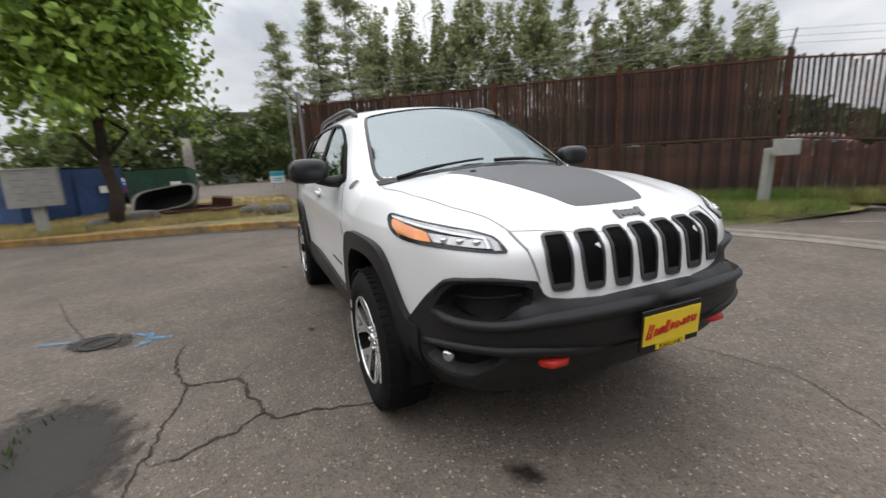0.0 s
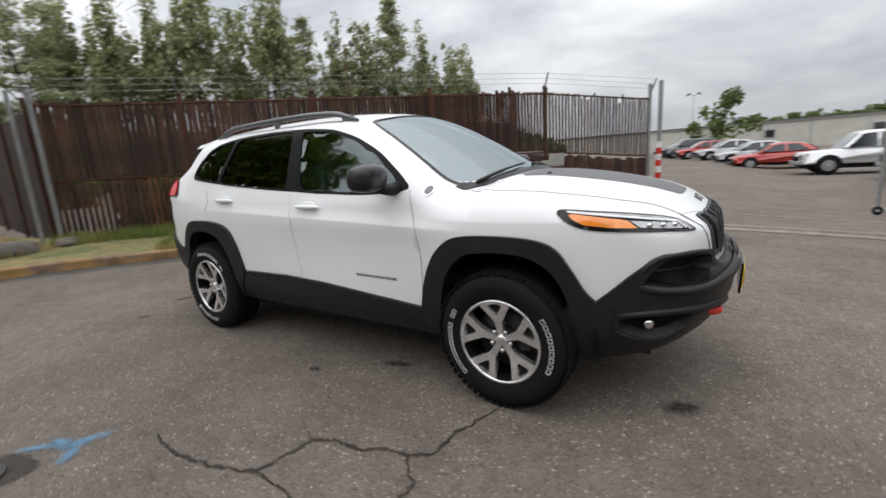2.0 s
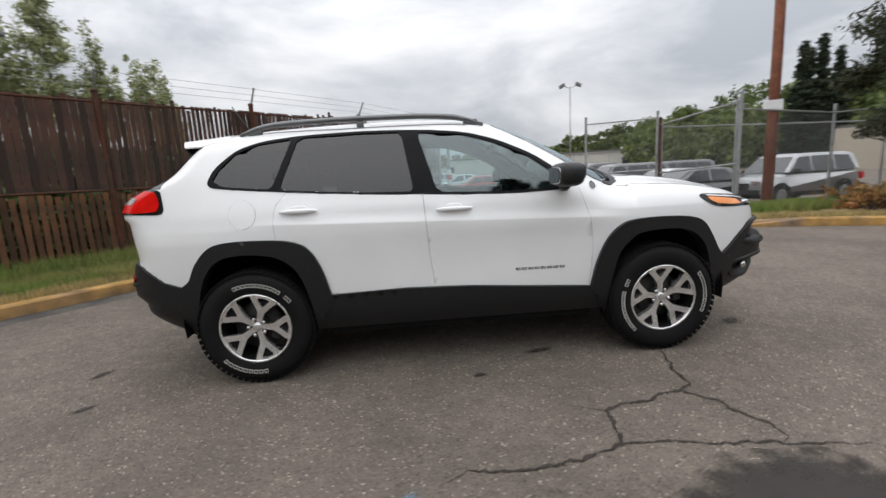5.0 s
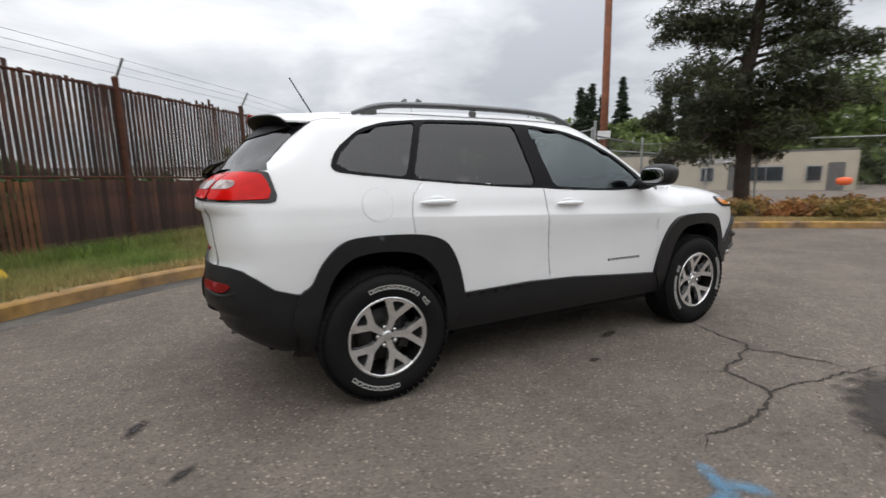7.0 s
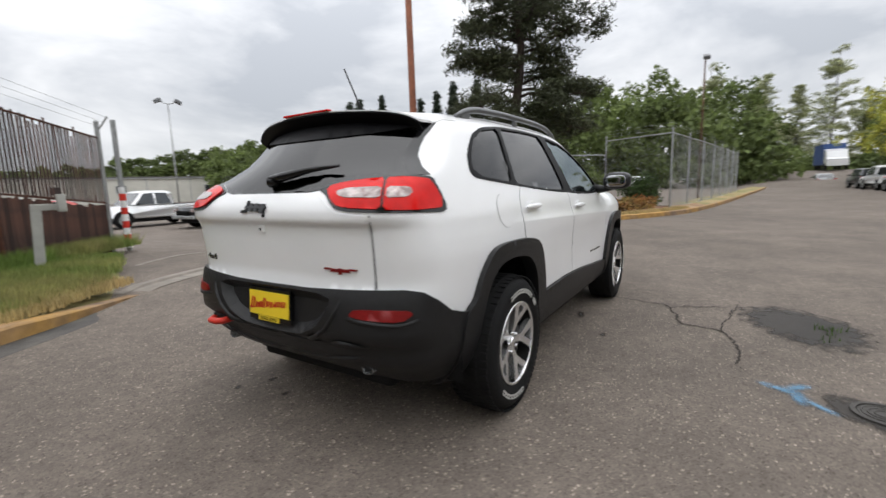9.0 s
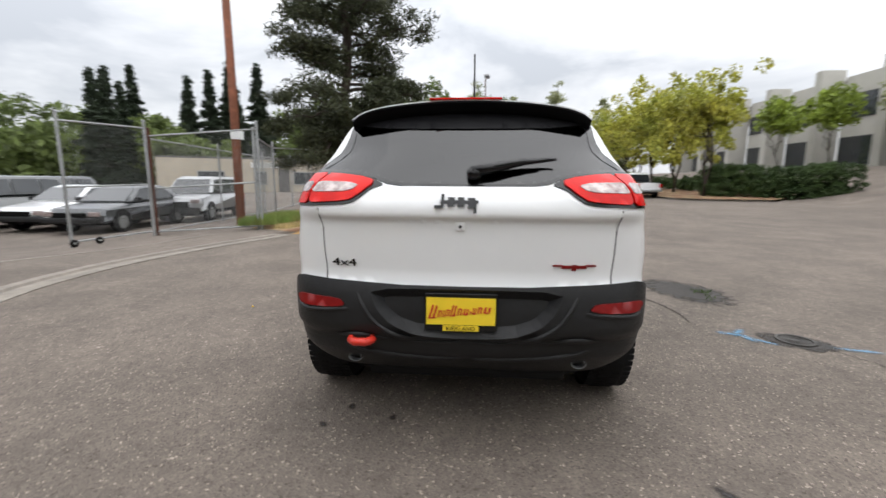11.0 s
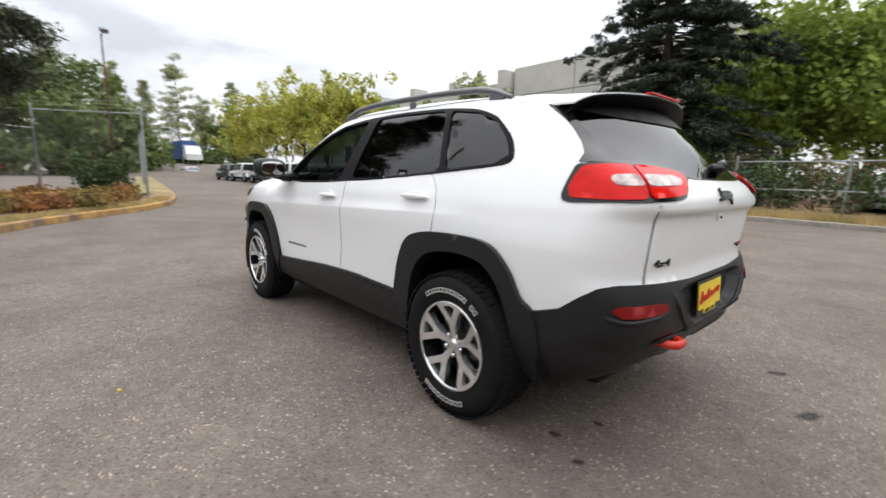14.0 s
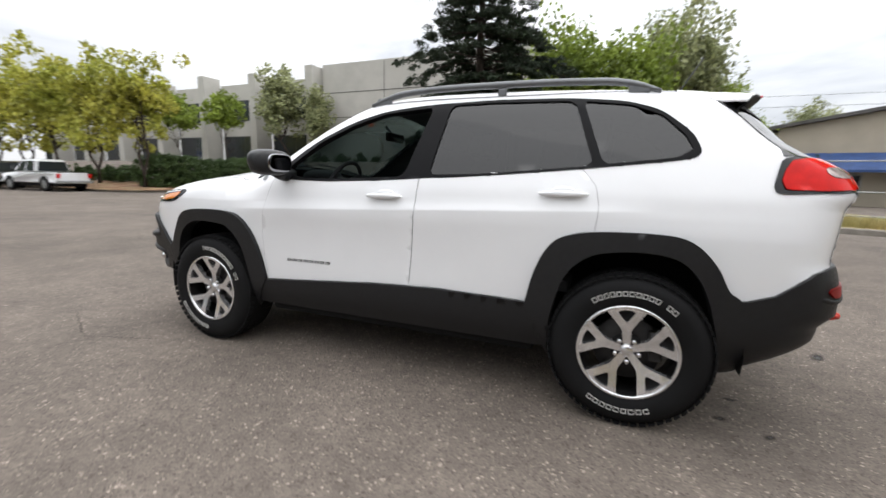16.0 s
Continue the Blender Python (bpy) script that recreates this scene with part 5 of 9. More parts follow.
def bar_badge(name, places, way, parent, off=0.008, mat="gloss_black"):
    """A badge as one row of small raised bars: (along, height, width, tall)."""
    verts, faces = [], []
    for a, z, w, h in places:
        p, n = body_hit(*way(np.array([(a - w / 2, z - h / 2), (a + w / 2, z - h / 2), (a + w / 2, z + h / 2), (a - w / 2, z + h / 2)])))
        k = len(verts)
        verts += [*(p + 0.003 * n), *(p + off * n)]
        faces += [(k + 4, k + 5, k + 6, k + 7)] + [(k + i, k + (i + 1) % 4, k + 4 + (i + 1) % 4, k + 4 + i) for i in range(4)]
    return mesh_object(name, verts, faces, M[mat], parent)


def ellipsoid(name, centre, radii, power, mat, parent, label="", turn=0.0):
    bm = bmesh.new()
    add_ball(bm, centre, radii, power, turn=turn)
    return part(name, bm, mat, parent, label, True)


def build_plate(parent, m):
    """A yellow dealer plate in a black frame; the dealer's name is left as bars."""
    bm = bmesh.new()
    add_box(bm, (0, 0, 0), (0.315, 0.012, 0.165), bevel=0.004)
    bmesh.ops.transform(bm, matrix=m, verts=bm.verts)
    frame_ob = part("number_plate_frame", bm, M["gloss_black"], parent, "black plate frame with a yellow dealer plate")
    bm = bmesh.new()
    add_box(bm, (0, -0.008, 0.004), (0.298, 0.006, 0.118))
    add_box(bm, (0, -0.008, -0.070), (0.155, 0.006, 0.024))
    bmesh.ops.transform(bm, matrix=m, verts=bm.verts)
    part("plate_panel", bm, M["plate"], frame_ob)
    bm = bmesh.new()
    x = -0.136
    for i, (w, h) in enumerate(((0.034, 0.062), (0.022, 0.03), (0.010, 0.03), (0.018, 0.03), (0.026, 0.052), (0.024, 0.03), (0.026, 0.028), (0.008, 0.010), (0.021, 0.028), (0.023, 0.028), (0.036, 0.028))):
        zz = 0.004 + (h - 0.03) * 0.35 + i * 0.0024 - 0.014
        add_box(bm, (x + w * 0.24, -0.0125, zz), (w * 0.24, 0.003, h), tilt=(0, 16, 0))
        add_box(bm, (x + w * 0.74, -0.0125, zz), (w * 0.24, 0.003, h * 0.9), tilt=(0, 16, 0))
        add_box(bm, (x + w * 0.5, -0.0125, zz - h * 0.42 * (-1) ** i), (w * 0.6, 0.003, 0.006), tilt=(0, -10, 0))
        x += w + 0.002
    bmesh.ops.transform(bm, matrix=m, verts=bm.verts)
    part("plate_print", bm, M["plate_red"], frame_ob, "red slanting print")
    lettering("plate_lettering", "KIRKLAND", 0.026, m @ Matrix.Translation((0, -0.0115, -0.071)) @ Matrix.Rotation(math.pi / 2, 4, "X"), M["gloss_black"], frame_ob, 0.0008)


def sheet(name, fn, nu, nv, mat, parent, label="", thick=0.0):
    """A curved sheet from fn(u, v), with thickness downwards."""
    top = [Vector(fn(i / nu, j / nv)) for i in range(nu + 1) for j in range(nv + 1)]
    f = [(i * (nv + 1) + j, (i + 1) * (nv + 1) + j, (i + 1) * (nv + 1) + j + 1, i * (nv + 1) + j + 1) for i in range(nu) for j in range(nv)]
    tri = [t for a, b, c, d in f for t in ((a, b, c), (a, c, d))]
    return slab(name, top, tri, [p - Vector((0, 0, thick)) for p in top], mat, parent, label, True)


def build_car():
    car = thing("car", pose(0, 0, 0, 0, 0, 0.7), "white four-wheel-drive estate car with black cladding, parked on asphalt", "car")
    build_shell(car)
    for s, side in ((-1, "R"), (1, "L")):
        way = from_side(s)
        # doors
        fd = [(0.795, 1.16), (0.83, 1.05), (0.862, 0.93), (0.878, 0.78), (0.872, 0.64), (0.855, 0.495), (0.50, 0.52), (0.04, 0.555), (-0.185, 0.565), (-0.205, 0.75), (-0.222, 0.99), (-0.232, 1.168), (0.0, 1.148), (0.4, 1.132), (0.7, 1.142)]
        rd = [(-0.240, 1.170), (-0.230, 0.99), (-0.213, 0.75), (-0.193, 0.567), (-0.37, 0.572), (-0.875, 0.562), (-0.955, 0.75), (-1.03, 0.86), (-1.10, 0.90), (-1.172, 0.925), (-1.185, 1.05), (-1.165, 1.15), (-1.10, 1.222), (-0.8, 1.200), (-0.5, 1.176)]
        for nm, ol, hx, hz in (("front_door", fd, -0.035, 1.065), ("rear_door", rd, -1.02, 1.105)):
            d = patch(nm, ol, way, M["paint"], car, 0.0035, 0.006, res=0.03, rows=crease_rows(-1.18, 0.87, lambda x: 0.990 - 0.036 * x))
            ribbon("door_gap", ol[:12] if nm == "front_door" else ol[5:13], way, 0.0042, M["seam"], d, 0.0025, 0.004)
            bm = bmesh.new()
            (p,), (n,) = body_hit(*way(np.array([(hx, hz)])))
            q = Vector(p) + Vector(n) * 0.022
            add_ball(bm, q, (0.118, 0.017, 0.015), 2.4, 28, 12)
            h = part("door_handle", bm, M["paint"], d, "white door handle", True)
            bm = bmesh.new()
            add_ball(bm, Vector(p) + Vector((0, 0, 0.016)), (0.055, 0.007, 0.024), 2.2, 20, 10)
            part("handle_recess", bm, M["paint"], h, "", True)
            if nm == "front_door":
                row = [q for i in range(8) for q in ((0.372 + 0.0425 * i, 0.646 - 0.0003 * i, 0.032, 0.0045), (0.372 + 0.0425 * i, 0.636 - 0.0003 * i, 0.032, 0.0045), (0.358 + 0.0425 * i, 0.641 - 0.0003 * i, 0.006, 0.015))]
                bar_badge("door_badge", row, way, d, 0.006)
        # windows: one dark frame, panes in it
        panes = {
            "quarter_window": [(-1.565, 1.325), (-1.53, 1.39), (-1.43, 1.486), (-1.29, 1.542), (-1.065, 1.572), (-1.188, 1.252), (-1.50, 1.285)],
            "rear_window": [(-1.025, 1.575), (-0.6, 1.586), (-0.350, 1.581), (-0.287, 1.190), (-0.60, 1.200), (-1.145, 1.245)],
            "front_window": [(-0.245, 1.575), (0.06, 1.548), (0.28, 1.480), (0.49, 1.380), (0.660, 1.250), (0.725, 1.185), (0.55, 1.160), (0.30, 1.158), (-0.135, 1.178)],
        }
        soft = {k: soften(v, 2, 0.07) for k, v in panes.items()}
        patch("window_frame", GREENHOUSE, way, M["satin_black"], car, 0.004, 0.03, list(soft.values()), 0.03, "gloss black window surround")
        for k, v in soft.items():
            if k == "front_window" and s > 0:
                continue      # the driver's window is wound down
            patch(k, inset(v, -0.004), way, M["privacy"] if k != "front_window" else M["glass"], car, -0.004, 0.004, (), 0.05,
                  "dark privacy glass" if k != "front_window" else "clear side glass")
        # black plastic round the wheels and along the sill
        patch("front_wheel_flare", FLARE_F + ARCH_F[::-1], way, M["clad"], car, 0.030, 0.075, (), 0.025, "black plastic wheel arch flare")
        patch("rear_wheel_flare", FLARE_R + ARCH_R[::-1], way, M["clad"], car, 0.030, 0.075, (), 0.025, "black plastic wheel arch flare")
        sill = [(0.862, 0.492), (0.50, 0.517), (0.04, 0.552), (-0.37, 0.567), (-0.862, 0.556), (-0.99, 0.45), (-0.975, 0.33), (0.0, 0.33), (0.985, 0.33), (0.99, 0.44)]
        patch("sill_cladding", sill, way, M["clad"], car, 0.022, 0.036, (), 0.03, "black plastic sill cladding")
        if s < 0:
            disc = [(-1.375 + 0.085 * math.cos(a), 1.105 + 0.088 * math.sin(a)) for a in np.linspace(0, math.tau, 40)[:-1]]
            cap_ob = patch("fuel_flap", disc, way, M["paint"], car, 0.003, 0.004, (), 0.04)
            ribbon("fuel_flap_gap", disc + disc[:1], way, 0.004, M["seam"], cap_ob, 0.002, 0.004)
        roundel = [(0.905 + 0.028 * math.cos(a), 1.158 + 0.028 * math.sin(a)) for a in np.linspace(0, math.tau, 24)[:-1]]
        rb = patch("wing_badge", roundel, way, M["chrome"], car, 0.006, 0.006, (), 0.02, "small round silver badge")
        patch("badge_face", inset(roundel, 0.006), way, M["grey_trim"], rb, 0.0075, 0.003, (), 0.02)
        # mirror
        mir = ellipsoid("door_mirror", (0.655, s * 1.025, 1.245), (0.085, 0.118, 0.074), 3.0, M["clad"], car, "black door mirror with a grey cap", turn=-8 * s)
        ellipsoid("mirror_cap", (0.672, s * 1.027, 1.257), (0.078, 0.115, 0.066), 2.8, M["mirror_cap"], mir, "dark grey cap", turn=-8 * s)
        ellipsoid("mirror_glass", (0.576, s * 1.03, 1.243), (0.006, 0.084, 0.052), 3.2, M["mirror"], mir, "", turn=-8 * s)
        bm = bmesh.new()
        add_tube(bm, [(0.70, s * 0.80, 1.175), (0.69, s * 0.90, 1.175), (0.67, s * 0.98, 1.195)], [0.045, 0.034, 0.03], 12)
        part("mirror_arm", bm, M["clad"], mir, "", True)
        # headlamp
        lamp = flip(soften(deg([(61.9, 1.041), (61.5, 1.057), (59.2, 1.060), (46.2, 1.040), (37.0, 1.016), (32.5, 0.995), (30.9, 0.977), (29.4, 0.943), (31.5, 0.942), (37.6, 0.952), (45, 0.959), (53.2, 0.965), (57.0, 0.980), (59.9, 1.006)]), 1, 0.2), s < 0)
        hl = patch("headlamp", lamp, NOSE, M["gloss_black"], car, 0.006, 0.02, (), 0.02, "headlamp with amber corner lens behind a clear cover")
        patch("amber_lens", flip(deg([(58.9, 1.033), (58.0, 1.013), (55.5, 0.991), (50.1, 0.979), (44.4, 0.973), (46.0, 1.004), (47.4, 1.010), (58.1, 1.039)]), s < 0), NOSE, M["amber"], hl, 0.009, 0.004, (), 0.02)
        patch("reflector", flip(deg([(45.6, 1.003), (43.8, 0.974), (36.6, 0.960), (32.4, 0.954), (33.2, 0.979)]), s < 0), NOSE, M["lamp_grey"], hl, 0.009, 0.004, (), 0.02)
        for a0 in (35.2, 38.4, 41.6):
            (p,), (n,) = body_hit(*NOSE(np.array(deg([(a0 if s > 0 else -a0, 0.974 + (a0 - 35) * 0.0012)]))))
            ellipsoid("lamp_projector", Vector(p) + 0.008 * Vector(n), (0.014, 0.016, 0.010), 2.2, M["chrome"], hl)
        patch("upper_reflector", flip(deg([(59.6, 1.053), (46.2, 1.033), (37.0, 1.009), (32.8, 0.988), (31.4, 0.972), (30.8, 0.949), (32.0, 0.949), (33.0, 0.980), (45.7, 1.014), (58.4, 1.042)]), s < 0), NOSE, M["lamp_grey"], hl, 0.008, 0.004, (), 0.02)
        ribbon("light_guide", flip(deg([(59.0, 1.046), (46, 1.0185), (33.8, 0.983), (33.0, 0.954)]), s < 0), NOSE, 0.007, M["lamp_white"], hl, 0.013, 0.005)
        # tail lamp: red with a clear band
        tl = flip(soften(deg([(19.6, 1.236), (23.1, 1.260), (28.5, 1.279), (36, 1.288), (42, 1.290), (46.6, 1.285), (48.4, 1.222), (49.7, 1.166), (49.6, 1.140), (48.3, 1.132), (42, 1.139), (33, 1.146), (27.5, 1.151), (25.0, 1.160), (23.6, 1.183), (22.0, 1.217)]), 1, 0.15), s < 0)
        tb = patch("tail_lamp", tl, TAIL, M["gloss_black"], car, 0.006, 0.02, (), 0.025, "red tail lamp with a clear band")
        patch("red_lens", flip(soften(deg([(22.6, 1.250), (26, 1.263), (31, 1.273), (35.5, 1.277), (34.7, 1.156), (28.3, 1.163), (25.6, 1.171), (24.0, 1.195), (22.2, 1.234)]), 1, 0.10), s < 0), TAIL, M["red_lens"], tb, 0.013, 0.010, (), 0.018)
        patch("red_lens", flip(soften(deg([(36.0, 1.277), (41.0, 1.278), (45.4, 1.272), (46.9, 1.236), (48.2, 1.19), (48.0, 1.150), (42, 1.148), (35.2, 1.154)]), 1, 0.10), s < 0), TAIL, M["red_lens"], tb, 0.013, 0.010, (), 0.018)
        patch("clear_band", flip(soften(deg([(35.1, 1.238), (27.6, 1.236), (25.0, 1.226), (25.6, 1.210), (27.2, 1.201), (34.8, 1.197)]), 1, 0.12), s < 0), TAIL, M["clear_lens"], tb, 0.016, 0.006, (), 0.02)
        patch("clear_band", flip(soften(deg([(36.2, 1.238), (40.6, 1.236), (41.0, 1.218), (40.0, 1.199), (35.7, 1.197)]), 1, 0.16), s < 0), TAIL, M["clear_lens"], tb, 0.016, 0.006, (), 0.02)
        # roof rail on feet
        bm = bmesh.new()
        line = [(0.20, 0.012), (0.12, 0.026), (0.0, 0.042), (-0.3, 0.052), (-0.8, 0.055), (-1.15, 0.052), (-1.30, 0.038), (-1.42, 0.006)]
        xs = np.linspace(0.22, -1.42, 40)
        up = smooth_curve(line, xs)
        p, _ = body_hit(*from_above(np.stack([xs, np.full(40, s * 0.585)], 1)))
        add_tube(bm, [(a[0], a[1], a[2] + u) for a, u in zip(p, up)], [0.011 + 0.008 * min(1, k / 4, (39 - k) / 4) for k in range(40)], 12)
        rail = part("roof_rail", bm, M["grey_trim"], car, "satin grey roof rail", True)
        for x in (0.13, -0.62, -1.32):
            bm = bmesh.new()
            (pp,), _ = body_hit(*from_above(np.array([(x, s * 0.585)])))
            add_box(bm, (x, s * 0.585, pp[2] + 0.012), (0.10 if x > -0.5 or x < -1 else 0.05, 0.022, 0.045), bevel=0.01)
            part("rail_foot", bm, M["grey_trim"], rail)
        ribbon("roof_seam", [(0.10, s * 0.63 - s * 0.03), (-0.8, s * 0.60), (-1.55, s * 0.56)], from_above, 0.012, M["seam"], car, 0.001, 0.004)
    # bonnet, its gap, the matt panel
    hood = [(1.26, 0.0), (1.25, 0.30), (1.19, 0.55), (1.12, 0.70), (1.30, 0.735), (1.60, 0.705), (1.88, 0.632), (2.03, 0.556), (2.13, 0.515)]
    edge = hood[3:]
    full = hood + [(2.225, 0.25), (2.25, 0.0), (2.225, -0.25)] + [(x, -y) for x, y in hood[::-1][:-1]]
    bonnet = patch("bonnet", full, from_above, M["paint"], car, 0.003, 0.006, (), 0.04, "white bonnet with a matt black centre panel")
    for s in (1, -1):
        ribbon("bonnet_gap", [(x, s * y) for x, y in edge], from_above, 0.006, M["seam"], bonnet, 0.0015, 0.004)
        ribbon("grille_gap", flip(deg([(29.2, 1.006), (26.0, 0.945), (24.7, 0.874), (24.2, 0.834)]), s < 0), NOSE, 0.005, M["seam"], car, 0.004, 0.006)
    half = [(1.27, 0.385), (1.60, 0.335), (1.89, 0.27), (2.06, 0.212), (2.10, 0.185), (2.108, 0.10)]
    decal = soften([(1.285, 0.0)] + half + [(2.11, 0.0)] + [(x, -y) for x, y in half[::-1]], 1, 0.12)
    patch("bonnet_decal", decal, from_above, M["matte_black"], bonnet, 0.0045, 0.003, (), 0.04, "matt black bonnet panel")
    for y in (0.28, -0.28):
        ellipsoid("washer_jet", (1.42, y, body_hit([(1.42, y, 2)], [(1.42, y, 0.8)])[0][0][2] + 0.006), (0.016, 0.018, 0.008), 2, M["clad"], bonnet)
    bar_badge("bonnet_badge", [(2.172 + 0.0 * i, 0.030 + (2 - i) * 0.029, h, 0.022) for i, h in enumerate((0.042, 0.026, 0.026, 0.026, 0.036))] + [(2.172, 0.030, 0.010, 0.13)], from_above, bonnet, 0.010, "grey_trim")
    # windscreen
    wf = patch("windscreen_surround", WINDSCREEN, from_above, M["gloss_black"], car, 0.002, 0.02, [inset(WINDSCREEN, 0.022)], 0.03, "black windscreen surround")
    patch("windscreen", inset(WINDSCREEN, 0.017), from_above, M["windscreen"], car, -0.003, 0.004, (), 0.06, "clear windscreen reflecting the sky")
    for y0, y1, lift in ((-0.60, -0.08, 0.0), (-0.02, 0.50, 0.0)):
        ys = np.linspace(y0, y1, 10)
        p, n = body_hit(*from_above(np.stack([1.205 - 0.10 * (ys / 0.6) ** 2 - 0.03 * np.linspace(0, 1, 10), ys], 1)))
        bm = bmesh.new()
        add_tube(bm, p + 0.014 * n, [0.011] * 5 + [0.007] * 5, 8)
        part("wiper", bm, M["clad"], wf, "black wiper blade", True)
    patch("scuttle", [(1.275, 0.0), (1.26, 0.30), (1.19, 0.56), (1.08, 0.70), (1.02, 0.70), (1.12, 0.56), (1.205, 0.30), (1.225, 0.0), (1.205, -0.30), (1.12, -0.56), (1.02, -0.70), (1.08, -0.70), (1.19, -0.56), (1.26, -0.30)],
          from_above, M["clad"], car, 0.006, 0.01, (), 0.03, "black plastic scuttle panel")
    # grille: seven slots
    for i in range(7):
        a = (i - 3) * 6.95 + 0.6
        w0, w1 = 2.62, 2.12
        lean = 0.10 * (i - 3)
        low = 0.774 + 0.0022 * (i - 3) ** 2
        slot = soften(deg([(a - w0 + lean, 0.982), (a - w0 * 0.75 + lean, 0.990), (a + w0 * 0.75 + lean, 0.990), (a + w0 + lean, 0.982), (a + w0, 0.89), (a + w1 - lean, low + 0.014), (a + w1 * 0.75 - lean, low), (a - w1 * 0.75 - lean, low), (a - w1 - lean, low + 0.014), (a - w0, 0.89)]), 1, 0.2)
        g = patch("grille_slot", slot, NOSE, M["slot_frame"], car, 0.010, 0.016, [inset(slot, 0.0085)], 0.02, "dark grey framed grille slot with black mesh")
        patch("slot_mesh", inset(slot, 0.008), NOSE, M["mesh"], g, 0.0055, 0.004, (), 0.03)
        patch("slot_sill", inset(soften(deg([(a - w1 * 0.88 - lean, low + 0.030), (a + w1 * 0.88 - lean, low + 0.030), (a + w1 * 0.8 - lean, low + 0.010), (a - w1 * 0.8 - lean, low + 0.010)]), 1), 0.001), NOSE, M["slot_frame"], g, 0.006, 0.006, (), 0.03)
    # front bumper
    half_top = [(10, 0.748), (19.4, 0.764), (22.9, 0.778), (24.0, 0.80), (24.8, 0.84), (32.5, 0.860), (39.5, 0.856), (41.8, 0.838), (45.6, 0.768), (49.5, 0.69), (53.2, 0.622), (56.4, 0.592), (60, 0.585)]
    half_bot = [(63, 0.50), (62, 0.34), (50, 0.30), (35, 0.34), (15, 0.36)]
    bump = deg([(0, 0.745)] + half_top + half_bot + [(0, 0.37)] + [(-a, z) for a, z in half_bot[::-1]] + [(-a, z) for a, z in half_top[::-1]])
    pocket = [soften(flip(deg([(25.7, 0.824), (33, 0.843), (38.8, 0.840), (41.3, 0.80), (43.8, 0.726), (40, 0.710), (33.7, 0.713), (27.8, 0.735), (25.8, 0.765)]), k), 1) for k in (False, True)]
    fog = [soften(flip(deg([(48.2, 0.556), (44, 0.582), (38, 0.593), (31, 0.592), (29, 0.575), (33, 0.52), (36.5, 0.478), (41.5, 0.466), (46.6, 0.497)]), k), 1) for k in (False, True)]
    bp = patch("front_bumper", bump, NOSE, M["clad"], car, 0.022, 0.055, pocket + fog, 0.03, "black plastic front bumper")
    for q in pocket:
        floor_ol = inset(q, 0.022)
        recess_wall("pocket_wall", q, floor_ol, NOSE, 0.022, -0.045, M["clad"], bp)
        patch("bumper_pocket", inset(floor_ol, -0.004), NOSE, M["satin_black"], bp, -0.045, 0.004, (), 0.04)
    for k, q in enumerate(fog):
        floor_ol = inset(q, 0.016)
        recess_wall("fog_lamp_wall", q, floor_ol, NOSE, 0.022, -0.020, M["clad"], bp)
        fp = patch("fog_lamp_pocket", inset(floor_ol, -0.004), NOSE, M["satin_black"], bp, -0.020, 0.004, (), 0.04)
        (p,), (n,) = body_hit(*NOSE(np.array(deg([(-41.6 if k else 41.6, 0.533)]))))
        ellipsoid("fog_lamp", Vector(p) - 0.004 * Vector(n), (0.026, 0.030, 0.030), 2, M["chrome"], fp, "round chrome fog lamp")
        flap = bool(k)
        bead("bumper_lip", flip(deg([(48.5, 0.566), (38, 0.604), (30, 0.607), (24, 0.601), (14, 0.572), (4, 0.547), (0, 0.545)]), flap), NOSE, 0.030, 0.016, M["clad"], bp, 0.020)
        bead("pocket_lip", flip(deg([(44.8, 0.708), (38, 0.695), (31, 0.697), (24, 0.706), (12, 0.708), (0, 0.706)]), flap), NOSE, 0.040, 0.020, M["clad"], bp, 0.020)
        bead("pocket_brow", flip(deg([(44.6, 0.760), (41.4, 0.832), (38.8, 0.849), (32, 0.852), (25.4, 0.834)]), flap), NOSE, 0.020, 0.010, M["clad"], bp, 0.020)
        bead("fog_lamp_lip", flip(deg([(48.6, 0.556), (47.6, 0.492), (41.8, 0.456), (36.8, 0.466), (33.0, 0.508)]), flap), NOSE, 0.022, 0.012, M["clad"], bp, 0.020)
        bead("pocket_slat", flip(deg([(40.5, 0.772), (33, 0.777), (27, 0.782)]), flap), NOSE, 0.014, 0.012, M["clad"], bp, -0.044)
        s = -1 if k else 1
        bm = bmesh.new()
        add_tube(bm, [(2.20, s * 0.475, 0.535), (2.285, s * 0.475, 0.535), (2.305, s * 0.455, 0.535), (2.305, s * 0.405, 0.535), (2.285, s * 0.385, 0.535), (2.18, s * 0.385, 0.535)], 0.019, 10)
        part("tow_hook", bm, M["red_hook"], car, "red enamel tow hook", True)
    bm = bmesh.new()
    add_box(bm, (1.86, 0, 0.315), (0.35, 1.1, 0.06), bevel=0.02)
    part("skid_plate", bm, M["clad"], bp)
    # rear: glass, black surround, tailgate
    patch("rear_window_surround", REAR_BLACK, TAIL, M["piano_black"], car, 0.004, 0.02, [REAR_GLASS], 0.03, "gloss black rear window surround")
    # matt patch over the gloss surround, painting in the shade below the spoiler
    band = [(0, 1.486), (15, 1.489), (30, 1.499), (40, 1.516), (45, 1.526), (50, 1.535), (50, 1.572), (30, 1.598)]
    patch("upper_black_band", deg(band + [(0, 1.60)] + [(-a, z) for a, z in band[:0:-1]]), TAIL, M["satin_black"], car, 0.0075, 0.004, (), 0.03, "matt black band for the shade under the spoiler")
    patch("rear_glass", inset(REAR_GLASS, -0.006), TAIL, M["rear_glass"], car, 0.002, 0.003, (), 0.06, "dark tinted rear window")
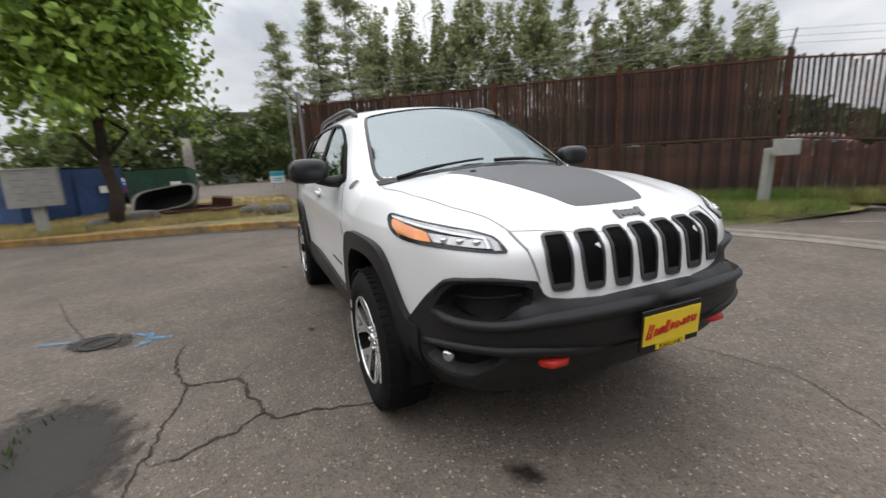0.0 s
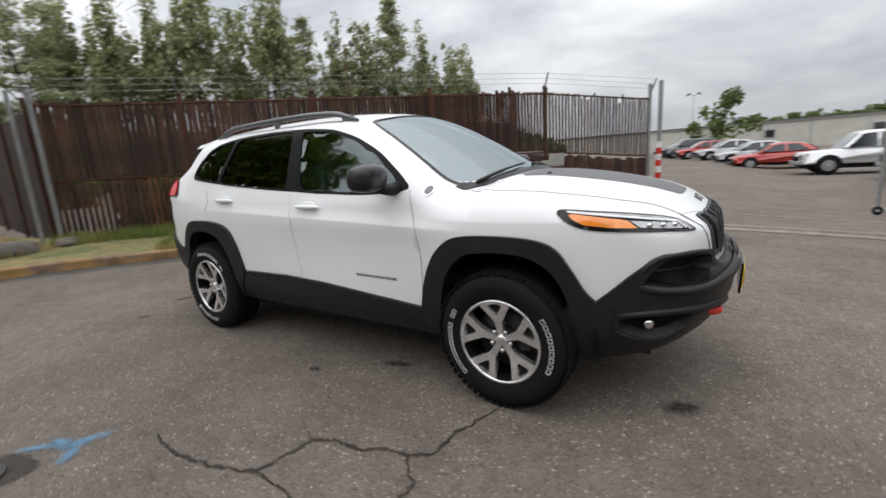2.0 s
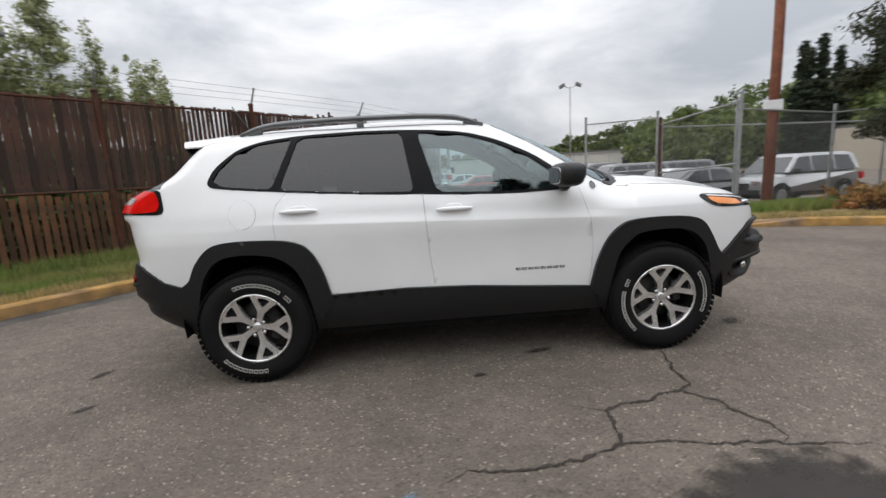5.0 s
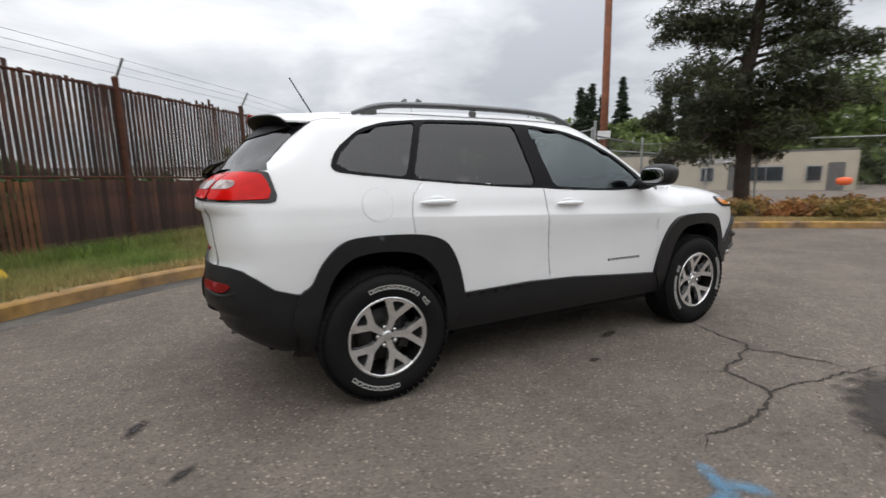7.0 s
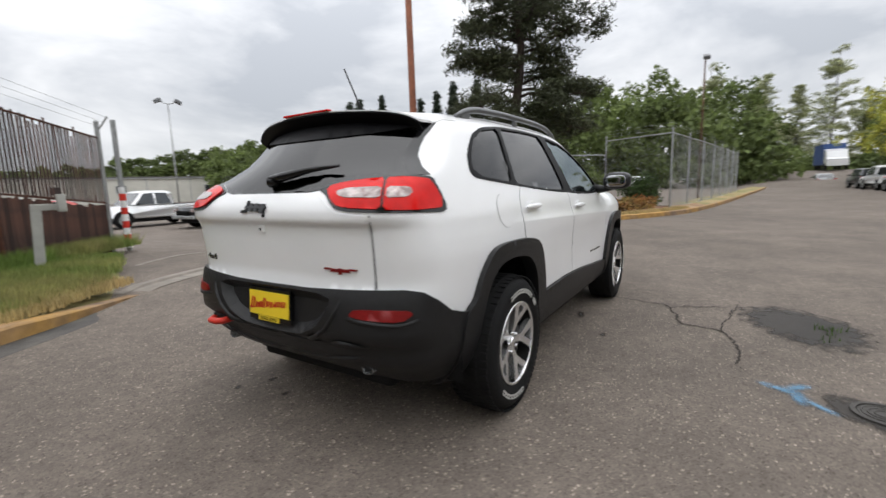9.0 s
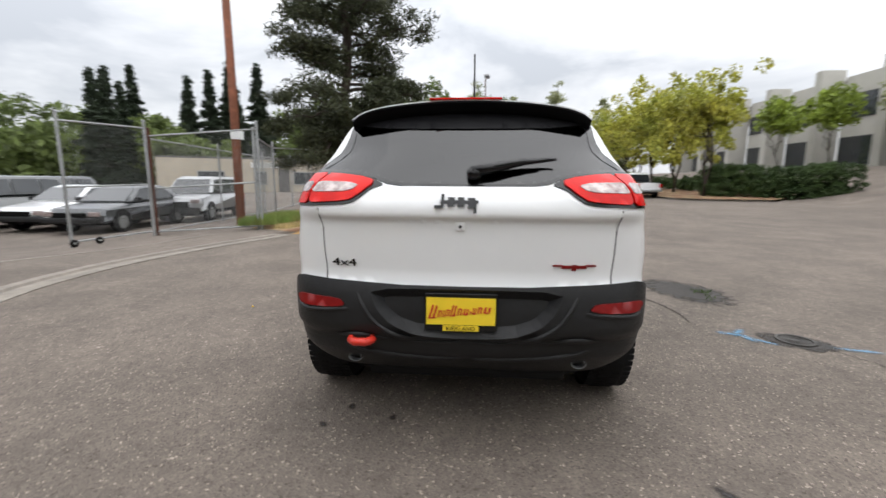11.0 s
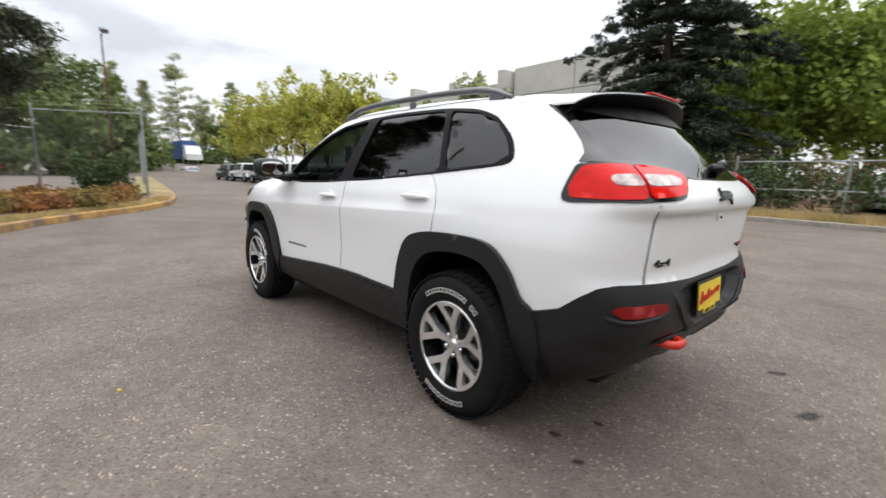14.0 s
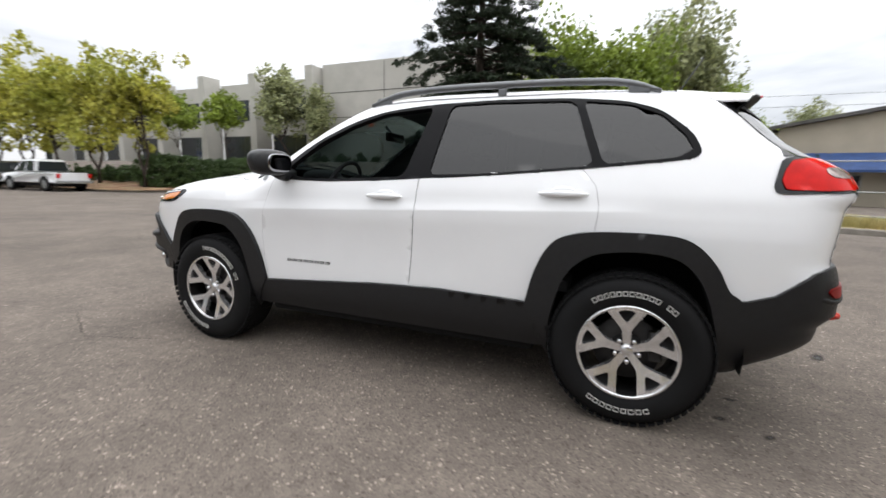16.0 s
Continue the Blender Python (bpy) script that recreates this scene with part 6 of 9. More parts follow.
    gate = deg([(0, 1.228), (17, 1.228), (20.5, 1.212), (23.3, 1.168), (25.3, 1.144), (28, 1.137), (32.2, 1.134), (32.4, 1.05), (32.6, 0.95), (32.6, 0.806), (0, 0.793)])
    gate = gate + [(-a, z) for a, z in gate[1:-1][::-1]]
    tg = patch("tailgate", gate, TAIL, M["paint"], car, 0.004, 0.008, (), 0.035, "white tailgate", rows=crease_rows(-0.57, 0.57, lambda x: 1.098 + 0.0 * x))
    for k in (False, True):
        ribbon("tailgate_gap", flip(deg([(32.5, 1.135), (32.7, 1.05), (32.9, 0.95), (32.9, 0.82)]), k), TAIL, 0.0045, M["seam"], tg, 0.0025, 0.004)
    bar_badge("tailgate_badge", [(radians(a + 1.4), 1.168 + dz, w, h) for a, dz, w, h in ((4.0, 0.0, 0.012, 0.052), (4.9, -0.022, 0.03, 0.010), (2.0, -0.004, 0.026, 0.034), (-0.2, -0.004, 0.026, 0.034), (-2.6, -0.008, 0.030, 0.038), (-3.4, -0.022, 0.010, 0.044), (0.2, -0.004, 0.15, 0.010))], TAIL, tg, 0.014, "gloss_black")
    (p,), (n,) = body_hit(*TAIL(np.array([(radians(28.4), 0.898)])))
    nv = Vector(n)
    ax = Vector((0, 0, 1)).cross(nv).normalized()
    m = Matrix((ax, nv.cross(ax), nv)).transposed().to_4x4()
    m.translation = Vector(p) + 0.006 * nv
    lettering("drive_badge", "4x4", 0.062, m @ Matrix.Diagonal((1.25, 0.75, 1, 1)), M["gloss_black"], tg, 0.003)
    bar_badge("wing_emblem", [(radians(-24.6 + a), 0.898 + z, 0.016 if abs(a) < 0.3 else 0.038, h) for a, z, h in ((0, -0.004, 0.026), (1.5, -0.001, 0.013), (-1.5, -0.001, 0.013), (3.4, 0.005, 0.007), (-3.4, 0.005, 0.007))], TAIL, tg, 0.010, "reflector_red")
    (p,), (n,) = body_hit(*TAIL(np.array([(radians(1.4), 1.066)])))
    bm = bmesh.new()
    add_box(bm, Vector(p) + 0.006 * Vector(n), (0.02, 0.042, 0.034), bevel=0.006)
    rc = part("reversing_camera", bm, M["paint"], tg, "small white camera housing")
    ellipsoid("camera_lens", Vector(p) + 0.016 * Vector(n), (0.007, 0.007, 0.007), 2, M["gloss_black"], rc)
    # spoiler over the rear window
    def lid(u, v):
        y = (2 * v - 1) * (0.628 - 0.03 * u)
        far = -1.925 + 0.10 * (y / 0.5) ** 2
        x = -1.49 + u * (far + 1.49)
        z = 1.664 + (x + 1.49) * 0.080 - 0.040 * (y / 0.55) ** 2 - 0.050 * (y / 0.62) ** 10
        if x > -1.72:
            z = max(z, body_hit([(x, y, 2.3)], [(x, y, 0.8)])[0][0][2] + 0.004)
        return x, y, z
    sp = sheet("spoiler", lid, 14, 36, M["paint"], car, "white roof spoiler with a black underside", 0.010)

    def under(u, v):
        x, y, z = lid(1.0, v)
        return x - 0.003 + 0.20 * u, y, z - 0.006 - 0.060 * math.sin(min(1.0, u * 2.2) * math.pi / 2) + 0.02 * u
    sheet("spoiler_underside", under, 10, 30, M["satin_black"], sp, "black underside", 0.008)
    bm = bmesh.new()
    add_box(bm, (-1.916, 0.015, 1.632), (0.03, 0.34, 0.010), bevel=0.004)
    part("high_brake_lamp", bm, M["red_lens"], sp, "red high-level brake lamp")
    for sy in (1, -1):
        ribbon("spoiler_gap", [(-1.485, 0.0), (-1.485, sy * 0.40), (-1.49, sy * 0.54), (-1.52, sy * 0.60)], from_above, 0.005, M["seam"], sp, 0.003, 0.004)
    bm = bmesh.new()
    q = [(-0.02, 1.275), (-0.12, 1.290), (-0.25, 1.312), (-0.42, 1.322)]
    p, n = body_hit(*TAIL(np.array([(math.atan2(y, 0.98), z) for y, z in q])))
    add_tube(bm, p + 0.030 * n, [0.022, 0.022, 0.015, 0.006], 10)
    wp = part("rear_wiper", bm, M["gloss_black"], car, "black rear wiper", True)
    ellipsoid("wiper_pivot", Vector(p[0]) + 0.015 * Vector(n[0]) + Vector((0, -0.01, 0)), (0.035, 0.032, 0.028), 2.3, M["gloss_black"], wp)
    # rear bumper
    ht = [(0, 0.800), (15, 0.802), (24, 0.811), (34, 0.819), (39, 0.820), (42.5, 0.805), (45.5, 0.765), (49, 0.70), (53.5, 0.668), (57.5, 0.660)]
    hb = [(58, 0.50), (56, 0.38), (46, 0.335), (20, 0.33)]
    rear = deg(ht + hb + [(0, 0.33)] + [(-a, z) for a, z in hb[::-1]] + [(-a, z) for a, z in ht[1:][::-1]])
    bay = soften(deg([(22.4, 0.786), (0, 0.790), (-22.4, 0.786), (-20.6, 0.703), (-17.2, 0.632), (-11.4, 0.594), (0, 0.588), (11.4, 0.594), (17.2, 0.632), (20.6, 0.703)]), 1)
    rb = patch("rear_bumper", rear, TAIL, M["clad"], car, 0.018, 0.05, [bay], 0.03, "black plastic rear bumper")
    bay_in = inset(bay, 0.034)
    recess_wall("bay_wall", bay, bay_in, TAIL, 0.018, -0.028, M["clad"], rb)
    patch("plate_bay", inset(bay_in, -0.004), TAIL, M["clad"], rb, -0.028, 0.004, (), 0.04)
    for k in (False, True):
        bead("reflector_lip", flip(deg([(41.8, 0.700), (37.5, 0.680), (29.5, 0.692), (25.8, 0.700)]), k), TAIL, 0.022, 0.014, M["clad"], rb, 0.016)
        patch("reflector_strip", flip(soften(deg([(27.2, 0.714), (28.6, 0.741), (38.8, 0.742), (40.2, 0.726), (38.0, 0.694), (29.2, 0.703)]), 1), k), TAIL, M["reflector_red"], rb, 0.026, 0.012, (), 0.025, "dark red bumper reflector")
        bead("bumper_crease", flip(deg([(25.4, 0.778), (23.0, 0.70), (19.6, 0.625), (13, 0.578), (0, 0.571)]), k), TAIL, 0.017, 0.013, M["clad"], rb, 0.016)
        bead("bumper_shelf", flip(deg([(32, 0.574), (24, 0.592), (15, 0.552), (0, 0.545)]), k), TAIL, 0.013, 0.012, M["clad"], rb, 0.016)
        bead("bumper_valance", flip(deg([(30.5, 0.520), (25.5, 0.498), (11.5, 0.466), (0, 0.464)]), k), TAIL, 0.014, 0.012, M["clad"], rb, 0.016)
        s = -1 if k else 1
        bm = bmesh.new()
        add_lathe(bm, [(0.022, 0.0), (0.026, -0.003), (0.028, 0.0), (0.026, 0.16), (0.022, 0.16)], 20, "x", True)
        bmesh.ops.transform(bm, matrix=Matrix.Translation((-2.13, s * 0.515, 0.432)) @ Matrix.Diagonal((1, 1.25, 0.8, 1)), verts=bm.verts)
        part("exhaust_tip", bm, M["grey_trim"], car, "grey steel exhaust tip", True)
    bm = bmesh.new()
    add_tube(bm, [(-2.14, 0.500, 0.560), (-2.245, 0.500, 0.560), (-2.268, 0.480, 0.560), (-2.268, 0.43, 0.560), (-2.245, 0.41, 0.560), (-2.13, 0.41, 0.560)], 0.018, 10)
    part("tow_hook", bm, M["red_hook"], car, "red enamel tow hook", True)
    build_plate(car, Matrix.Translation((-2.222, 0.018, 0.693)) @ Matrix.Rotation(-math.pi / 2, 4, "Z") @ Matrix.Rotation(radians(-4), 4, "X"))
    build_plate(car, Matrix.Translation((2.398, 0.026, 0.615)) @ Matrix.Rotation(math.pi / 2, 4, "Z") @ Matrix.Rotation(radians(3), 4, "X"))
    # aerial
    bm = bmesh.new()
    add_tube(bm, [(-1.52, -0.02, 1.655), (-1.54, -0.02, 1.70), (-1.66, -0.02, 1.90)], [0.012, 0.005, 0.004], 8)
    part("aerial", bm, M["clad"], car, "thin black roof aerial", True)
    # wheels
    w = build_wheel()
    w.parent = car
    first = True
    for x, s, roll, slip in ((1.36, -1, -6, -101), (-1.36, -1, 20, 14), (1.36, 1, 8, 30), (-1.36, 1, -4, 0)):
        m = Matrix.Translation((x, s * 0.80, 0.377)) @ Matrix.Rotation(0 if s < 0 else math.pi, 4, "Z") @ Matrix.Rotation(radians(roll), 4, "Y")
        if first:
            w.matrix_basis = m
            first = False
            it = w
        else:
            it = copy_thing(w, m)
        for o in it.children:
            if o.name.startswith("tyre"):
                o.matrix_basis = Matrix.Rotation(radians(slip - roll), 4, "Y")
    # dark wells and floor
    for x in (1.36, -1.36):
        for s in (1, -1):
            bm = bmesh.new()
            add_lathe(bm, [(r, s * y) for r, y in ((0.05, 0.52), (0.470, 0.52), (0.478, 0.54), (0.478, 0.84))], 40)
            bmesh.ops.translate(bm, verts=bm.verts, vec=(x, 0, 0.395))
            bmesh.ops.delete(bm, geom=[v for v in bm.verts if v.co.z < 0.26], context="VERTS")
            part("wheel_housing", bm, M["rubber"], car, "", True)
    bm = bmesh.new()
    add_box(bm, (0, 0, 0.36), (3.9, 1.0, 0.20), bevel=0.03)
    add_box(bm, (0, 0, 0.33), (1.80, 1.60, 0.14), bevel=0.03)
    add_tube(bm, [(-1.36, -0.7, 0.36), (-1.36, 0.7, 0.36)], 0.07, 12)
    add_tube(bm, [(1.36, -0.7, 0.34), (1.36, 0.7, 0.34)], 0.06, 12)
    add_box(bm, (-1.80, 0.0, 0.37), (0.32, 1.15, 0.16), bevel=0.06)
    part("underbody", bm, M["rubber"], car)
    # cabin
    bm = bmesh.new()
    add_box(bm, (0, 0, 0.62), (2.1, 1.45, 0.06))
    part("cabin_floor", bm, M["seat"], car)
    bm = bmesh.new()
    add_box(bm, (1.0, 0, 1.06), (0.55, 1.36, 0.16), bevel=0.05)
    part("dashboard", bm, M["seat"], car, "black dashboard", True)
    ellipsoid("instrument_binnacle", (0.78, 0.37, 1.165), (0.10, 0.17, 0.055), 2.6, M["seat"], car)
    bm = bmesh.new()
    ring = [(0.0, 0.185 * math.cos(a), 0.185 * math.sin(a)) for a in np.linspace(0, math.tau, 33)]
    add_tube(bm, ring, 0.015, 10)
    for a in (90, 210, 330):
        add_tube(bm, [(0.03, 0, 0), (0.0, 0.18 * math.cos(radians(a + 60)), 0.18 * math.sin(radians(a + 60)))], 0.014, 8)
    add_ball(bm, (0.03, 0, 0), (0.04, 0.075, 0.06), 2.6)
    bmesh.ops.transform(bm, matrix=Matrix.Translation((0.60, 0.37, 1.10)) @ Matrix.Rotation(radians(-22), 4, "Y"), verts=bm.verts)
    part("steering_wheel", bm, M["seat"], car, "black steering wheel", True)
    for x, y in ((0.02, 0.37), (0.02, -0.37), (-0.85, 0.37), (-0.85, -0.37)):
        bm = bmesh.new()
        add_box(bm, (x + 0.10, y, 0.80), (0.52, 0.52, 0.18), bevel=0.05)
        seat = part("car_seat", bm, M["seat"], car, "dark upholstered seat", True)
        bm = bmesh.new()
        add_box(bm, (x - 0.20, y, 1.06), (0.15, 0.50, 0.60), bevel=0.05, tilt=(0, -14, 0))
        part("backrest", bm, M["seat"], seat, "", True)
        bm = bmesh.new()
        add_box(bm, (x - 0.30, y, 1.43), (0.09, 0.26, 0.17), bevel=0.035, tilt=(0, -10, 0))
        part("headrest", bm, M["seat"], seat, "", True)
    bm = bmesh.new()
    add_box(bm, (0.38, 0.0, 1.475), (0.035, 0.25, 0.07), bevel=0.015)
    add_tube(bm, [(0.40, 0, 1.49), (0.46, 0, 1.56)], 0.012, 8)
    part("rear_view_mirror", bm, M["gloss_black"], car, "", True)
    return car


build_car()


# ---- foliage ----
def leaf_cloud(centres, radii, per, size, rng, flat=0.0, slim=0.55):
    """Many small leaves round centres: vertices and quads. flat: how far they lie level."""
    c = np.repeat(np.asarray(centres, float), per, 0)
    r = np.repeat(np.asarray(radii, float), per, 0)
    n = len(c)
    d = rng.normal(size=(n, 3))
    d /= np.linalg.norm(d, axis=1)[:, None]
    p = c + d * (r * rng.random(n)[:, None] ** 0.45)
    nrm = rng.normal(size=(n, 3)) + d * 0.6
    nrm[:, 2] += flat * 3
    nrm /= np.linalg.norm(nrm, axis=1)[:, None]
    t = np.cross(nrm, rng.normal(size=(n, 3)))
    t /= np.linalg.norm(t, axis=1)[:, None]
    b = np.cross(nrm, t)
    s = size * (0.6 + 0.8 * rng.random(n))[:, None]
    v = np.stack([p - t * s, p - b * s * slim + nrm * s * 0.12, p + t * s, p + b * s * slim + nrm * s * 0.12], 1).reshape(-1, 3)
    return v, np.arange(4 * n).reshape(-1, 4)


def limb_mesh(paths):
    bm = bmesh.new()
    for pts, r0, r1, sides in paths:
        add_tube(bm, pts, [r0 + (r1 - r0) * i / (len(pts) - 1) for i in range(len(pts))], sides)
    return bm


def bent(a, b, rng, wob=0.12, n=6, sag=0.0):
    a, b = np.array(a, float), np.array(b, float)
    k = np.linalg.norm(b - a) * wob
    out = [a + (b - a) * i / n + (rng.normal(size=3) * k * 0.4 if 0 < i < n else 0) + np.array((0, 0, -sag * 4 * (i / n) * (1 - i / n))) for i in range(n + 1)]
    return out


def broadleaf(name, h, crown, base, leaf, clumps, per, size, seed, label, trunk=0.16, spread=1.0, stems=1, point=0.0, clump=0.17, ragged=0.5, sift=0.42):
    """A tree with limbs that reach into a crown of leaf clumps. crown: half widths x, y, z."""
    rng = np.random.default_rng(seed)
    t = thing(name, pose(0, 0, 0), label, "tree")
    mid = np.array((0, 0, base + crown[2]))
    cs = []
    while len(cs) < clumps:
        d = rng.normal(size=3)
        d /= np.linalg.norm(d)
        r = rng.random() ** sift
        p = d * r
        if p[2] < -0.75:
            continue
        lump = 0.72 + ragged * noise.noise(Vector(d * 1.9) + Vector((seed, 0, 0)))
        narrow = 1 - point * max(0.0, p[2] + 0.3)
        cs.append(mid + p * np.array(crown) * lump * spread * np.array((narrow, narrow, 1)))
    cs = np.array(cs)
    paths = []
    for s in range(stems):
        lean = rng.normal(size=2) * (0.25 if stems > 1 else 0.06)
        top = np.array((lean[0] * 2, lean[1] * 2, base + crown[2] * 1.1))
        line = bent((lean[0] * 0.3, lean[1] * 0.3, -0.1), top, rng, 0.05)
        paths.append((line, trunk, trunk * 0.3, 10))
        for _ in range(9 // stems + 4):
            a = line[rng.integers(2, 6)]
            b = cs[rng.integers(len(cs))]
            b = a + (b - a) * 0.9
            paths.append((bent(a, b, rng, 0.18), trunk * 0.38, trunk * 0.06, 6))
            for _ in range(2):
                c = b + rng.normal(size=3) * np.array(crown) * 0.22
                paths.append((bent(a + (b - a) * 0.6, c, rng, 0.2, 4), trunk * 0.14, trunk * 0.03, 4))
    part("trunk", limb_mesh(paths), M["bark"], t, "", True)
    v, f = leaf_cloud(cs, np.outer(0.5 + rng.random(clumps), np.array(crown) * clump + 0.1), per, size, rng)
    fast_mesh("crown", v, f, M[leaf], t)
    return t


def conifer(name, h, radius, base, leaf, whorls, seed, label, size=0.16, trunk=0.2, droop=0.25, open_=0.0, per=10, power=1.0, lush=1.0):
    """Whorls of boughs with needle sprays, narrowing to the top."""
    rng = np.random.default_rng(seed)
    t = thing(name, pose(0, 0, 0), label, "tree")
    paths = [(bent((0, 0, -0.1), (0.1, 0.1, h), rng, 0.015, 10), trunk, 0.02, 10)]
    cs = []
    for i in range(whorls):
        z0 = base + (h - base) * (i + rng.random() * 0.6) / whorls
        k = min(1.0, max(0.0, (z0 - base) / (h - base)))
        reach = radius * (1 - k) ** power * (0.75 + 0.5 * rng.random()) + 0.2
        for _ in range(int(6 + 3 * rng.random())):
            if rng.random() < open_:
                continue
            a = rng.random() * math.tau
            ln = reach * (0.6 + 0.55 * rng.random())
            z = z0 + (h - base) / whorls * rng.normal() * 0.5
            tip = np.array((math.cos(a) * ln, math.sin(a) * ln, z - droop * ln + 0.15 * rng.normal()))
            line = bent((0, 0, z), tip, rng, 0.06, 5, -0.06 * ln)
            paths.append((line, trunk * 0.22 * (1 - 0.7 * k), 0.006, 4))
            m = max(3, int(ln / (0.28 * lush)))
            for j in range(m):
                u = 0.22 + 0.80 * (j + rng.random()) / m
                p = line[0] + (tip - line[0]) * u
                p[2] += 0.24 * ln * u * (1 - u)
                side = np.array((-math.sin(a), math.cos(a), 0)) * rng.normal() * ln * 0.18 * (1.15 - 0.5 * u)
                cs.append(p + side)
    part("trunk", limb_mesh(paths), M["bark"], t, "", True)
    cs = np.array(cs)
    rad = np.tile(np.array((0.32, 0.32, 0.13)), (len(cs), 1)) * (0.7 + 0.6 * rng.random(len(cs)))[:, None] * (size / 0.16) ** 0.35 * lush
    v, f = leaf_cloud(cs, rad, per, size, rng, 0.25, 0.2)
    fast_mesh("crown", v, f, M[leaf], t)
    return t


def old_pine(name, h, leaf, seed, label):
    """An old pine: a leaning trunk, uneven boughs and cushions of needles, dense below and open above."""
    rng = np.random.default_rng(seed)
    t = thing(name, pose(0, 0, 0), label, "tree")
    trunk = bent((0, 0, -0.1), (-0.25, 0.2, h), rng, 0.02, 12)
    paths = [(trunk, 0.24, 0.04, 12)]
    cs, rs = [], []
    for k in range(66):
        u = (k + rng.random()) / 66
        z = 1.9 + (h - 2.1) * u ** 1.15
        root = np.array([np.interp(z, [p[2] for p in trunk], [p[i] for p in trunk]) for i in range(3)])
        a = k * 2.4 + rng.normal() * 0.4
        ln = (2.75 if u < 0.42 else 2.75 - 1.35 * (u - 0.42) / 0.58) * (0.5 + 0.6 * rng.random())
        lift = rng.normal() * 0.12 + (-0.10 if u < 0.35 else 0.08)
        tip = root + np.array((math.cos(a) * ln, math.sin(a) * ln, ln * lift))
        line = bent(root, tip, rng, 0.12, 6, -0.07 * ln)
        paths.append((line, 0.075 * (1 - 0.6 * u), 0.014, 6))
        for j in range(int(7 + 4 * rng.random())):
            w = 0.30 + 0.74 * rng.random() ** 0.8
            i = min(5, int(w * 6))
            p = np.array(line[i]) + (np.array(line[i + 1]) - np.array(line[i])) * (w * 6 - i if w < 1 else 1)
            side = np.array((-math.sin(a), math.cos(a), 0)) * rng.normal() * 0.17 * ln * (1.2 - 0.6 * w)
            c = p + side + np.array((0, 0, 0.10 + 0.16 * rng.normal()))
            paths.append((bent(p, c, rng, 0.2, 3), 0.016, 0.005, 4))
            for _ in range(2):
                cs.append(c + rng.normal(size=3) * np.array((0.22, 0.22, 0.10)))
                r = 0.24 + 0.26 * rng.random()
                rs.append((r * 1.25, r * 1.25, r * 0.66))
    part("trunk", limb_mesh(paths), M["bark"], t, "", True)
    v, f = leaf_cloud(cs, rs, 74, 0.10, rng, 0.1, 0.2)
    fast_mesh("crown", v, f, M[leaf], t)
    return t


def place(t, x, y, z=0.0, turn=0.0, scale=1.0):
    t.matrix_world = Matrix.Translation((x, y, z)) @ Matrix.Rotation(radians(turn), 4, "Z") @ Matrix.Scale(scale, 4)
    return t


def again(t, x, y, z=0.0, turn=0.0, scale=1.0, tall=1.0):
    c = copy_thing(t, pose(x, y, z, 0, 0, turn))
    c.scale = (scale, scale, scale * tall)
    return c


# near trees
maple = place(broadleaf("maple_tree", 9, (2.95, 3.15, 3.7), 1.2, "leaf_maple", 560, 72, 0.10, 3, "green maple tree on the dry verge", 0.16), -8.5, -4.35, 0.15)
pine = place(old_pine("pine_tree", 12.5, "needle_pine", 7, "dark open-crowned pine tree in the planting bed"), 12.4, 4.9, 0.15)
spruce = place(conifer("spruce_tree", 16.5, 4.5, 1.6, "needle", 44, 8, "large dark spruce beside the road", 0.13, 0.30, 0.22, 0.10, 46, 0.62), 6.0, -19.0, 0.3)
lime = place(broadleaf("lime_tree", 11, (3.9, 3.7, 5.0), 0.5, "leaf_lime", 330, 48, 0.16, 12, "bright green tree behind the spruce", 0.15, stems=2), 2.6, -24.5, 0.3)
again(lime, -0.8, -24.0, 0.3, 80, 0.9)
again(lime, -5.6, -29.0, 0.3, 160, 0.75)
again(lime, 5.6, -27.0, 0.3, 250, 0.85)
willow = place(broadleaf("ash_tree", 12, (3.6, 3.6, 5.0), 2.4, "leaf_poplar", 190, 44, 0.16, 17, "open-crowned grey-green tree behind the brambles", 0.15, stems=2), -3.6, -27.5, 0.3)
again(willow, -15.5, -46, 0.0, 40, 0.75)

# street trees
st = place(broadleaf("street_tree", 8, (3.5, 3.5, 3.5), 1.9, "leaf_yellow", 130, 46, 0.14, 21, "yellow-green street tree on the bank", 0.10, stems=2, clump=0.12, ragged=0.95, sift=0.5), 26.8, -14.9, 0.35)
tagged(st, group="street trees")
for x, y, turn, s in ((31.5, -15.0, 60, 1.0), (35.5, -14.8, 140, 1.08), (40, -15.0, 220, 1.05), (45, -15.2, 300, 1.1), (51, -15.6, 20, 1.15), (58, -16, 100, 1.1)):
    again(st, x, y, 0.4, turn, s)
young = place(broadleaf("young_tree", 5, (1.7, 1.7, 1.8), 1.7, "leaf_lime", 60, 40, 0.13, 25, "young lime-green tree in front of the offices", 0.05), 35.6, -29.0, 2.2)
young.scale = (1.5, 1.5, 1.5)
for x, y, turn, s in ((43.5, -30, 50, 1.6),):
    again(young, x, y, 2.2, turn, s)
birch = place(broadleaf("birch_tree", 9, (1.9, 1.9, 4.0), 1.5, "leaf_poplar", 100, 44, 0.14, 27, "slender birch against the office wall", 0.08), 31.4, -32.0, 2.3)
birch.scale = (1.5, 1.5, 1.15)
again(birch, 27.4, -32.4, 2.3, 70, 1.0, 0.9)

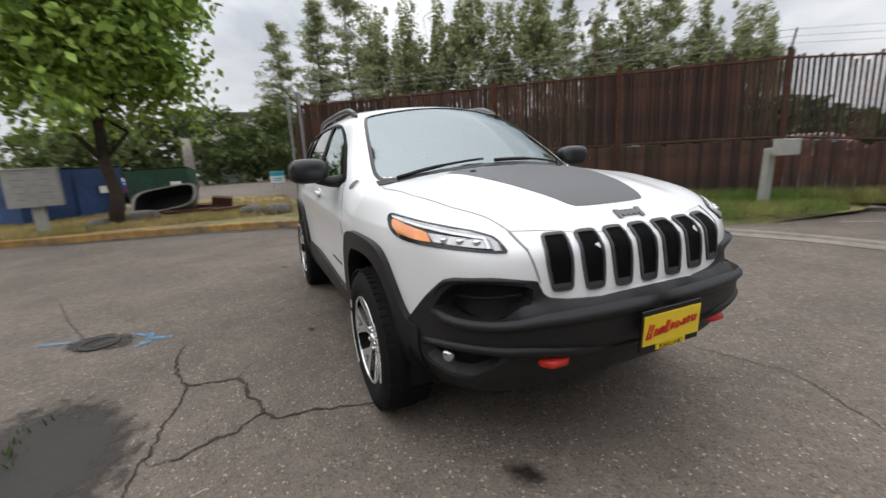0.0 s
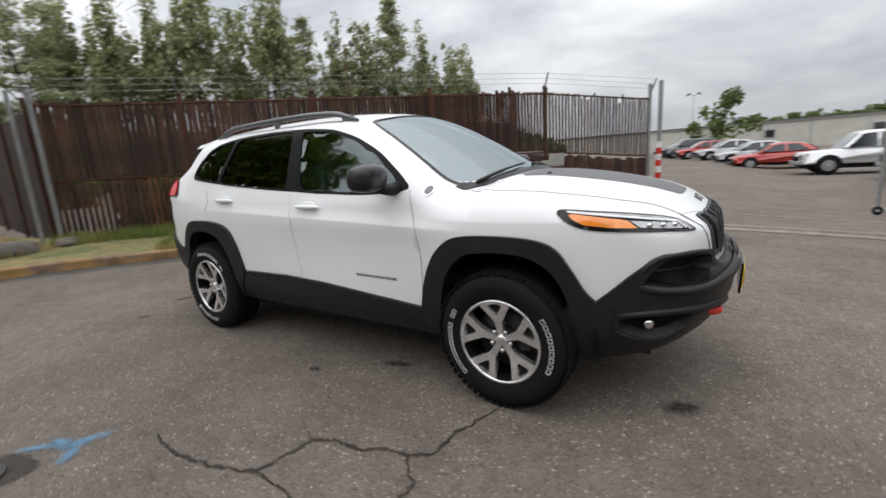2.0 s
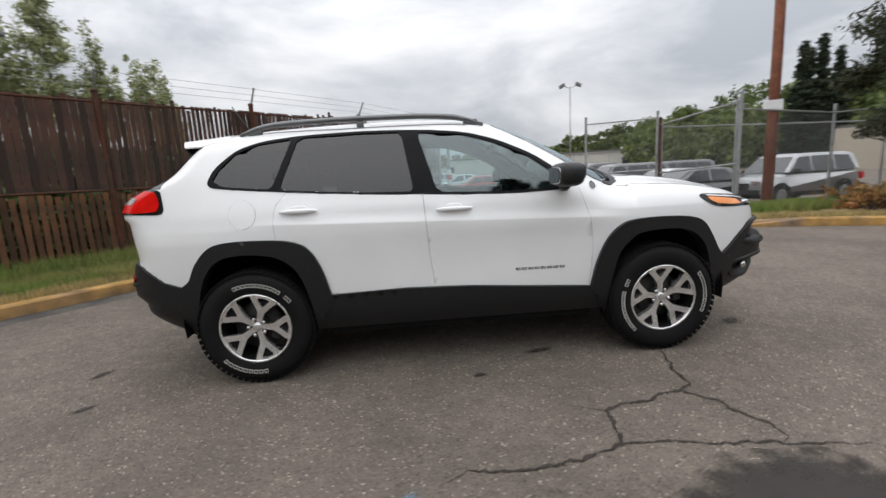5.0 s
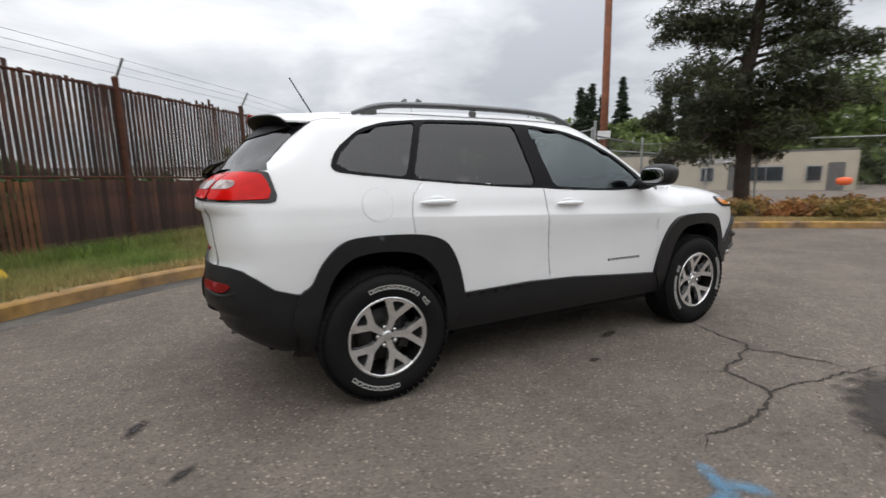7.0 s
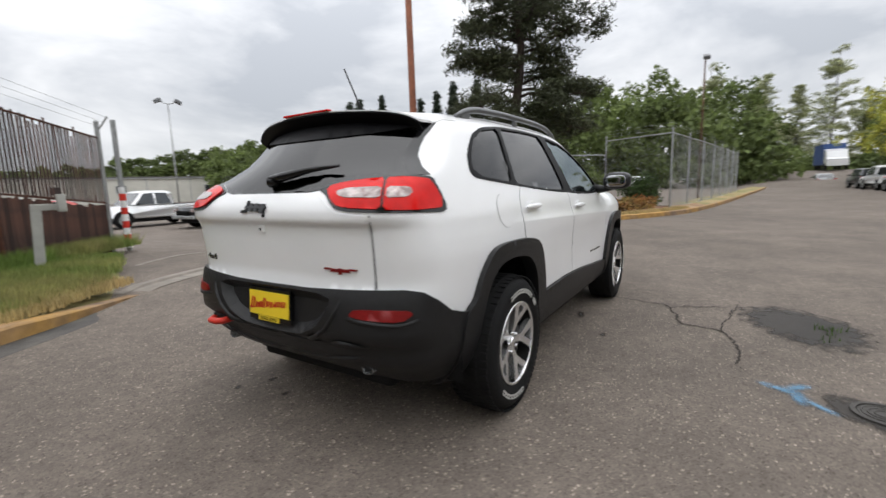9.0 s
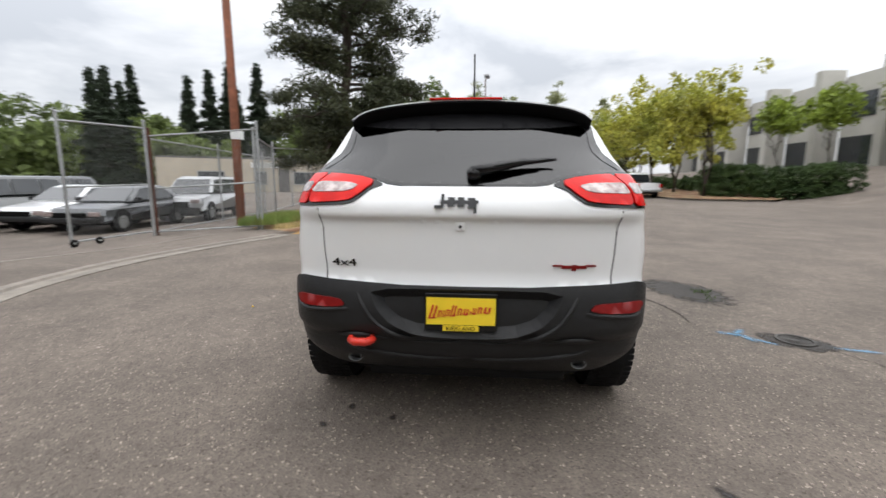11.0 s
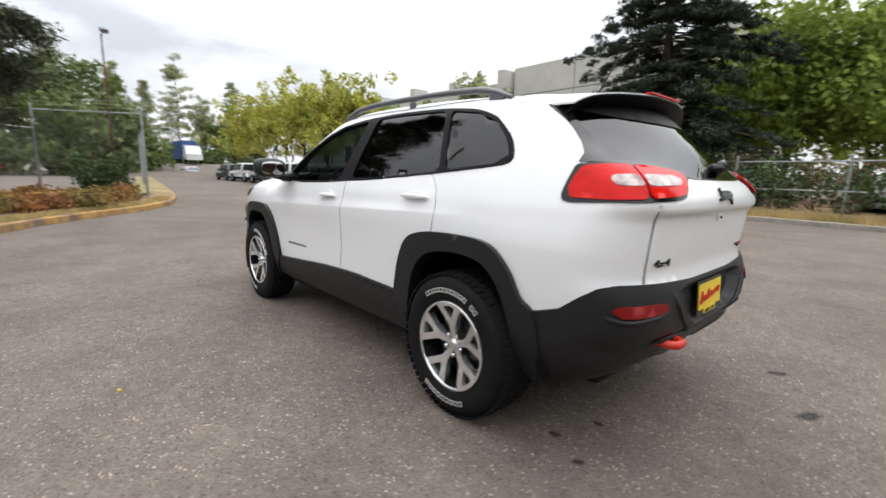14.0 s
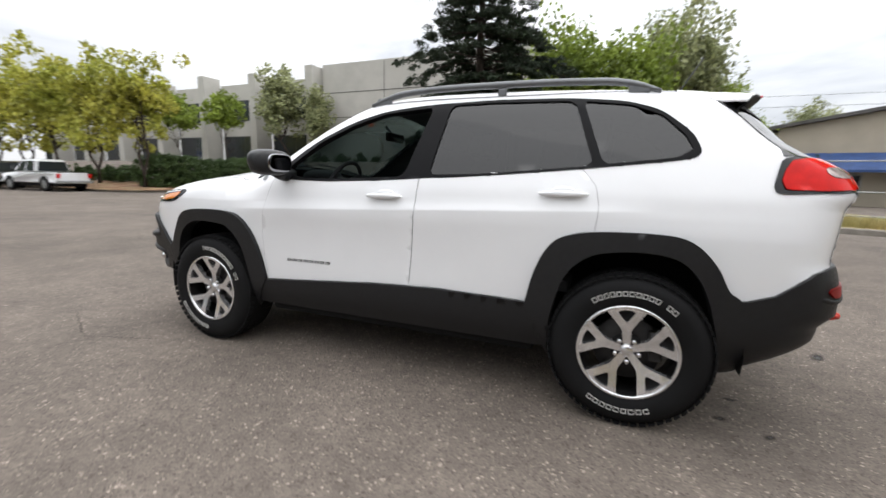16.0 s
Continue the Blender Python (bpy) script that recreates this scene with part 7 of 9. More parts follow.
# tall poplars beyond the fence
pops = [place(conifer("poplar_tree", 21.5 + k, (4.6, 3.8, 5.0)[k], 2.0, "leaf_poplar", (19, 22, 17)[k], 61 + k, "tall poplar in a row beyond the fence", 0.36, 0.24, (-0.35, -0.5, -0.2)[k], (0.30, 0.25, 0.36)[k], 16, (0.58, 0.66, 0.48)[k], 2.3), 0, -430 - 10 * k) for k in range(3)]
pops += [place(broadleaf("poplar_tree", 22, ((6.0, 5.2, 6.8, 4.8)[k],) * 2 + (9.8,), 2.6, "leaf_poplar", 200, 40, 0.21, 31 + k, "tall poplar in a row beyond the fence", 0.25, point=(0.52, 0.62, 0.42, 0.56)[k], clump=0.09, ragged=0.72, sift=0.52), 0, -400 - 10 * k) for k in (0, 3)]
for p in pops:
    tagged(p, group="poplars beyond the fence")
row = [(175.5, 66, 0.90), (171.0, 70, 1.08), (167.5, 66, 1.12), (163.8, 72, 1.18), (160.0, 66, 1.12), (156.2, 70, 1.18), (152.6, 66, 1.08), (148.4, 72, 0.92), (144.6, 68, 1.10), (141.0, 74, 0.92), (137.4, 70, 0.90), (133.6, 72, 0.95), (130.4, 70, 0.96), (126.8, 72, 0.88), (123.2, 74, 0.80), (121.2, 78, 0.78)]
for i, (az, d, s) in enumerate(row):
    x, y = 3.5 + d * math.cos(radians(az)), -1.3 + d * math.sin(radians(az))
    if i < 5:
        place(pops[i], x, y, 0, 50 * i, s)
    else:
        again(pops[(3, 0, 4, 3, 1, 4, 3, 4)[i % 8]], x, y, 0, 47 * i, s * (1.0 if az > 153 else 1.16))

# far woods and hill
def woods(name, label, spots, leaf, seed, size, per=26):
    """Distant trees as one mass of uneven clumps. spots: (x, y, foot, height, radius)."""
    rng = np.random.default_rng(seed)
    cs, rs = [], []
    for x, y, z, h, r in spots:
        for _ in range(16):
            u = rng.random()
            w = math.sin(math.pi * min(1, 0.18 + 0.82 * u)) ** 0.6
            a = rng.random() * math.tau
            cs.append((x + r * w * math.cos(a) * rng.random() ** 0.5, y + r * w * math.sin(a) * rng.random() ** 0.5, z + h * (0.04 + 0.94 * u)))
            rs.append((r * 0.42, r * 0.42, h * 0.085 + 0.3))
    v, f = leaf_cloud(cs, rs, per, size, rng)
    ob = fast_mesh(name, v, f, M[leaf])
    return tagged(ob, label, "woods", kind="stuff")


rng = np.random.default_rng(77)
spots = []
for az in np.arange(-16, 60, 0.75):
    el = np.interp(az, [-16, -6, -3, 0, 4, 13, 18, 25, 29, 34, 38, 45, 50, 58], [6.0, 7.0, 10.4, 12.2, 11.8, 12.6, 11.6, 9.8, 6.8, 5.8, 8.0, 7.6, 8.2, 6.0])
    d = 95 + 22 * rng.random()
    h = max(3, d * math.tan(radians(el * (0.74 + 0.32 * rng.random()))))
    if -12 < az < -5:
        h = 4.0                                     # low scrub where the road runs on
    spots.append((-3 + d * math.cos(radians(az)), d * math.sin(radians(az)), 0, h, 3.0 + 1.8 * rng.random()))
    d = 66 + 14 * rng.random()
    if az > -4.8 and not 24 < az < 31:
        spots.append((-3 + d * math.cos(radians(az)), d * math.sin(radians(az)), 0, max(3, d * math.tan(radians(el * 0.86 * (0.7 + 0.4 * rng.random())))), 3.2))
woods("far_woods", "mixed green woods behind the yards", spots, "leaf_wood", 41, 0.42, 34)
spots = []
for az in np.arange(56, 90, 0.55):
    for el0, d in ((1.0, 190), (0.75, 170)):
        el = np.interp(az, [56, 61, 66, 72, 78, 84, 90], [6.0, 5.4, 4.7, 3.6, 2.7, 2.0, 0.8]) * el0
        z = 1.3 + d * math.tan(radians(el))
        spots.append((d * math.cos(radians(az)), d * math.sin(radians(az)), max(0, z - 9), 6.0 + 3.0 * rng.random(), 2.8))
woods("wooded_hill", "dark wooded hill on the horizon", spots, "leaf_wood", 43, 0.6, 18)
spots = [(-44 + 6 * rng.random(), -14 + 1.5 * i, 0, 5.4 + 2.1 * rng.random(), 2.3) for i in range(19)] + [(-38 - 4 * rng.random(), -16 + 1.6 * i, 0, 3.0 + 2.0 * rng.random(), 1.8) for i in range(5)] + [(-50, -30 + 2.5 * i, 0, 5 + 2.5 * rng.random(), 2.4) for i in range(10)] + [(-26, 3.8 + 0.8 * i, 0, 2.5, 1.2) for i in range(3)]
fq0 = np.array(FENCE)
spots2 = []
for k in range(46):
    u = k / 45
    x, y = np.interp(u * 4.55, range(6), fq0[:, 0]) - 1.6, np.interp(u * 4.55, range(6), fq0[:, 1]) + 1.5
    spots2.append((x, y, 0, np.interp(u, [0, 0.6, 0.8, 1.0], [2.9, 2.6, 1.9, 1.3]) * (0.9 + 0.2 * rng.random()), 0.6))
spots3 = []
for az in np.arange(112, 184, 0.75):
    for d0, up in ((58, 0.75), (68, 1.0)):
        d = d0 + 7 * rng.random()
        spots3.append((3.5 + d * math.cos(radians(az)), -1.3 + d * math.sin(radians(az)), 0, up * np.interp(az, [112, 115, 118, 124], [3.2, 4.6, 5.8, 6.8]) * (0.85 + 0.3 * rng.random()), 2.4))
woods("wood_beyond_fence", "dark undergrowth below the poplars beyond the fence", spots3, "hedge", 49, 0.34, 40)
woods("fence_brambles", "low dark brambles behind the slatted fence", [(x, y, 0, 1.15, 0.45) for x, y, _, _, _ in spots2[2:40]], "hedge", 53, 0.10, 60)
woods("far_thicket", "dark green thicket at the end of the yard", spots, "leaf_wood", 47, 0.26, 34)
fir = place(conifer("fir_tree", 22, 3.4, 1.0, "needle", 26, 61, "tall dark fir far behind the yards", 0.5, 0.3, 0.2, 0.0, 14, 0.8), 78, 68, 0)
tagged(fir, group="far firs")
for x, y, s in ((43.5, 42.5, 0.60), (40.5, 41.5, 0.56), (38.5, 38.5, 0.50), (46, 43, 0.55), (85, 62, 0.85), (70, 47, 0.86), (73, 45, 0.95), (68, 49.5, 0.80), (76, 47, 0.9), (79, 43, 1.0), (66, 40, 0.7)):
    again(fir, x, y, 0, x * 7, s)
for k, (az, d, s) in enumerate(((-3.6, 104, 0.92), (-6.4, 112, 0.84), (-9.2, 102, 0.94), (-11.6, 110, 0.80), (-14.6, 104, 0.86), (-17.5, 110, 0.7), (1.2, 108, 1.0))):
    again(pops[k % 4], -3 + d * math.cos(radians(az)), d * math.sin(radians(az)), 0, 61 * k, s)
spots = [(1.5, 58, 0, 6.5, 2.6), (-1.0, 60, 0, 5.5, 2.0)]
woods("lone_tree", "round green tree beyond the car park", spots, "leaf_wood", 53, 0.3, 40)


def shrubs(name, label, spots, leaf, seed, size, per, category="shrub", sticks=True):
    """Low bushes: one thing for each run of spots (x, y, z, radius, height)."""
    rng = np.random.default_rng(seed)
    t = thing(name, pose(0, 0, 0), label, category)
    cs, rs, paths = [], [], []
    for x, y, z, r, h in spots:
        for _ in range(9):
            a, q = rng.random() * math.tau, rng.random() ** 0.5
            c = np.array((x + r * q * math.cos(a), y + r * q * math.sin(a), z + h * (0.2 + 0.7 * rng.random() * (1 - 0.5 * q))))
            cs.append(c)
            rs.append((r * 0.4, r * 0.4, h * 0.28))
            if sticks:
                paths.append((bent((x, y, z - 0.02), c + (0, 0, h * 0.1), rng, 0.1, 3), 0.012, 0.004, 4))
    if sticks:
        part("stem_cluster", limb_mesh(paths), M["bark"], t)
    v, f = leaf_cloud(cs, rs, per, size, rng)
    fast_mesh("leaves", v, f, M[leaf], t)
    return t


rng = np.random.default_rng(5)
for k, (x, y) in enumerate([(8.6, 4.5), (9.6, 3.9), (10.5, 3.2), (11.4, 2.6), (12.4, 2.0), (13.3, 1.4), (9.6, 5.1), (10.9, 4.4), (12.2, 3.4), (13.6, 2.6), (14.2, 0.9), (11.2, 1.9)]):
    tagged(shrubs("shrub", "low russet and green shrub in the planting bed", [(x + 0.3 * rng.normal(), y + 0.3 * rng.normal(), 0.15, 0.55, 0.55) for _ in range(3)], "red_shrub", 100 + k, 0.055, 34), group="planting bed shrubs")
shrubs("bush", "round dark green bush by the corner post", [(15.6, 1.0, 0.2, 0.55, 1.6), (15.9, 1.5, 0.2, 0.6, 1.8), (16.1, 1.2, 0.2, 0.5, 1.3)], "hedge", 130, 0.06, 120, "bush")
def clipped_hedge():
    """A clipped hedge: leaves packed in a long block with a soft top."""
    t = thing("hedge", pose(0, 0, 0), "clipped dark green hedge on the bank", "hedge")
    r2 = np.random.default_rng(131)
    u, w, h = r2.random(1500), r2.random(1500) * 2 - 1, r2.random(1500)
    edge = 1 - 0.25 * h ** 4
    v, f = leaf_cloud(np.stack([26.9 - 2.1 * u + 0.95 * w * edge, -15.0 - 7.5 * u + 0.25 * w, 0.35 + 1.9 * h - 0.22 * w * w + 0.12 * np.sin(u * 9)], 1), np.full((1500, 3), 0.17), 46, 0.055, r2)
    fast_mesh("leaves", v, f, M["hedge"], t)


clipped_hedge()
for k in range(4):
    tagged(shrubs("hedge", "low dark hedge below the street trees", [(30 + 4.5 * k + 0.7 * j, -16.6 - 0.1 * k, 0.5, 0.7, 1.2) for j in range(5)], "hedge", 140 + k, 0.10, 70, "hedge", False), group="low hedges")
for k, (x, y) in enumerate(((7.0, -15.3), (6.0, -15.2), (5.0, -15.2), (4.0, -15.3), (3.0, -15.4), (2.0, -15.5))):
    tagged(shrubs("juniper", "low spreading dark green juniper below the spruce", [(x + 0.5 * rng.normal(), y - 0.4 + 0.4 * rng.normal(), 0.2, 1.0, 1.5 + 0.3 * rng.random()) for _ in range(4)], "juniper", 180 + k, 0.085, 110, "shrub"), group="junipers")
for k in range(9):
    x = 3.4 - 1.25 * k
    tagged(shrubs("bramble", "dry brown and green bramble under the trees", [(x + 0.4 * rng.normal(), -16.6 + 0.05 * k + 0.5 * rng.normal(), 0.25, 0.9, 2.3) for _ in range(3)], "brown_shrub" if k % 2 else "hedge", 150 + k, 0.075, 42), group="brambles")
shrubs("foundation_shrub", "green shrubs along the office wall", [(14 + 2.2 * k, -32.6 + 0.3 * rng.normal(), 2.2, 0.9, 1.3) for k in range(7)], "hedge", 170, 0.11, 50, "shrub")


# ---- grass ----
def blades(name, label, n, where, mat, seed, h=0.12, z=0.16):
    """Tufts of grass blades scattered where where(rng) says."""
    rng = np.random.default_rng(seed)
    p = np.array([where(rng) for _ in range(n)])
    k = 7
    c = np.repeat(p, k, 0) + rng.normal(size=(n * k, 2)) * 0.035
    a = rng.random(n * k) * math.tau
    w = 0.006 + 0.005 * rng.random(n * k)
    hh = h * (0.4 + 0.9 * rng.random(n * k))
    lean = rng.normal(size=(n * k, 2)) * 0.35
    b0 = np.column_stack([c[:, 0] - np.cos(a) * w, c[:, 1] - np.sin(a) * w, np.full(n * k, z - 0.03)])
    b1 = np.column_stack([c[:, 0] + np.cos(a) * w, c[:, 1] + np.sin(a) * w, np.full(n * k, z - 0.03)])
    tip = np.column_stack([c + lean * hh[:, None], z + hh])
    v = np.stack([b0, b1, tip], 1).reshape(-1, 3)
    ob = fast_mesh(name, v, np.arange(3 * n * k).reshape(-1, 3), M[mat])
    return tagged(ob, label, "grass", kind="stuff")


def along(line, lo, hi):
    p, n = ribbon_path(line, 0.1)

    def go(rng):
        i = rng.integers(len(p))
        return p[i] + n[i] * (lo + (hi - lo) * rng.random())
    return go


blades("grass", "green grass below the fence", 5200, along(KERB_WEST[5:], 0.35, 2.0), "grass", 201, 0.11)
blades("grass", "green grass by the meter post", 1600, along([(-2.2, 4.7), (-1.3, 6.0), (-0.75, 7.4)], -0.55, 0.9), "grass", 207, 0.11)
blades("grass", "taller grass against the fence", 2600, along(FENCE, -0.55, 0.1), "grass", 202, 0.22, 0.18)
blades("dry_grass", "dry straw-coloured grass", 5200, lambda r: (-7.6 - 6.5 * r.random() ** 1.2, -7.5 + 7.2 * r.random()), "dry", 203, 0.09, 0.18)
blades("dry_grass", "dry grass along the kerb", 1800, along(KERB_WEST[5:], 0.16, 0.6), "dry", 204, 0.07)
blades("dry_grass", "dry grass beside the hydrant", 2600, along(KERB_SOUTH[4:9], 0.2, 2.2), "dry", 205, 0.22)
blades("grass", "weeds at the end of the chain-link fence", 900, lambda r: (6.6 + 2.5 * r.random(), 5.0 + 1.2 * r.random()), "grass", 206, 0.2)
blades("dry_grass", "dry grass at the foot of the bed kerb", 1800, along(KERB_BED[:8], 0.18, 0.6), "dry", 207, 0.08)


# ---- fences, posts ----
def post_bm(x, y, z0, z1, r=0.035, lean=(0, 0)):
    bm = bmesh.new()
    add_tube(bm, [(x, y, z0), (x + lean[0], y + lean[1], z1)], r, 10)
    add_ball(bm, (x + lean[0], y + lean[1], z1), (r * 1.2, r * 1.2, r * 0.9), 2, 10, 6)
    return bm


def link_mesh(a, b, z0, z1, pitch=0.085, r=0.0014):
    """Chain link between two posts: crossing wires as thin three-sided bars."""
    a, b = np.array(a, float), np.array(b, float)
    ln = np.linalg.norm(b - a)
    d = (b - a) / ln
    h = z1 - z0
    v, f = [], []
    for sgn in (1, -1):
        for s in np.arange(-h, ln, pitch):
            s0, s1 = max(s, 0), min(s + h, ln)
            if s1 - s0 < 0.02:
                continue
            e = [(s0, s0 - s), (s1, s1 - s)]
            k = len(v)
            for ss, zz in e:
                z = z0 + zz if sgn > 0 else z1 - zz
                p = a + d * ss
                for q in range(3):
                    t = q * math.tau / 3
                    v.append((p[0] - d[1] * r * math.cos(t), p[1] + d[0] * r * math.cos(t), z + r * math.sin(t) * 1.4))
            f += [(k + q, k + (q + 1) % 3, k + 3 + (q + 1) % 3, k + 3 + q) for q in range(3)]
    return np.array(v), np.array(f)


def chain_fence(name, label, points, z0, z1, mid=False, wires=True, top=True, mesh=True, rusty=()):
    t = thing(name, pose(0, 0, 0), label, "fence")
    for i, (x, y) in enumerate(points):
        part("post", post_bm(x, y, 0, z1 + 0.18), M["rust" if i in rusty else "galv"], t)
    for (ax, ay), (bx, by) in zip(points, points[1:]):
        for z in ([z1] if top else []) + ([(z0 + z1) / 2 - 0.1] if mid else []) + [z0]:
            bm = bmesh.new()
            add_tube(bm, [(ax, ay, z), (bx, by, z)], 0.021, 8)
            part("rail", bm, M["galv"], t)
        if mesh:
            v, f = link_mesh((ax, ay), (bx, by), z0, z1)
            tagged(fast_mesh("chain_link", v, f, M["galv"], t), kind="stuff")
        if wires:
            for k in range(3):
                bm = bmesh.new()
                add_tube(bm, [(ax, ay, z1 + 0.15 + 0.11 * k), (bx, by, z1 + 0.15 + 0.11 * k)], 0.003, 4)
                part("barbed_wire", bm, M["galv"], t)
    return t


chain_fence("chain_link_gate", "sliding chain-link gate on small wheels, standing open", [(4.69, 8.93), (6.54, 8.45)], 0.12, 2.74, True, False)
chain_fence("chain_link_fence", "galvanised chain-link fence with a rusted post", [(6.60, 8.40), (6.80, 5.62)], 0.1, 2.55, True, False, rusty=(0,))
chain_fence("chain_link_fence", "chain-link fence behind the planting bed", [(6.80, 5.72), (10.2, 6.9), (13.6, 5.2), (17.0, 2.8)], 0.15, 2.4, False, False)
chain_fence("chain_link_fence", "tall chain-link fence along the road", [(17.0, 2.8), (15.4, 0.02), (18.4, -0.35), (21.4, -0.75), (24.4, -1.1), (27.4, -1.4), (30.4, -1.7), (33.2, -2.0), (36, -2.3)], 0.15, 3.0, False, True)
chain_fence("chain_link_fence", "chain-link fence round the car park", [(6.7, 8.5), (10.5, 9.0), (14.5, 9.5), (18.5, 10.0), (22.5, 10.5)], 0.1, 2.5, False, False)
chain_fence("rail_fence", "low pipe fence among the brambles", [(2.0, -15.7), (-1.0, -15.4), (-4.4, -14.4), (-8.5, -13.2), (-13, -12.4)], 0.3, 1.9, True, False, True, False)
for x, y in ((4.69, 8.93), (5.2, 8.80)):
    w = thing("gate_wheel", pose(x, y - 0.06, 0.085, 0, 0, -15), "small black gate wheel on the ground", "wheel", "gate wheels")
    bm = bmesh.new()
    add_lathe(bm, [(0.02, -0.025), (0.075, -0.025), (0.085, -0.012), (0.085, 0.012), (0.075, 0.025), (0.02, 0.025)], 20)
    part("tyre", bm, M["rubber"], w, "", True)
    bm = bmesh.new()
    add_lathe(bm, [(0.0, -0.03), (0.03, -0.03), (0.03, 0.03), (0.0, 0.03)], 12)
    part("hub", bm, M["galv"], w, "", True)

# the tall brown fence
def dip(x):
    """The fence follows the ground down towards the gate."""
    return 0.26 * float(ease((x + 1.9) / 2.3))


fence = thing("slatted_fence", pose(0, 0, 0), "tall chain-link fence filled with dark brown slats", "fence")
for i, (x, y) in enumerate(FENCE):
    part("post", post_bm(x, y, 0.05 - dip(x), (2.88 if i not in (0, 5) else 3.05) - dip(x), 0.045), M["galv" if i in (0, 5) else "rust"], fence)
    bm = bmesh.new()
    add_tube(bm, [(x, y, 2.85 - dip(x)), (x + 0.16, y - 0.16, 3.17 - dip(x))], 0.018, 8)
    part("outrigger", bm, M["galv"], fence)
for (ax, ay), (bx, by) in zip(FENCE, FENCE[1:]):
    for z in (0.25, 1.34, 2.72):
        bm = bmesh.new()
        add_tube(bm, [(ax, ay, z - dip(ax)), (bx, by, z - dip(bx))], 0.02, 8)
        part("rail", bm, M["rust"], fence)
    for k in range(3):
        bm = bmesh.new()
        o = 0.05 + 0.05 * k
        add_tube(bm, [(ax + o, ay - o, 2.95 + 0.1 * k - dip(ax)), (bx + o, by - o, 2.95 + 0.1 * k - dip(bx))], 0.0035, 4)
        part("barbed_wire", bm, M["galv"], fence)
chain_fence("corner_brace", "leaning galvanised post at the fence corner", [(-8.55, -0.28)], 0.1, 2.8, False, False)

# far run of the brown fence, too fine to pick apart
bm = bmesh.new()
a, b = Vector((-8.4, -0.02, 0)), Vector((-36, 2.5, 0))
d = (b - a).normalized()
rng = np.random.default_rng(9)
for k in range(300):
    p = a + d * (0.06 + k * 0.092)
    add_box(bm, p + Vector((0, 0, 1.42 + 0.03 * rng.normal())), (0.07, 0.012, 2.6), math.degrees(math.atan2(d.y, d.x)))
far_fence = thing("slatted_fence", pose(0, 0, 0), "tall brown slatted fence running off behind the grass", "fence")
tagged(part("slats", bm, M["slat"], far_fence), kind="stuff")
for k in range(9):
    p = a + d * (3.2 * k + 0.4)
    part("post", post_bm(p.x, p.y - 0.04, 0.05, 2.9, 0.03), M["rust"], far_fence)
    bm = bmesh.new()
    add_tube(bm, [(p.x, p.y - 0.06, 2.85), (p.x, p.y - 0.32, 3.2)], 0.012, 6)
    part("outrigger", bm, M["rust"], far_fence)


# ---- poles and lamps ----
def lamp_pole(name, label, x, y, h, mat, heads, turn=0.0, r=0.06):
    t = thing(name, pose(x, y, 0, 0, 0, turn), label, "lamp post")
    bm = bmesh.new()
    add_tube(bm, [(0, 0, 0), (0, 0, h * 0.5), (0, 0, h)], [r, r * 0.85, r * 0.65], 12)
    part("pole", bm, M[mat], t, "", True)
    for s in heads:
        bm = bmesh.new()
        add_tube(bm, [(0, 0, h - 0.1), (0.25 * s, 0, h - 0.02), (0.38 * s, 0, h + 0.05)], 0.03, 8)
        part("arm", bm, M[mat], t)
        bm = bmesh.new()
        add_box(bm, (0.58 * s, 0, h + 0.10), (0.44, 0.36, 0.24), bevel=0.05, tilt=(0, 28 * s, 0))
        hd = part("floodlight", bm, M["grey_trim"], t, "grey floodlight head")
        bm = bmesh.new()
        add_box(bm, (0.64 * s, 0, h - 0.02), (0.34, 0.28, 0.02), tilt=(0, 28 * s, 0))
        part("lens", bm, M["clear_lens"], hd)
    return t


lamp_pole("floodlight_pole", "tall pole with two floodlights over the car park", 11.6, 29.6, 7.6, "galv", (1, -1), -20)
lamp_pole("floodlight_pole", "floodlight pole beside the road fence", 29.4, -0.2, 8.5, "rust", (-1,), 10)
lamp_pole("floodlight_pole", "rusty pole with two floodlights behind the slatted fence", -23.0, 22.8, 10.2, "rust", (1, -1), 40)
lamp_pole("floodlight_pole", "distant pole with two floodlights", -2.6, 62, 7.2, "galv", (1, -1), 0)
t = thing("utility_pole", pose(9.11, 7.53, 0), "tall reddish-brown wooden utility pole", "pole")
bm = bmesh.new()
add_tube(bm, [(0, 0, -0.1), (0.02, 0.0, 4), (0.0, 0.05, 10.5)], [0.135, 0.12, 0.10], 14)
part("shaft", bm, material("stained_pole", (0.24, 0.085, 0.045), 0.85, 0, 0.25, 9, 0.4, 30, tint=(0.15, 0.06, 0.035)), t, "", True)
bm = bmesh.new()
add_box(bm, (-0.10, -0.12, 2.75), (0.42, 0.015, 0.26), -30, 0.004)
part("notice", bm, M["white_sign"], t, "small faded notice")
t = thing("utility_pole", pose(-30.6, -5.1, 0), "pale round concrete pole by the yard", "pole")
bm = bmesh.new()
add_tube(bm, [(0, 0, 0), (0, 0, 2.4), (-0.05, 0, 3.4)], [0.34, 0.30, 0.28], 12)
part("shaft", bm, M["concrete"], t, "", True)


def overhead_wire(a, b, sag):
    t = thing("overhead_wire", pose(0, 0, 0), "thin black overhead wire", "cable", "overhead wires")
    bm = bmesh.new()
    a, b = Vector(a), Vector(b)
    add_tube(bm, [a + (b - a) * k / 16 - Vector((0, 0, sag * 4 * (k / 16) * (1 - k / 16))) for k in range(17)], 0.022, 4)
    part("cable", bm, M["rubber"], t)


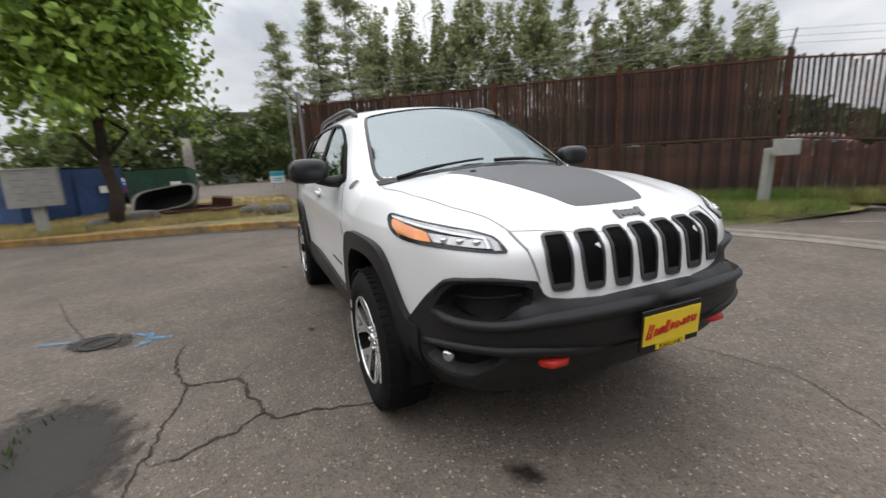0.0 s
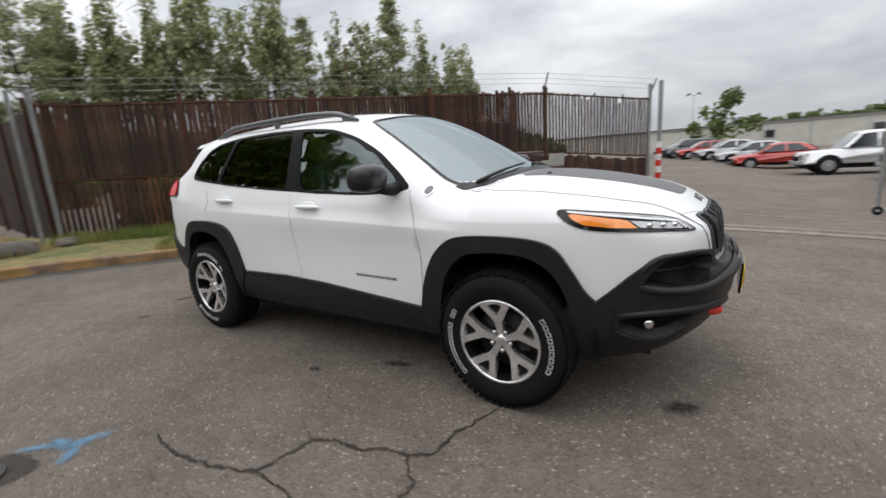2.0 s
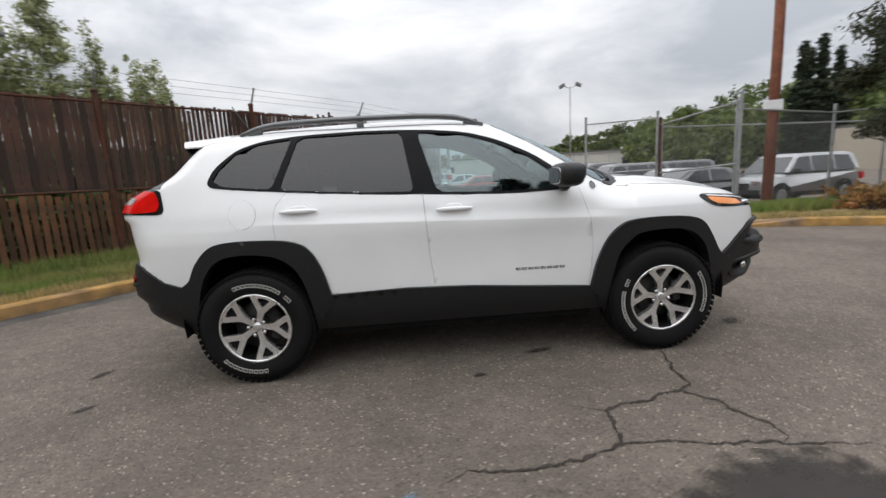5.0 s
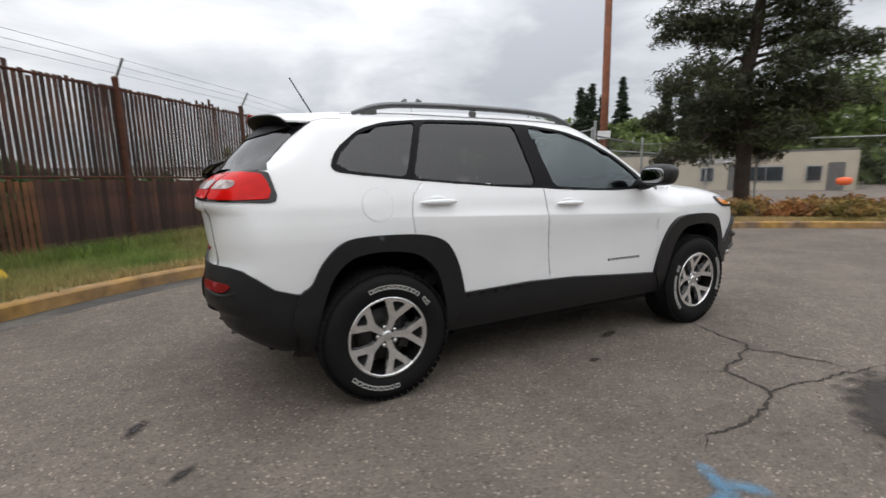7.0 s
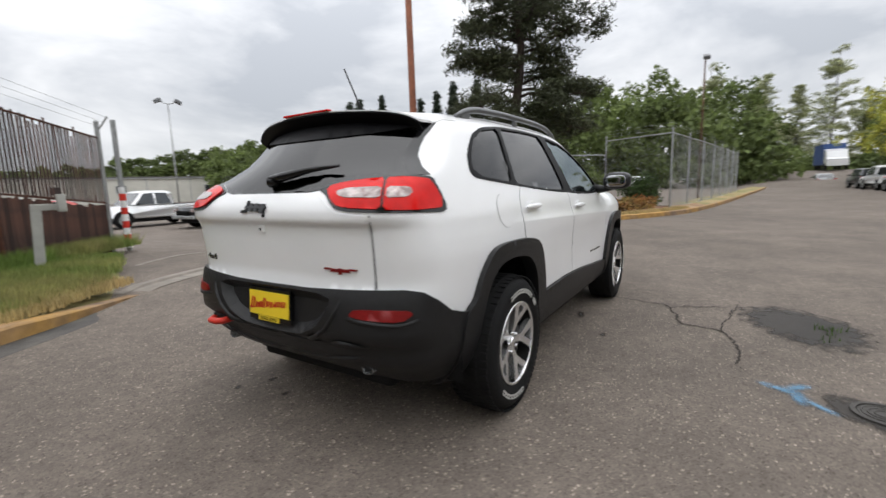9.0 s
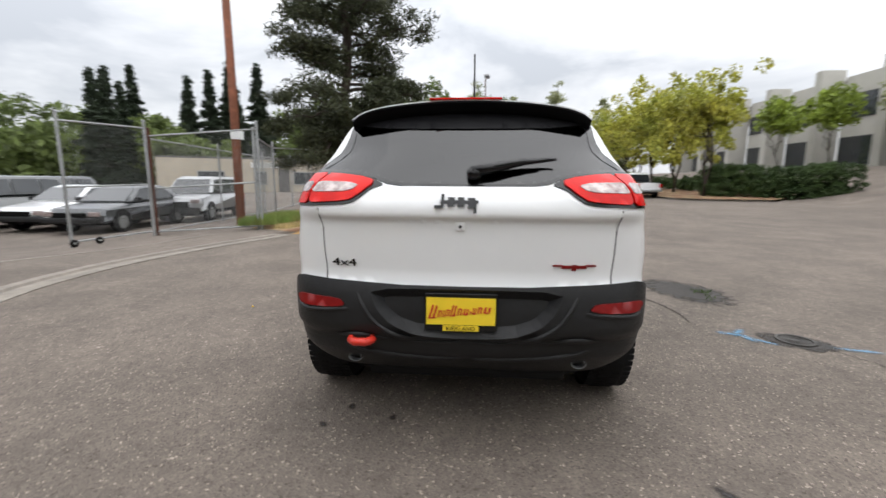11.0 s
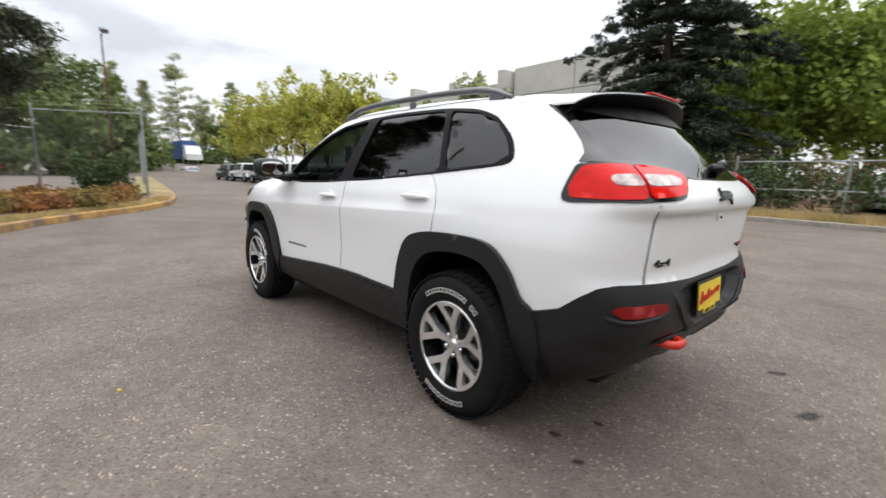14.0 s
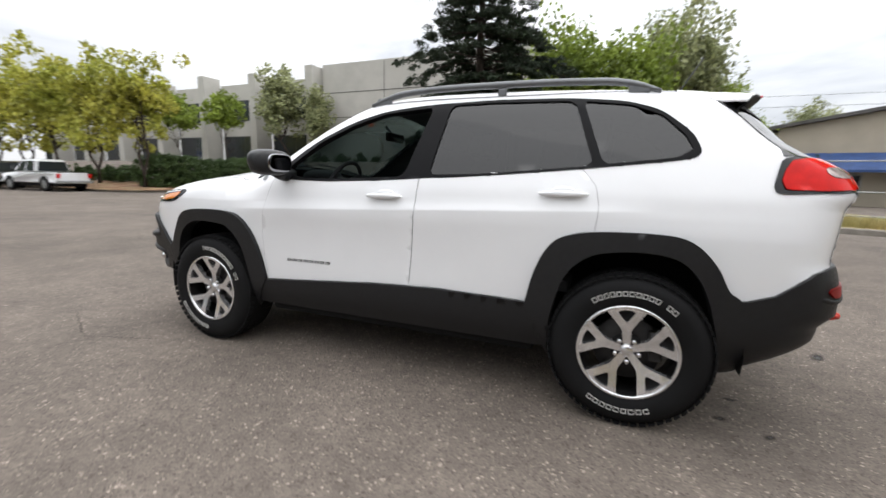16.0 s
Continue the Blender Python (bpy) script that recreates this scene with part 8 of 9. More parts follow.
for z in (12.9, 11.5):
    overhead_wire((34, -70, z + 0.78), (-96, -70, z + 0.78), 0.9)
for x in (34, -96):
    t = thing("utility_pole", pose(x, -70, 0), "brown wooden utility pole far behind the trees", "pole")
    bm = bmesh.new()
    add_tube(bm, [(0, 0, -0.2), (0, 0, 14.6)], [0.17, 0.11], 10)
    part("shaft", bm, M["bark"], t, "", True)
    for z in (13.6, 12.2):
        bm = bmesh.new()
        add_box(bm, (0, 0, z), (0.12, 2.0, 0.14), bevel=0.01)
        part("crossarm", bm, M["bark"], t)


# ---- objects on the verge ----
def mailbox():
    t = thing("cluster_mailbox", pose(-8.15, -5.5, 0.14, 0, 0, 12) @ Matrix.Scale(0.88, 4), "grey metal cluster mailbox on a post", "mailbox")
    bm = bmesh.new()
    add_box(bm, (0, 0, 1.10), (0.46, 0.98, 0.86), bevel=0.02)
    box = part("cabinet", bm, M["grey_box"], t)
    bm = bmesh.new()
    add_box(bm, (0.0, 0, 1.545), (0.52, 1.04, 0.04), bevel=0.012)
    part("lid", bm, M["grey_box"], box)
    for c in range(2):
        for r in range(5):
            bm = bmesh.new()
            add_box(bm, (0.235, -0.24 + 0.48 * c, 1.42 - 0.15 * r), (0.012, 0.42, 0.135), bevel=0.004)
            d = part("compartment_door", bm, M["grey_box"], box)
            bm = bmesh.new()
            add_box(bm, (0.245, -0.24 + 0.48 * c, 1.45 - 0.15 * r), (0.012, 0.20, 0.012))
            part("slot", bm, M["seam"], d)
    bm = bmesh.new()
    add_box(bm, (0, 0, 0.34), (0.22, 0.24, 0.70), bevel=0.015)
    part("pedestal", bm, M["grey_box"], t)


def dumpster(x, y, turn, mat, label, w=2.0, d=1.5, h=1.25):
    t = thing("dumpster", pose(x, y, 0.16, 0, 0, turn), label, "dumpster")
    bm = bmesh.new()
    extrude_outline(bm, [(-d / 2 + 0.15, 0.05), (d / 2 - 0.1, 0.05), (d / 2, h), (-d / 2, h * 0.88)], w, lambda a, z, k: (a, k - w / 2, z))
    part("body", bm, M[mat], t)
    for s in (-1, 1):
        bm = bmesh.new()
        add_box(bm, (0.0, s * w / 4, h * 0.96), (d * 1.02, w * 0.49, 0.05), bevel=0.015, tilt=(0, -6, 0))
        part("lid", bm, M["rubber"], t, "black plastic lid")
        bm = bmesh.new()
        add_box(bm, (0, s * (w / 2 + 0.04), h * 0.55), (d * 0.7, 0.08, 0.14), bevel=0.01)
        part("lifting_pocket", bm, M[mat], t)
    for k in range(3):
        bm = bmesh.new()
        add_box(bm, (d / 2 - 0.03, -w / 3 + k * w / 3, h * 0.5), (0.06, 0.06, h * 0.8))
        part("rib", bm, M[mat], t)
    bm = bmesh.new()
    add_box(bm, (d / 2 + 0.02, w * 0.28, h * 0.55), (0.01, 0.34, 0.2))
    part("sticker", bm, M["white_sign"], t)


def bath():
    """A dark tub tipped on its side among junk."""
    t = thing("old_bathtub", pose(-9.9, -3.55, 0.20, 0, 0, 78), "grey tub tipped over on the dry grass", "tub")
    bm = bmesh.new()
    outer, inner = [], []
    for (r, z, ring) in ((1.0, 0.0, 0), (0.96, 0.05, 0), (0.80, 0.42, 0), (0.60, 0.46, 0)):
        outer.append([bm.verts.new((0.95 * r * math.copysign(abs(math.cos(a)) ** 0.5, math.cos(a)), 0.42 * r * math.copysign(abs(math.sin(a)) ** 0.5, math.sin(a)), -z)) for a in np.linspace(0, math.tau, 33)[:-1]])
    for (r, z) in ((0.91, 0.0), (0.88, 0.04), (0.74, 0.38), (0.4, 0.41)):
        inner.append([bm.verts.new((0.95 * r * math.copysign(abs(math.cos(a)) ** 0.5, math.cos(a)), 0.42 * r * math.copysign(abs(math.sin(a)) ** 0.5, math.sin(a)), -z)) for a in np.linspace(0, math.tau, 33)[:-1]])
    for ring in (outer, inner):
        for r0, r1 in zip(ring, ring[1:]):
            for k in range(32):
                bm.faces.new((r0[k], r0[(k + 1) % 32], r1[(k + 1) % 32], r1[k]))
    for k in range(32):
        bm.faces.new((outer[0][k], inner[0][k], inner[0][(k + 1) % 32], outer[0][(k + 1) % 32]))
    bm.faces.new(outer[-1])
    bm.faces.new(inner[-1])
    bmesh.ops.recalc_face_normals(bm, faces=bm.faces)
    bmesh.ops.transform(bm, matrix=Matrix.Translation((0, 0, 0.42)) @ Matrix.Rotation(radians(50), 4, "X") @ Matrix.Rotation(radians(-12), 4, "Y") @ Matrix.Scale(0.92, 4), verts=bm.verts)
    part("tub", bm, material("dirty_enamel", (0.24, 0.23, 0.21), 0.6, 0, 0.3, 8), t, "", False)
    # second inner skin in black: the tub's inner shadow as colour
    bm = bmesh.new()
    rings = [[bm.verts.new((0.95 * r * math.copysign(abs(math.cos(a)) ** 0.5, math.cos(a)), 0.42 * r * math.copysign(abs(math.sin(a)) ** 0.5, math.sin(a)), -z)) for a in np.linspace(0, math.tau, 33)[:-1]] for r, z in ((0.885, 0.012), (0.86, 0.05), (0.72, 0.365), (0.38, 0.39))]
    for r0, r1 in zip(rings, rings[1:]):
        for k in range(32):
            bm.faces.new((r0[k], r0[(k + 1) % 32], r1[(k + 1) % 32], r1[k]))
    bm.faces.new(rings[-1])
    bmesh.ops.transform(bm, matrix=Matrix.Translation((0, 0, 0.42)) @ Matrix.Rotation(radians(50), 4, "X") @ Matrix.Rotation(radians(-12), 4, "Y") @ Matrix.Scale(0.92, 4), verts=bm.verts)
    part("tub_lining", bm, M["rubber"], t, "inside coloured black for its shadow")
    for k, (x, y, sx, sz, tilt) in enumerate(((-10.3, -2.6, 0.9, 0.12, 20), (-10.2, -2.2, 0.5, 0.3, 40), (-9.6, -2.9, 1.3, 0.06, 4), (-9.5, -2.0, 1.1, 0.05, 2))):
        q = thing("scrap_board", pose(x, y, 0.2, 0, 0, 60 + 25 * k), "rusty scrap board in the dry grass", "scrap", "scrap")
        bm = bmesh.new()
        add_box(bm, (0, 0, sz / 2 + 0.04), (sx, 0.22, sz), bevel=0.01, tilt=(tilt * 0.3, tilt * 0.2, 0))
        part("board", bm, M["rust"], q)


def stone(x, y, z, r, seed, label="grey field stone on the grass"):
    rng = np.random.default_rng(seed)
    bm = bmesh.new()
    bmesh.ops.create_icosphere(bm, subdivisions=3, radius=1)
    off = Vector(rng.random(3) * 20)
    for v in bm.verts:
        v.co = v.co * (1 + 0.28 * noise.noise(v.co * 1.4 + off) + 0.08 * noise.noise(v.co * 4 + off))
        v.co = Vector((v.co.x * r[0], v.co.y * r[1], v.co.z * r[2]))
    ob = part("stone", bm, M["rock"], None, "", True)
    ob.matrix_world = pose(x, y, z, 0, 0, 40 * seed)
    tagged(ob, label, "stone", "stones on the verge")


def yard_sign():
    t = thing("yard_sign", pose(-21.9, -0.1, 0.1, 0, 0, 0), "small teal and white sign on two legs", "sign")
    for s in (-1, 1):
        bm = bmesh.new()
        add_tube(bm, [(0, 0.22 * s, 0), (0, 0.22 * s, 0.9)], 0.02, 6)
        part("leg", bm, M["galv"], t)
    bm = bmesh.new()
    add_box(bm, (0.03, 0, 0.62), (0.03, 0.72, 0.62), bevel=0.005)
    bd = part("board", bm, M["white_sign"], t)
    bm = bmesh.new()
    add_box(bm, (0.05, 0, 0.80), (0.012, 0.70, 0.24))
    part("printed_band", bm, M["teal"], bd)
    for z in (0.55, 0.44):
        bm = bmesh.new()
        add_box(bm, (0.05, 0, z), (0.012, 0.5, 0.05))
        part("print_bar", bm, M["teal"], bd)


def meter_post():
    t = thing("meter_post", pose(-1.35, 7.0, 0.12, 0, 0, -14), "pale grey post with an arm and a small box", "meter")
    bm = bmesh.new()
    add_box(bm, (0, 0, 0.50), (0.13, 0.13, 1.04), bevel=0.012, tilt=(0, 3, 0))
    part("post", bm, M["grey_box"], t)
    bm = bmesh.new()
    add_box(bm, (0.15, 0, 0.97), (0.34, 0.10, 0.10), bevel=0.012)
    part("arm", bm, M["grey_box"], t)
    bm = bmesh.new()
    add_box(bm, (0.33, 0.0, 1.03), (0.11, 0.44, 0.27), bevel=0.015)
    bx = part("box", bm, M["grey_box"], t)
    bm = bmesh.new()
    add_box(bm, (0.33, -0.225, 1.03), (0.08, 0.012, 0.20), bevel=0.004)
    part("lid", bm, M["grey_box"], bx)


def hydrant():
    t = thing("fire_hydrant", pose(-3.95, -13.75, 0.14), "yellow fire hydrant between grey bollards", "hydrant")
    bm = bmesh.new()
    add_lathe(bm, [(0.0, 0.0), (0.17, 0.0), (0.17, 0.05), (0.11, 0.06), (0.105, 0.50), (0.14, 0.51), (0.14, 0.56), (0.12, 0.60), (0.08, 0.68), (0.03, 0.71), (0.03, 0.75), (0.0, 0.75)], 20, "z")
    part("barrel", bm, M["yellow"], t, "", True)
    for a in (0, 120, 240):
        bm = bmesh.new()
        c, s = math.cos(radians(a)), math.sin(radians(a))
        add_tube(bm, [(0.08 * c, 0.08 * s, 0.42), (0.19 * c, 0.19 * s, 0.42)], 0.055, 10)
        part("outlet", bm, M["yellow"], t)
    for x, y in ((-3.45, -13.3), (-4.6, -13.4)):
        b = thing("bollard", pose(x, y, 0.1), "grey steel bollard by the hydrant", "bollard", "bollards")
        bm = bmesh.new()
        add_lathe(bm, [(0.09, 0), (0.09, 1.35), (0.075, 1.42), (0.0, 1.45)], 16, "z")
        part("tube", bm, M["galv"], b, "", True)


def striped_post():
    """Red and white marker sleeve on the gatepost at the fence end."""
    t = thing("marker_post", pose(0.72, 9.35, 0), "gatepost with a red and white striped sleeve", "post")
    bm = bmesh.new()
    add_tube(bm, [(0, 0, -0.25), (0, 0, 2.85)], 0.05, 12)
    part("post", bm, M["galv"], t)
    for k in range(9):
        bm = bmesh.new()
        add_lathe(bm, [(0.062, 0.07 + 0.15 * k), (0.065, 0.08 + 0.15 * k), (0.065, 0.21 + 0.15 * k), (0.062, 0.22 + 0.15 * k)], 14, "z")
        part("band", bm, M["red_hook" if k % 2 else "white_sign"], t)


mailbox()
dumpster(-11.75, -6.25, 52, "blue_paint", "blue steel dumpster with black lids", 2.7, 1.3, 1.35)
dumpster(-15.6, -4.4, -5, "green_paint", "dark green steel dumpster", 2.0, 1.3, 1.25)
bath()
for k, (x, y, r) in enumerate(((-8.0, -1.45, (0.27, 0.24, 0.22)), (-7.85, -0.85, (0.34, 0.24, 0.20)), (-8.9, -3.9, (0.4, 0.3, 0.22)), (-8.3, -4.6, (0.25, 0.2, 0.15)), (-7.9, -0.1, (0.2, 0.2, 0.12)))):
    stone(x, y, 0.22, r, k + 1)
yard_sign()
meter_post()
hydrant()
striped_post()
t = thing("orange_marker", pose(36.7, 11.7, 0), "round orange marker by the far building", "sign")
bm = bmesh.new()
add_tube(bm, [(0, 0, 0), (0, 0, 0.5)], 0.04, 8)
part("stake", bm, M["galv"], t)
bm = bmesh.new()
add_ball(bm, (0, 0, 0.72), (0.42, 0.42, 0.28), 2.8)
part("marker_ball", bm, M["signal"], t, "", True)
bm = bmesh.new()
extrude_outline(bm, [(-0.10, 0), (0.10, 0), (0.0, 0.17)], 0.05, lambda a, z, k: (a, k, z))
flag = part("yellow_flag", bm, M["yellow"], None)
flag.matrix_world = pose(-4.35, 3.2, 0.17, -14, 0, 25)
tagged(flag, "small yellow flag in the grass", "flag")


# ---- parked vehicles ----
PAINTS = {}


def car_paint(name, c, metal=0.3):
    if name not in PAINTS:
        PAINTS[name] = material("paint_" + name, c, 0.3, metal, 0.03, 3, coat=0.8)
    return PAINTS[name]


def round_box(bm, outline, w, taper=0.0, edge=0.05, nose=0.0):
    """A body from its side outline (along, height), its upper edges drawn in and all edges rounded."""
    zs = [z for _, z in outline]
    z0, z1 = min(zs), max(zs)
    start = len(bm.verts)
    rings = []
    far = max(abs(x) for x, _ in outline)
    for part_w in (-1.0, -0.97, -0.88, -0.6, 0.0, 0.6, 0.88, 0.97, 1.0):
        shrink = edge * max(0.0, (abs(part_w) - 0.80) / 0.20) ** 2
        o = inset(outline, shrink) if shrink else outline
        nip = nose * abs(part_w) ** 3
        rings.append([bm.verts.new((x - math.copysign(nip * max(0.0, abs(x) / far - 0.55) / 0.45, x), part_w * w / 2 * (1 - taper * (z - z0) / max(0.01, z1 - z0)), z)) for x, z in o])
    n = len(outline)
    for r0, r1 in zip(rings, rings[1:]):
        for i in range(n):
            bm.faces.new((r0[i], r0[(i + 1) % n], r1[(i + 1) % n], r1[i]))
    bm.faces.new(rings[0][::-1])
    bm.faces.new(rings[-1])


def parked(kind, x, y, turn, paint, label, z=0.0):
    """A parked vehicle, nose along +x before turning."""
    t = thing({"pickup": "pickup_truck", "suv": "parked_suv", "sedan": "parked_car"}[kind], pose(x, y, z, 0, 0, turn), label, "truck" if kind == "pickup" else "car", "parked vehicles")
    if kind == "pickup":
        body = [(2.75, 0.45), (2.78, 0.75), (2.70, 1.02), (1.35, 1.12), (-0.75, 1.12), (-0.75, 1.10), (-2.75, 1.10), (-2.80, 0.55), (-2.75, 0.45)]
        cab = [(1.42, 1.10), (0.72, 1.78), (0.45, 1.85), (-0.55, 1.85), (-0.80, 1.75), (-0.85, 1.10)]
        wheels, w, rw = (1.75, -1.65), 1.92, 0.40
        sides = [[(1.12, 1.16), (0.66, 1.70), (0.20, 1.74), (0.20, 1.16)], [(0.10, 1.16), (0.10, 1.74), (-0.5, 1.72), (-0.66, 1.16)]]
    elif kind == "suv":
        body = [(2.28, 0.42), (2.32, 0.72), (2.22, 0.98), (1.15, 1.08), (-2.20, 1.08), (-2.28, 0.80), (-2.26, 0.42)]
        cab = [(1.22, 1.06), (0.62, 1.66), (0.35, 1.74), (-1.75, 1.74), (-2.02, 1.66), (-2.2, 1.06)]
        wheels, w, rw = (1.40, -1.35), 1.84, 0.36
        sides = [[(0.98, 1.12), (0.56, 1.60), (0.06, 1.63), (0.06, 1.12)], [(-0.04, 1.12), (-0.04, 1.63), (-0.95, 1.63), (-0.95, 1.12)], [(-1.05, 1.12), (-1.05, 1.63), (-1.72, 1.60), (-1.92, 1.12)]]
    else:
        body = [(2.22, 0.34), (2.26, 0.58), (2.12, 0.78), (0.95, 0.92), (-1.70, 0.96), (-2.22, 0.90), (-2.28, 0.6), (-2.22, 0.34)]
        cab = [(1.10, 0.90), (0.32, 1.38), (0.05, 1.44), (-0.85, 1.43), (-1.25, 1.34), (-1.85, 0.94)]
        wheels, w, rw = (1.38, -1.35), 1.78, 0.33
        sides = [[(0.80, 0.96), (0.26, 1.32), (-0.22, 1.36), (-0.22, 0.97)], [(-0.32, 0.97), (-0.32, 1.36), (-0.85, 1.34), (-1.35, 1.0)]]
    bm = bmesh.new()
    round_box(bm, soften(body, 2, 0.05), w, 0.06, 0.07, 0.22)
    b = part("body", bm, paint, t, "", True)
    bm = bmesh.new()
    round_box(bm, soften(cab, 2, 0.06), w * 0.93, 0.20, 0.05, 0.05)
    cb = part("cabin", bm, paint, t, "", True)
    z0, z1 = min(q[1] for q in cab), max(q[1] for q in cab)
    for s in (-1, 1):
        for k, ol in enumerate(sides):
            bm = bmesh.new()
            extrude_outline(bm, ol, 0.012, lambda a, zz, d: (a, s * (w * 0.93 / 2 * (1 - 0.20 * (zz - z0) / (z1 - z0)) - 0.004 + d), zz))
            bmesh.ops.recalc_face_normals(bm, faces=bm.faces)
            part("side_window", bm, M["dark_window"], cb)
        for wx in wheels:
            bm = bmesh.new()
            add_lathe(bm, [(rw * 0.6, -0.11), (rw * 0.95, -0.11), (rw, -0.07), (rw, 0.07), (rw * 0.95, 0.11), (rw * 0.6, 0.11)], 24)
            bmesh.ops.translate(bm, verts=bm.verts, vec=(wx, s * (w / 2 - 0.10), rw))
            wh = part("wheel", bm, M["rubber"], t, "", True)
            bm = bmesh.new()
            add_lathe(bm, [(0.0, -0.12), (rw * 0.2, -0.12), (rw * 0.35, -0.09), (rw * 0.55, -0.115), (rw * 0.62, -0.10)], 20)
            bmesh.ops.transform(bm, matrix=Matrix.Translation((wx, s * (w / 2 - 0.10), rw)) @ Matrix.Rotation(0 if s < 0 else math.pi, 4, "Z"), verts=bm.verts)
            part("rim", bm, M["galv"], wh, "", True)
            bm = bmesh.new()
            extrude_outline(bm, [(wx + rw * 1.22 * math.cos(a), rw + rw * 1.2 * math.sin(a)) for a in np.linspace(-0.25, math.pi + 0.25, 16)], 0.006, lambda a, zz, d: (a, s * (w / 2 - 0.012 + d), zz))
            part("wheel_arch", bm, M["rubber"], t)
        bm = bmesh.new()
        add_box(bm, (body[1][0] - 0.06, s * w * 0.38, body[2][1] - 0.16), (0.10, 0.30, 0.14), bevel=0.02)
        part("headlamp", bm, M["clear_lens"], t)
        bm = bmesh.new()
        add_box(bm, (-body[1][0] + 0.03 if kind != "pickup" else -2.76, s * w * 0.42, body[3][1] - 0.22), (0.10, 0.16, 0.24), bevel=0.02)
        part("tail_lamp", bm, M["red_lens"], t)
        bm = bmesh.new()
        add_box(bm, (cab[0][0] - 0.35, s * (w / 2 + 0.07), cab[0][1] + 0.10), (0.12, 0.18, 0.13), bevel=0.03)
        part("door_mirror", bm, M["clad"], t)
    # screens
    for (x0, za), (x1, zb), nm in ((cab[0], cab[1], "windscreen"), (cab[-1], cab[-2], "rear_window")):
        bm = bmesh.new()
        lo, hi = 0.10, 0.93
        q = []
        for u in (lo, hi):
            xx, zz = x0 + (x1 - x0) * u, za + (zb - za) * u
            hw = w * 0.93 / 2 * (1 - 0.20 * (zz - z0) / (z1 - z0)) - 0.09
            q.append((xx, hw, zz))
        d = Vector((zb - za, 0, -(x1 - x0))).normalized()
        if (nm == "windscreen") != (d.x > 0):
            d = -d
        vs = [bm.verts.new(Vector((xx, sy * hw, zz)) + d * e) for e in (0.0, 0.012) for (xx, hw, zz), sy in ((q[0], -1), (q[0], 1), (q[1], 1), (q[1], -1))]
        for f in ((4, 5, 6, 7), (0, 1, 5, 4), (1, 2, 6, 5), (2, 3, 7, 6), (3, 0, 4, 7)):
            bm.faces.new([vs[i] for i in f])
        bmesh.ops.recalc_face_normals(bm, faces=bm.faces)
        part(nm, bm, M["dark_window"], cb)
    bm = bmesh.new()
    add_box(bm, (body[1][0] + 0.01, 0, body[1][1] - 0.02), (0.06, w * 0.55, 0.22), bevel=0.02)
    part("grille", bm, M["mesh"], t)
    for sx in (1, -1):
        bm = bmesh.new()
        add_box(bm, (sx * (body[1][0] + 0.0), 0, body[0][1] + 0.10), (0.14, w * 0.96, 0.16), bevel=0.04)
        part("bumper", bm, M["clad"] if kind != "pickup" else M["galv"], t)
    bm = bmesh.new()
    add_box(bm, (0, 0, 0.36), (body[1][0] * 1.8, w * 0.8, 0.16))
    part("underside", bm, M["rubber"], t)
    if kind == "pickup":
        bm = bmesh.new()
        add_box(bm, (-1.78, 0, 1.105), (1.86, w * 0.80, 0.02))
        part("load_bed", bm, M["rubber"], t, "black load bed")


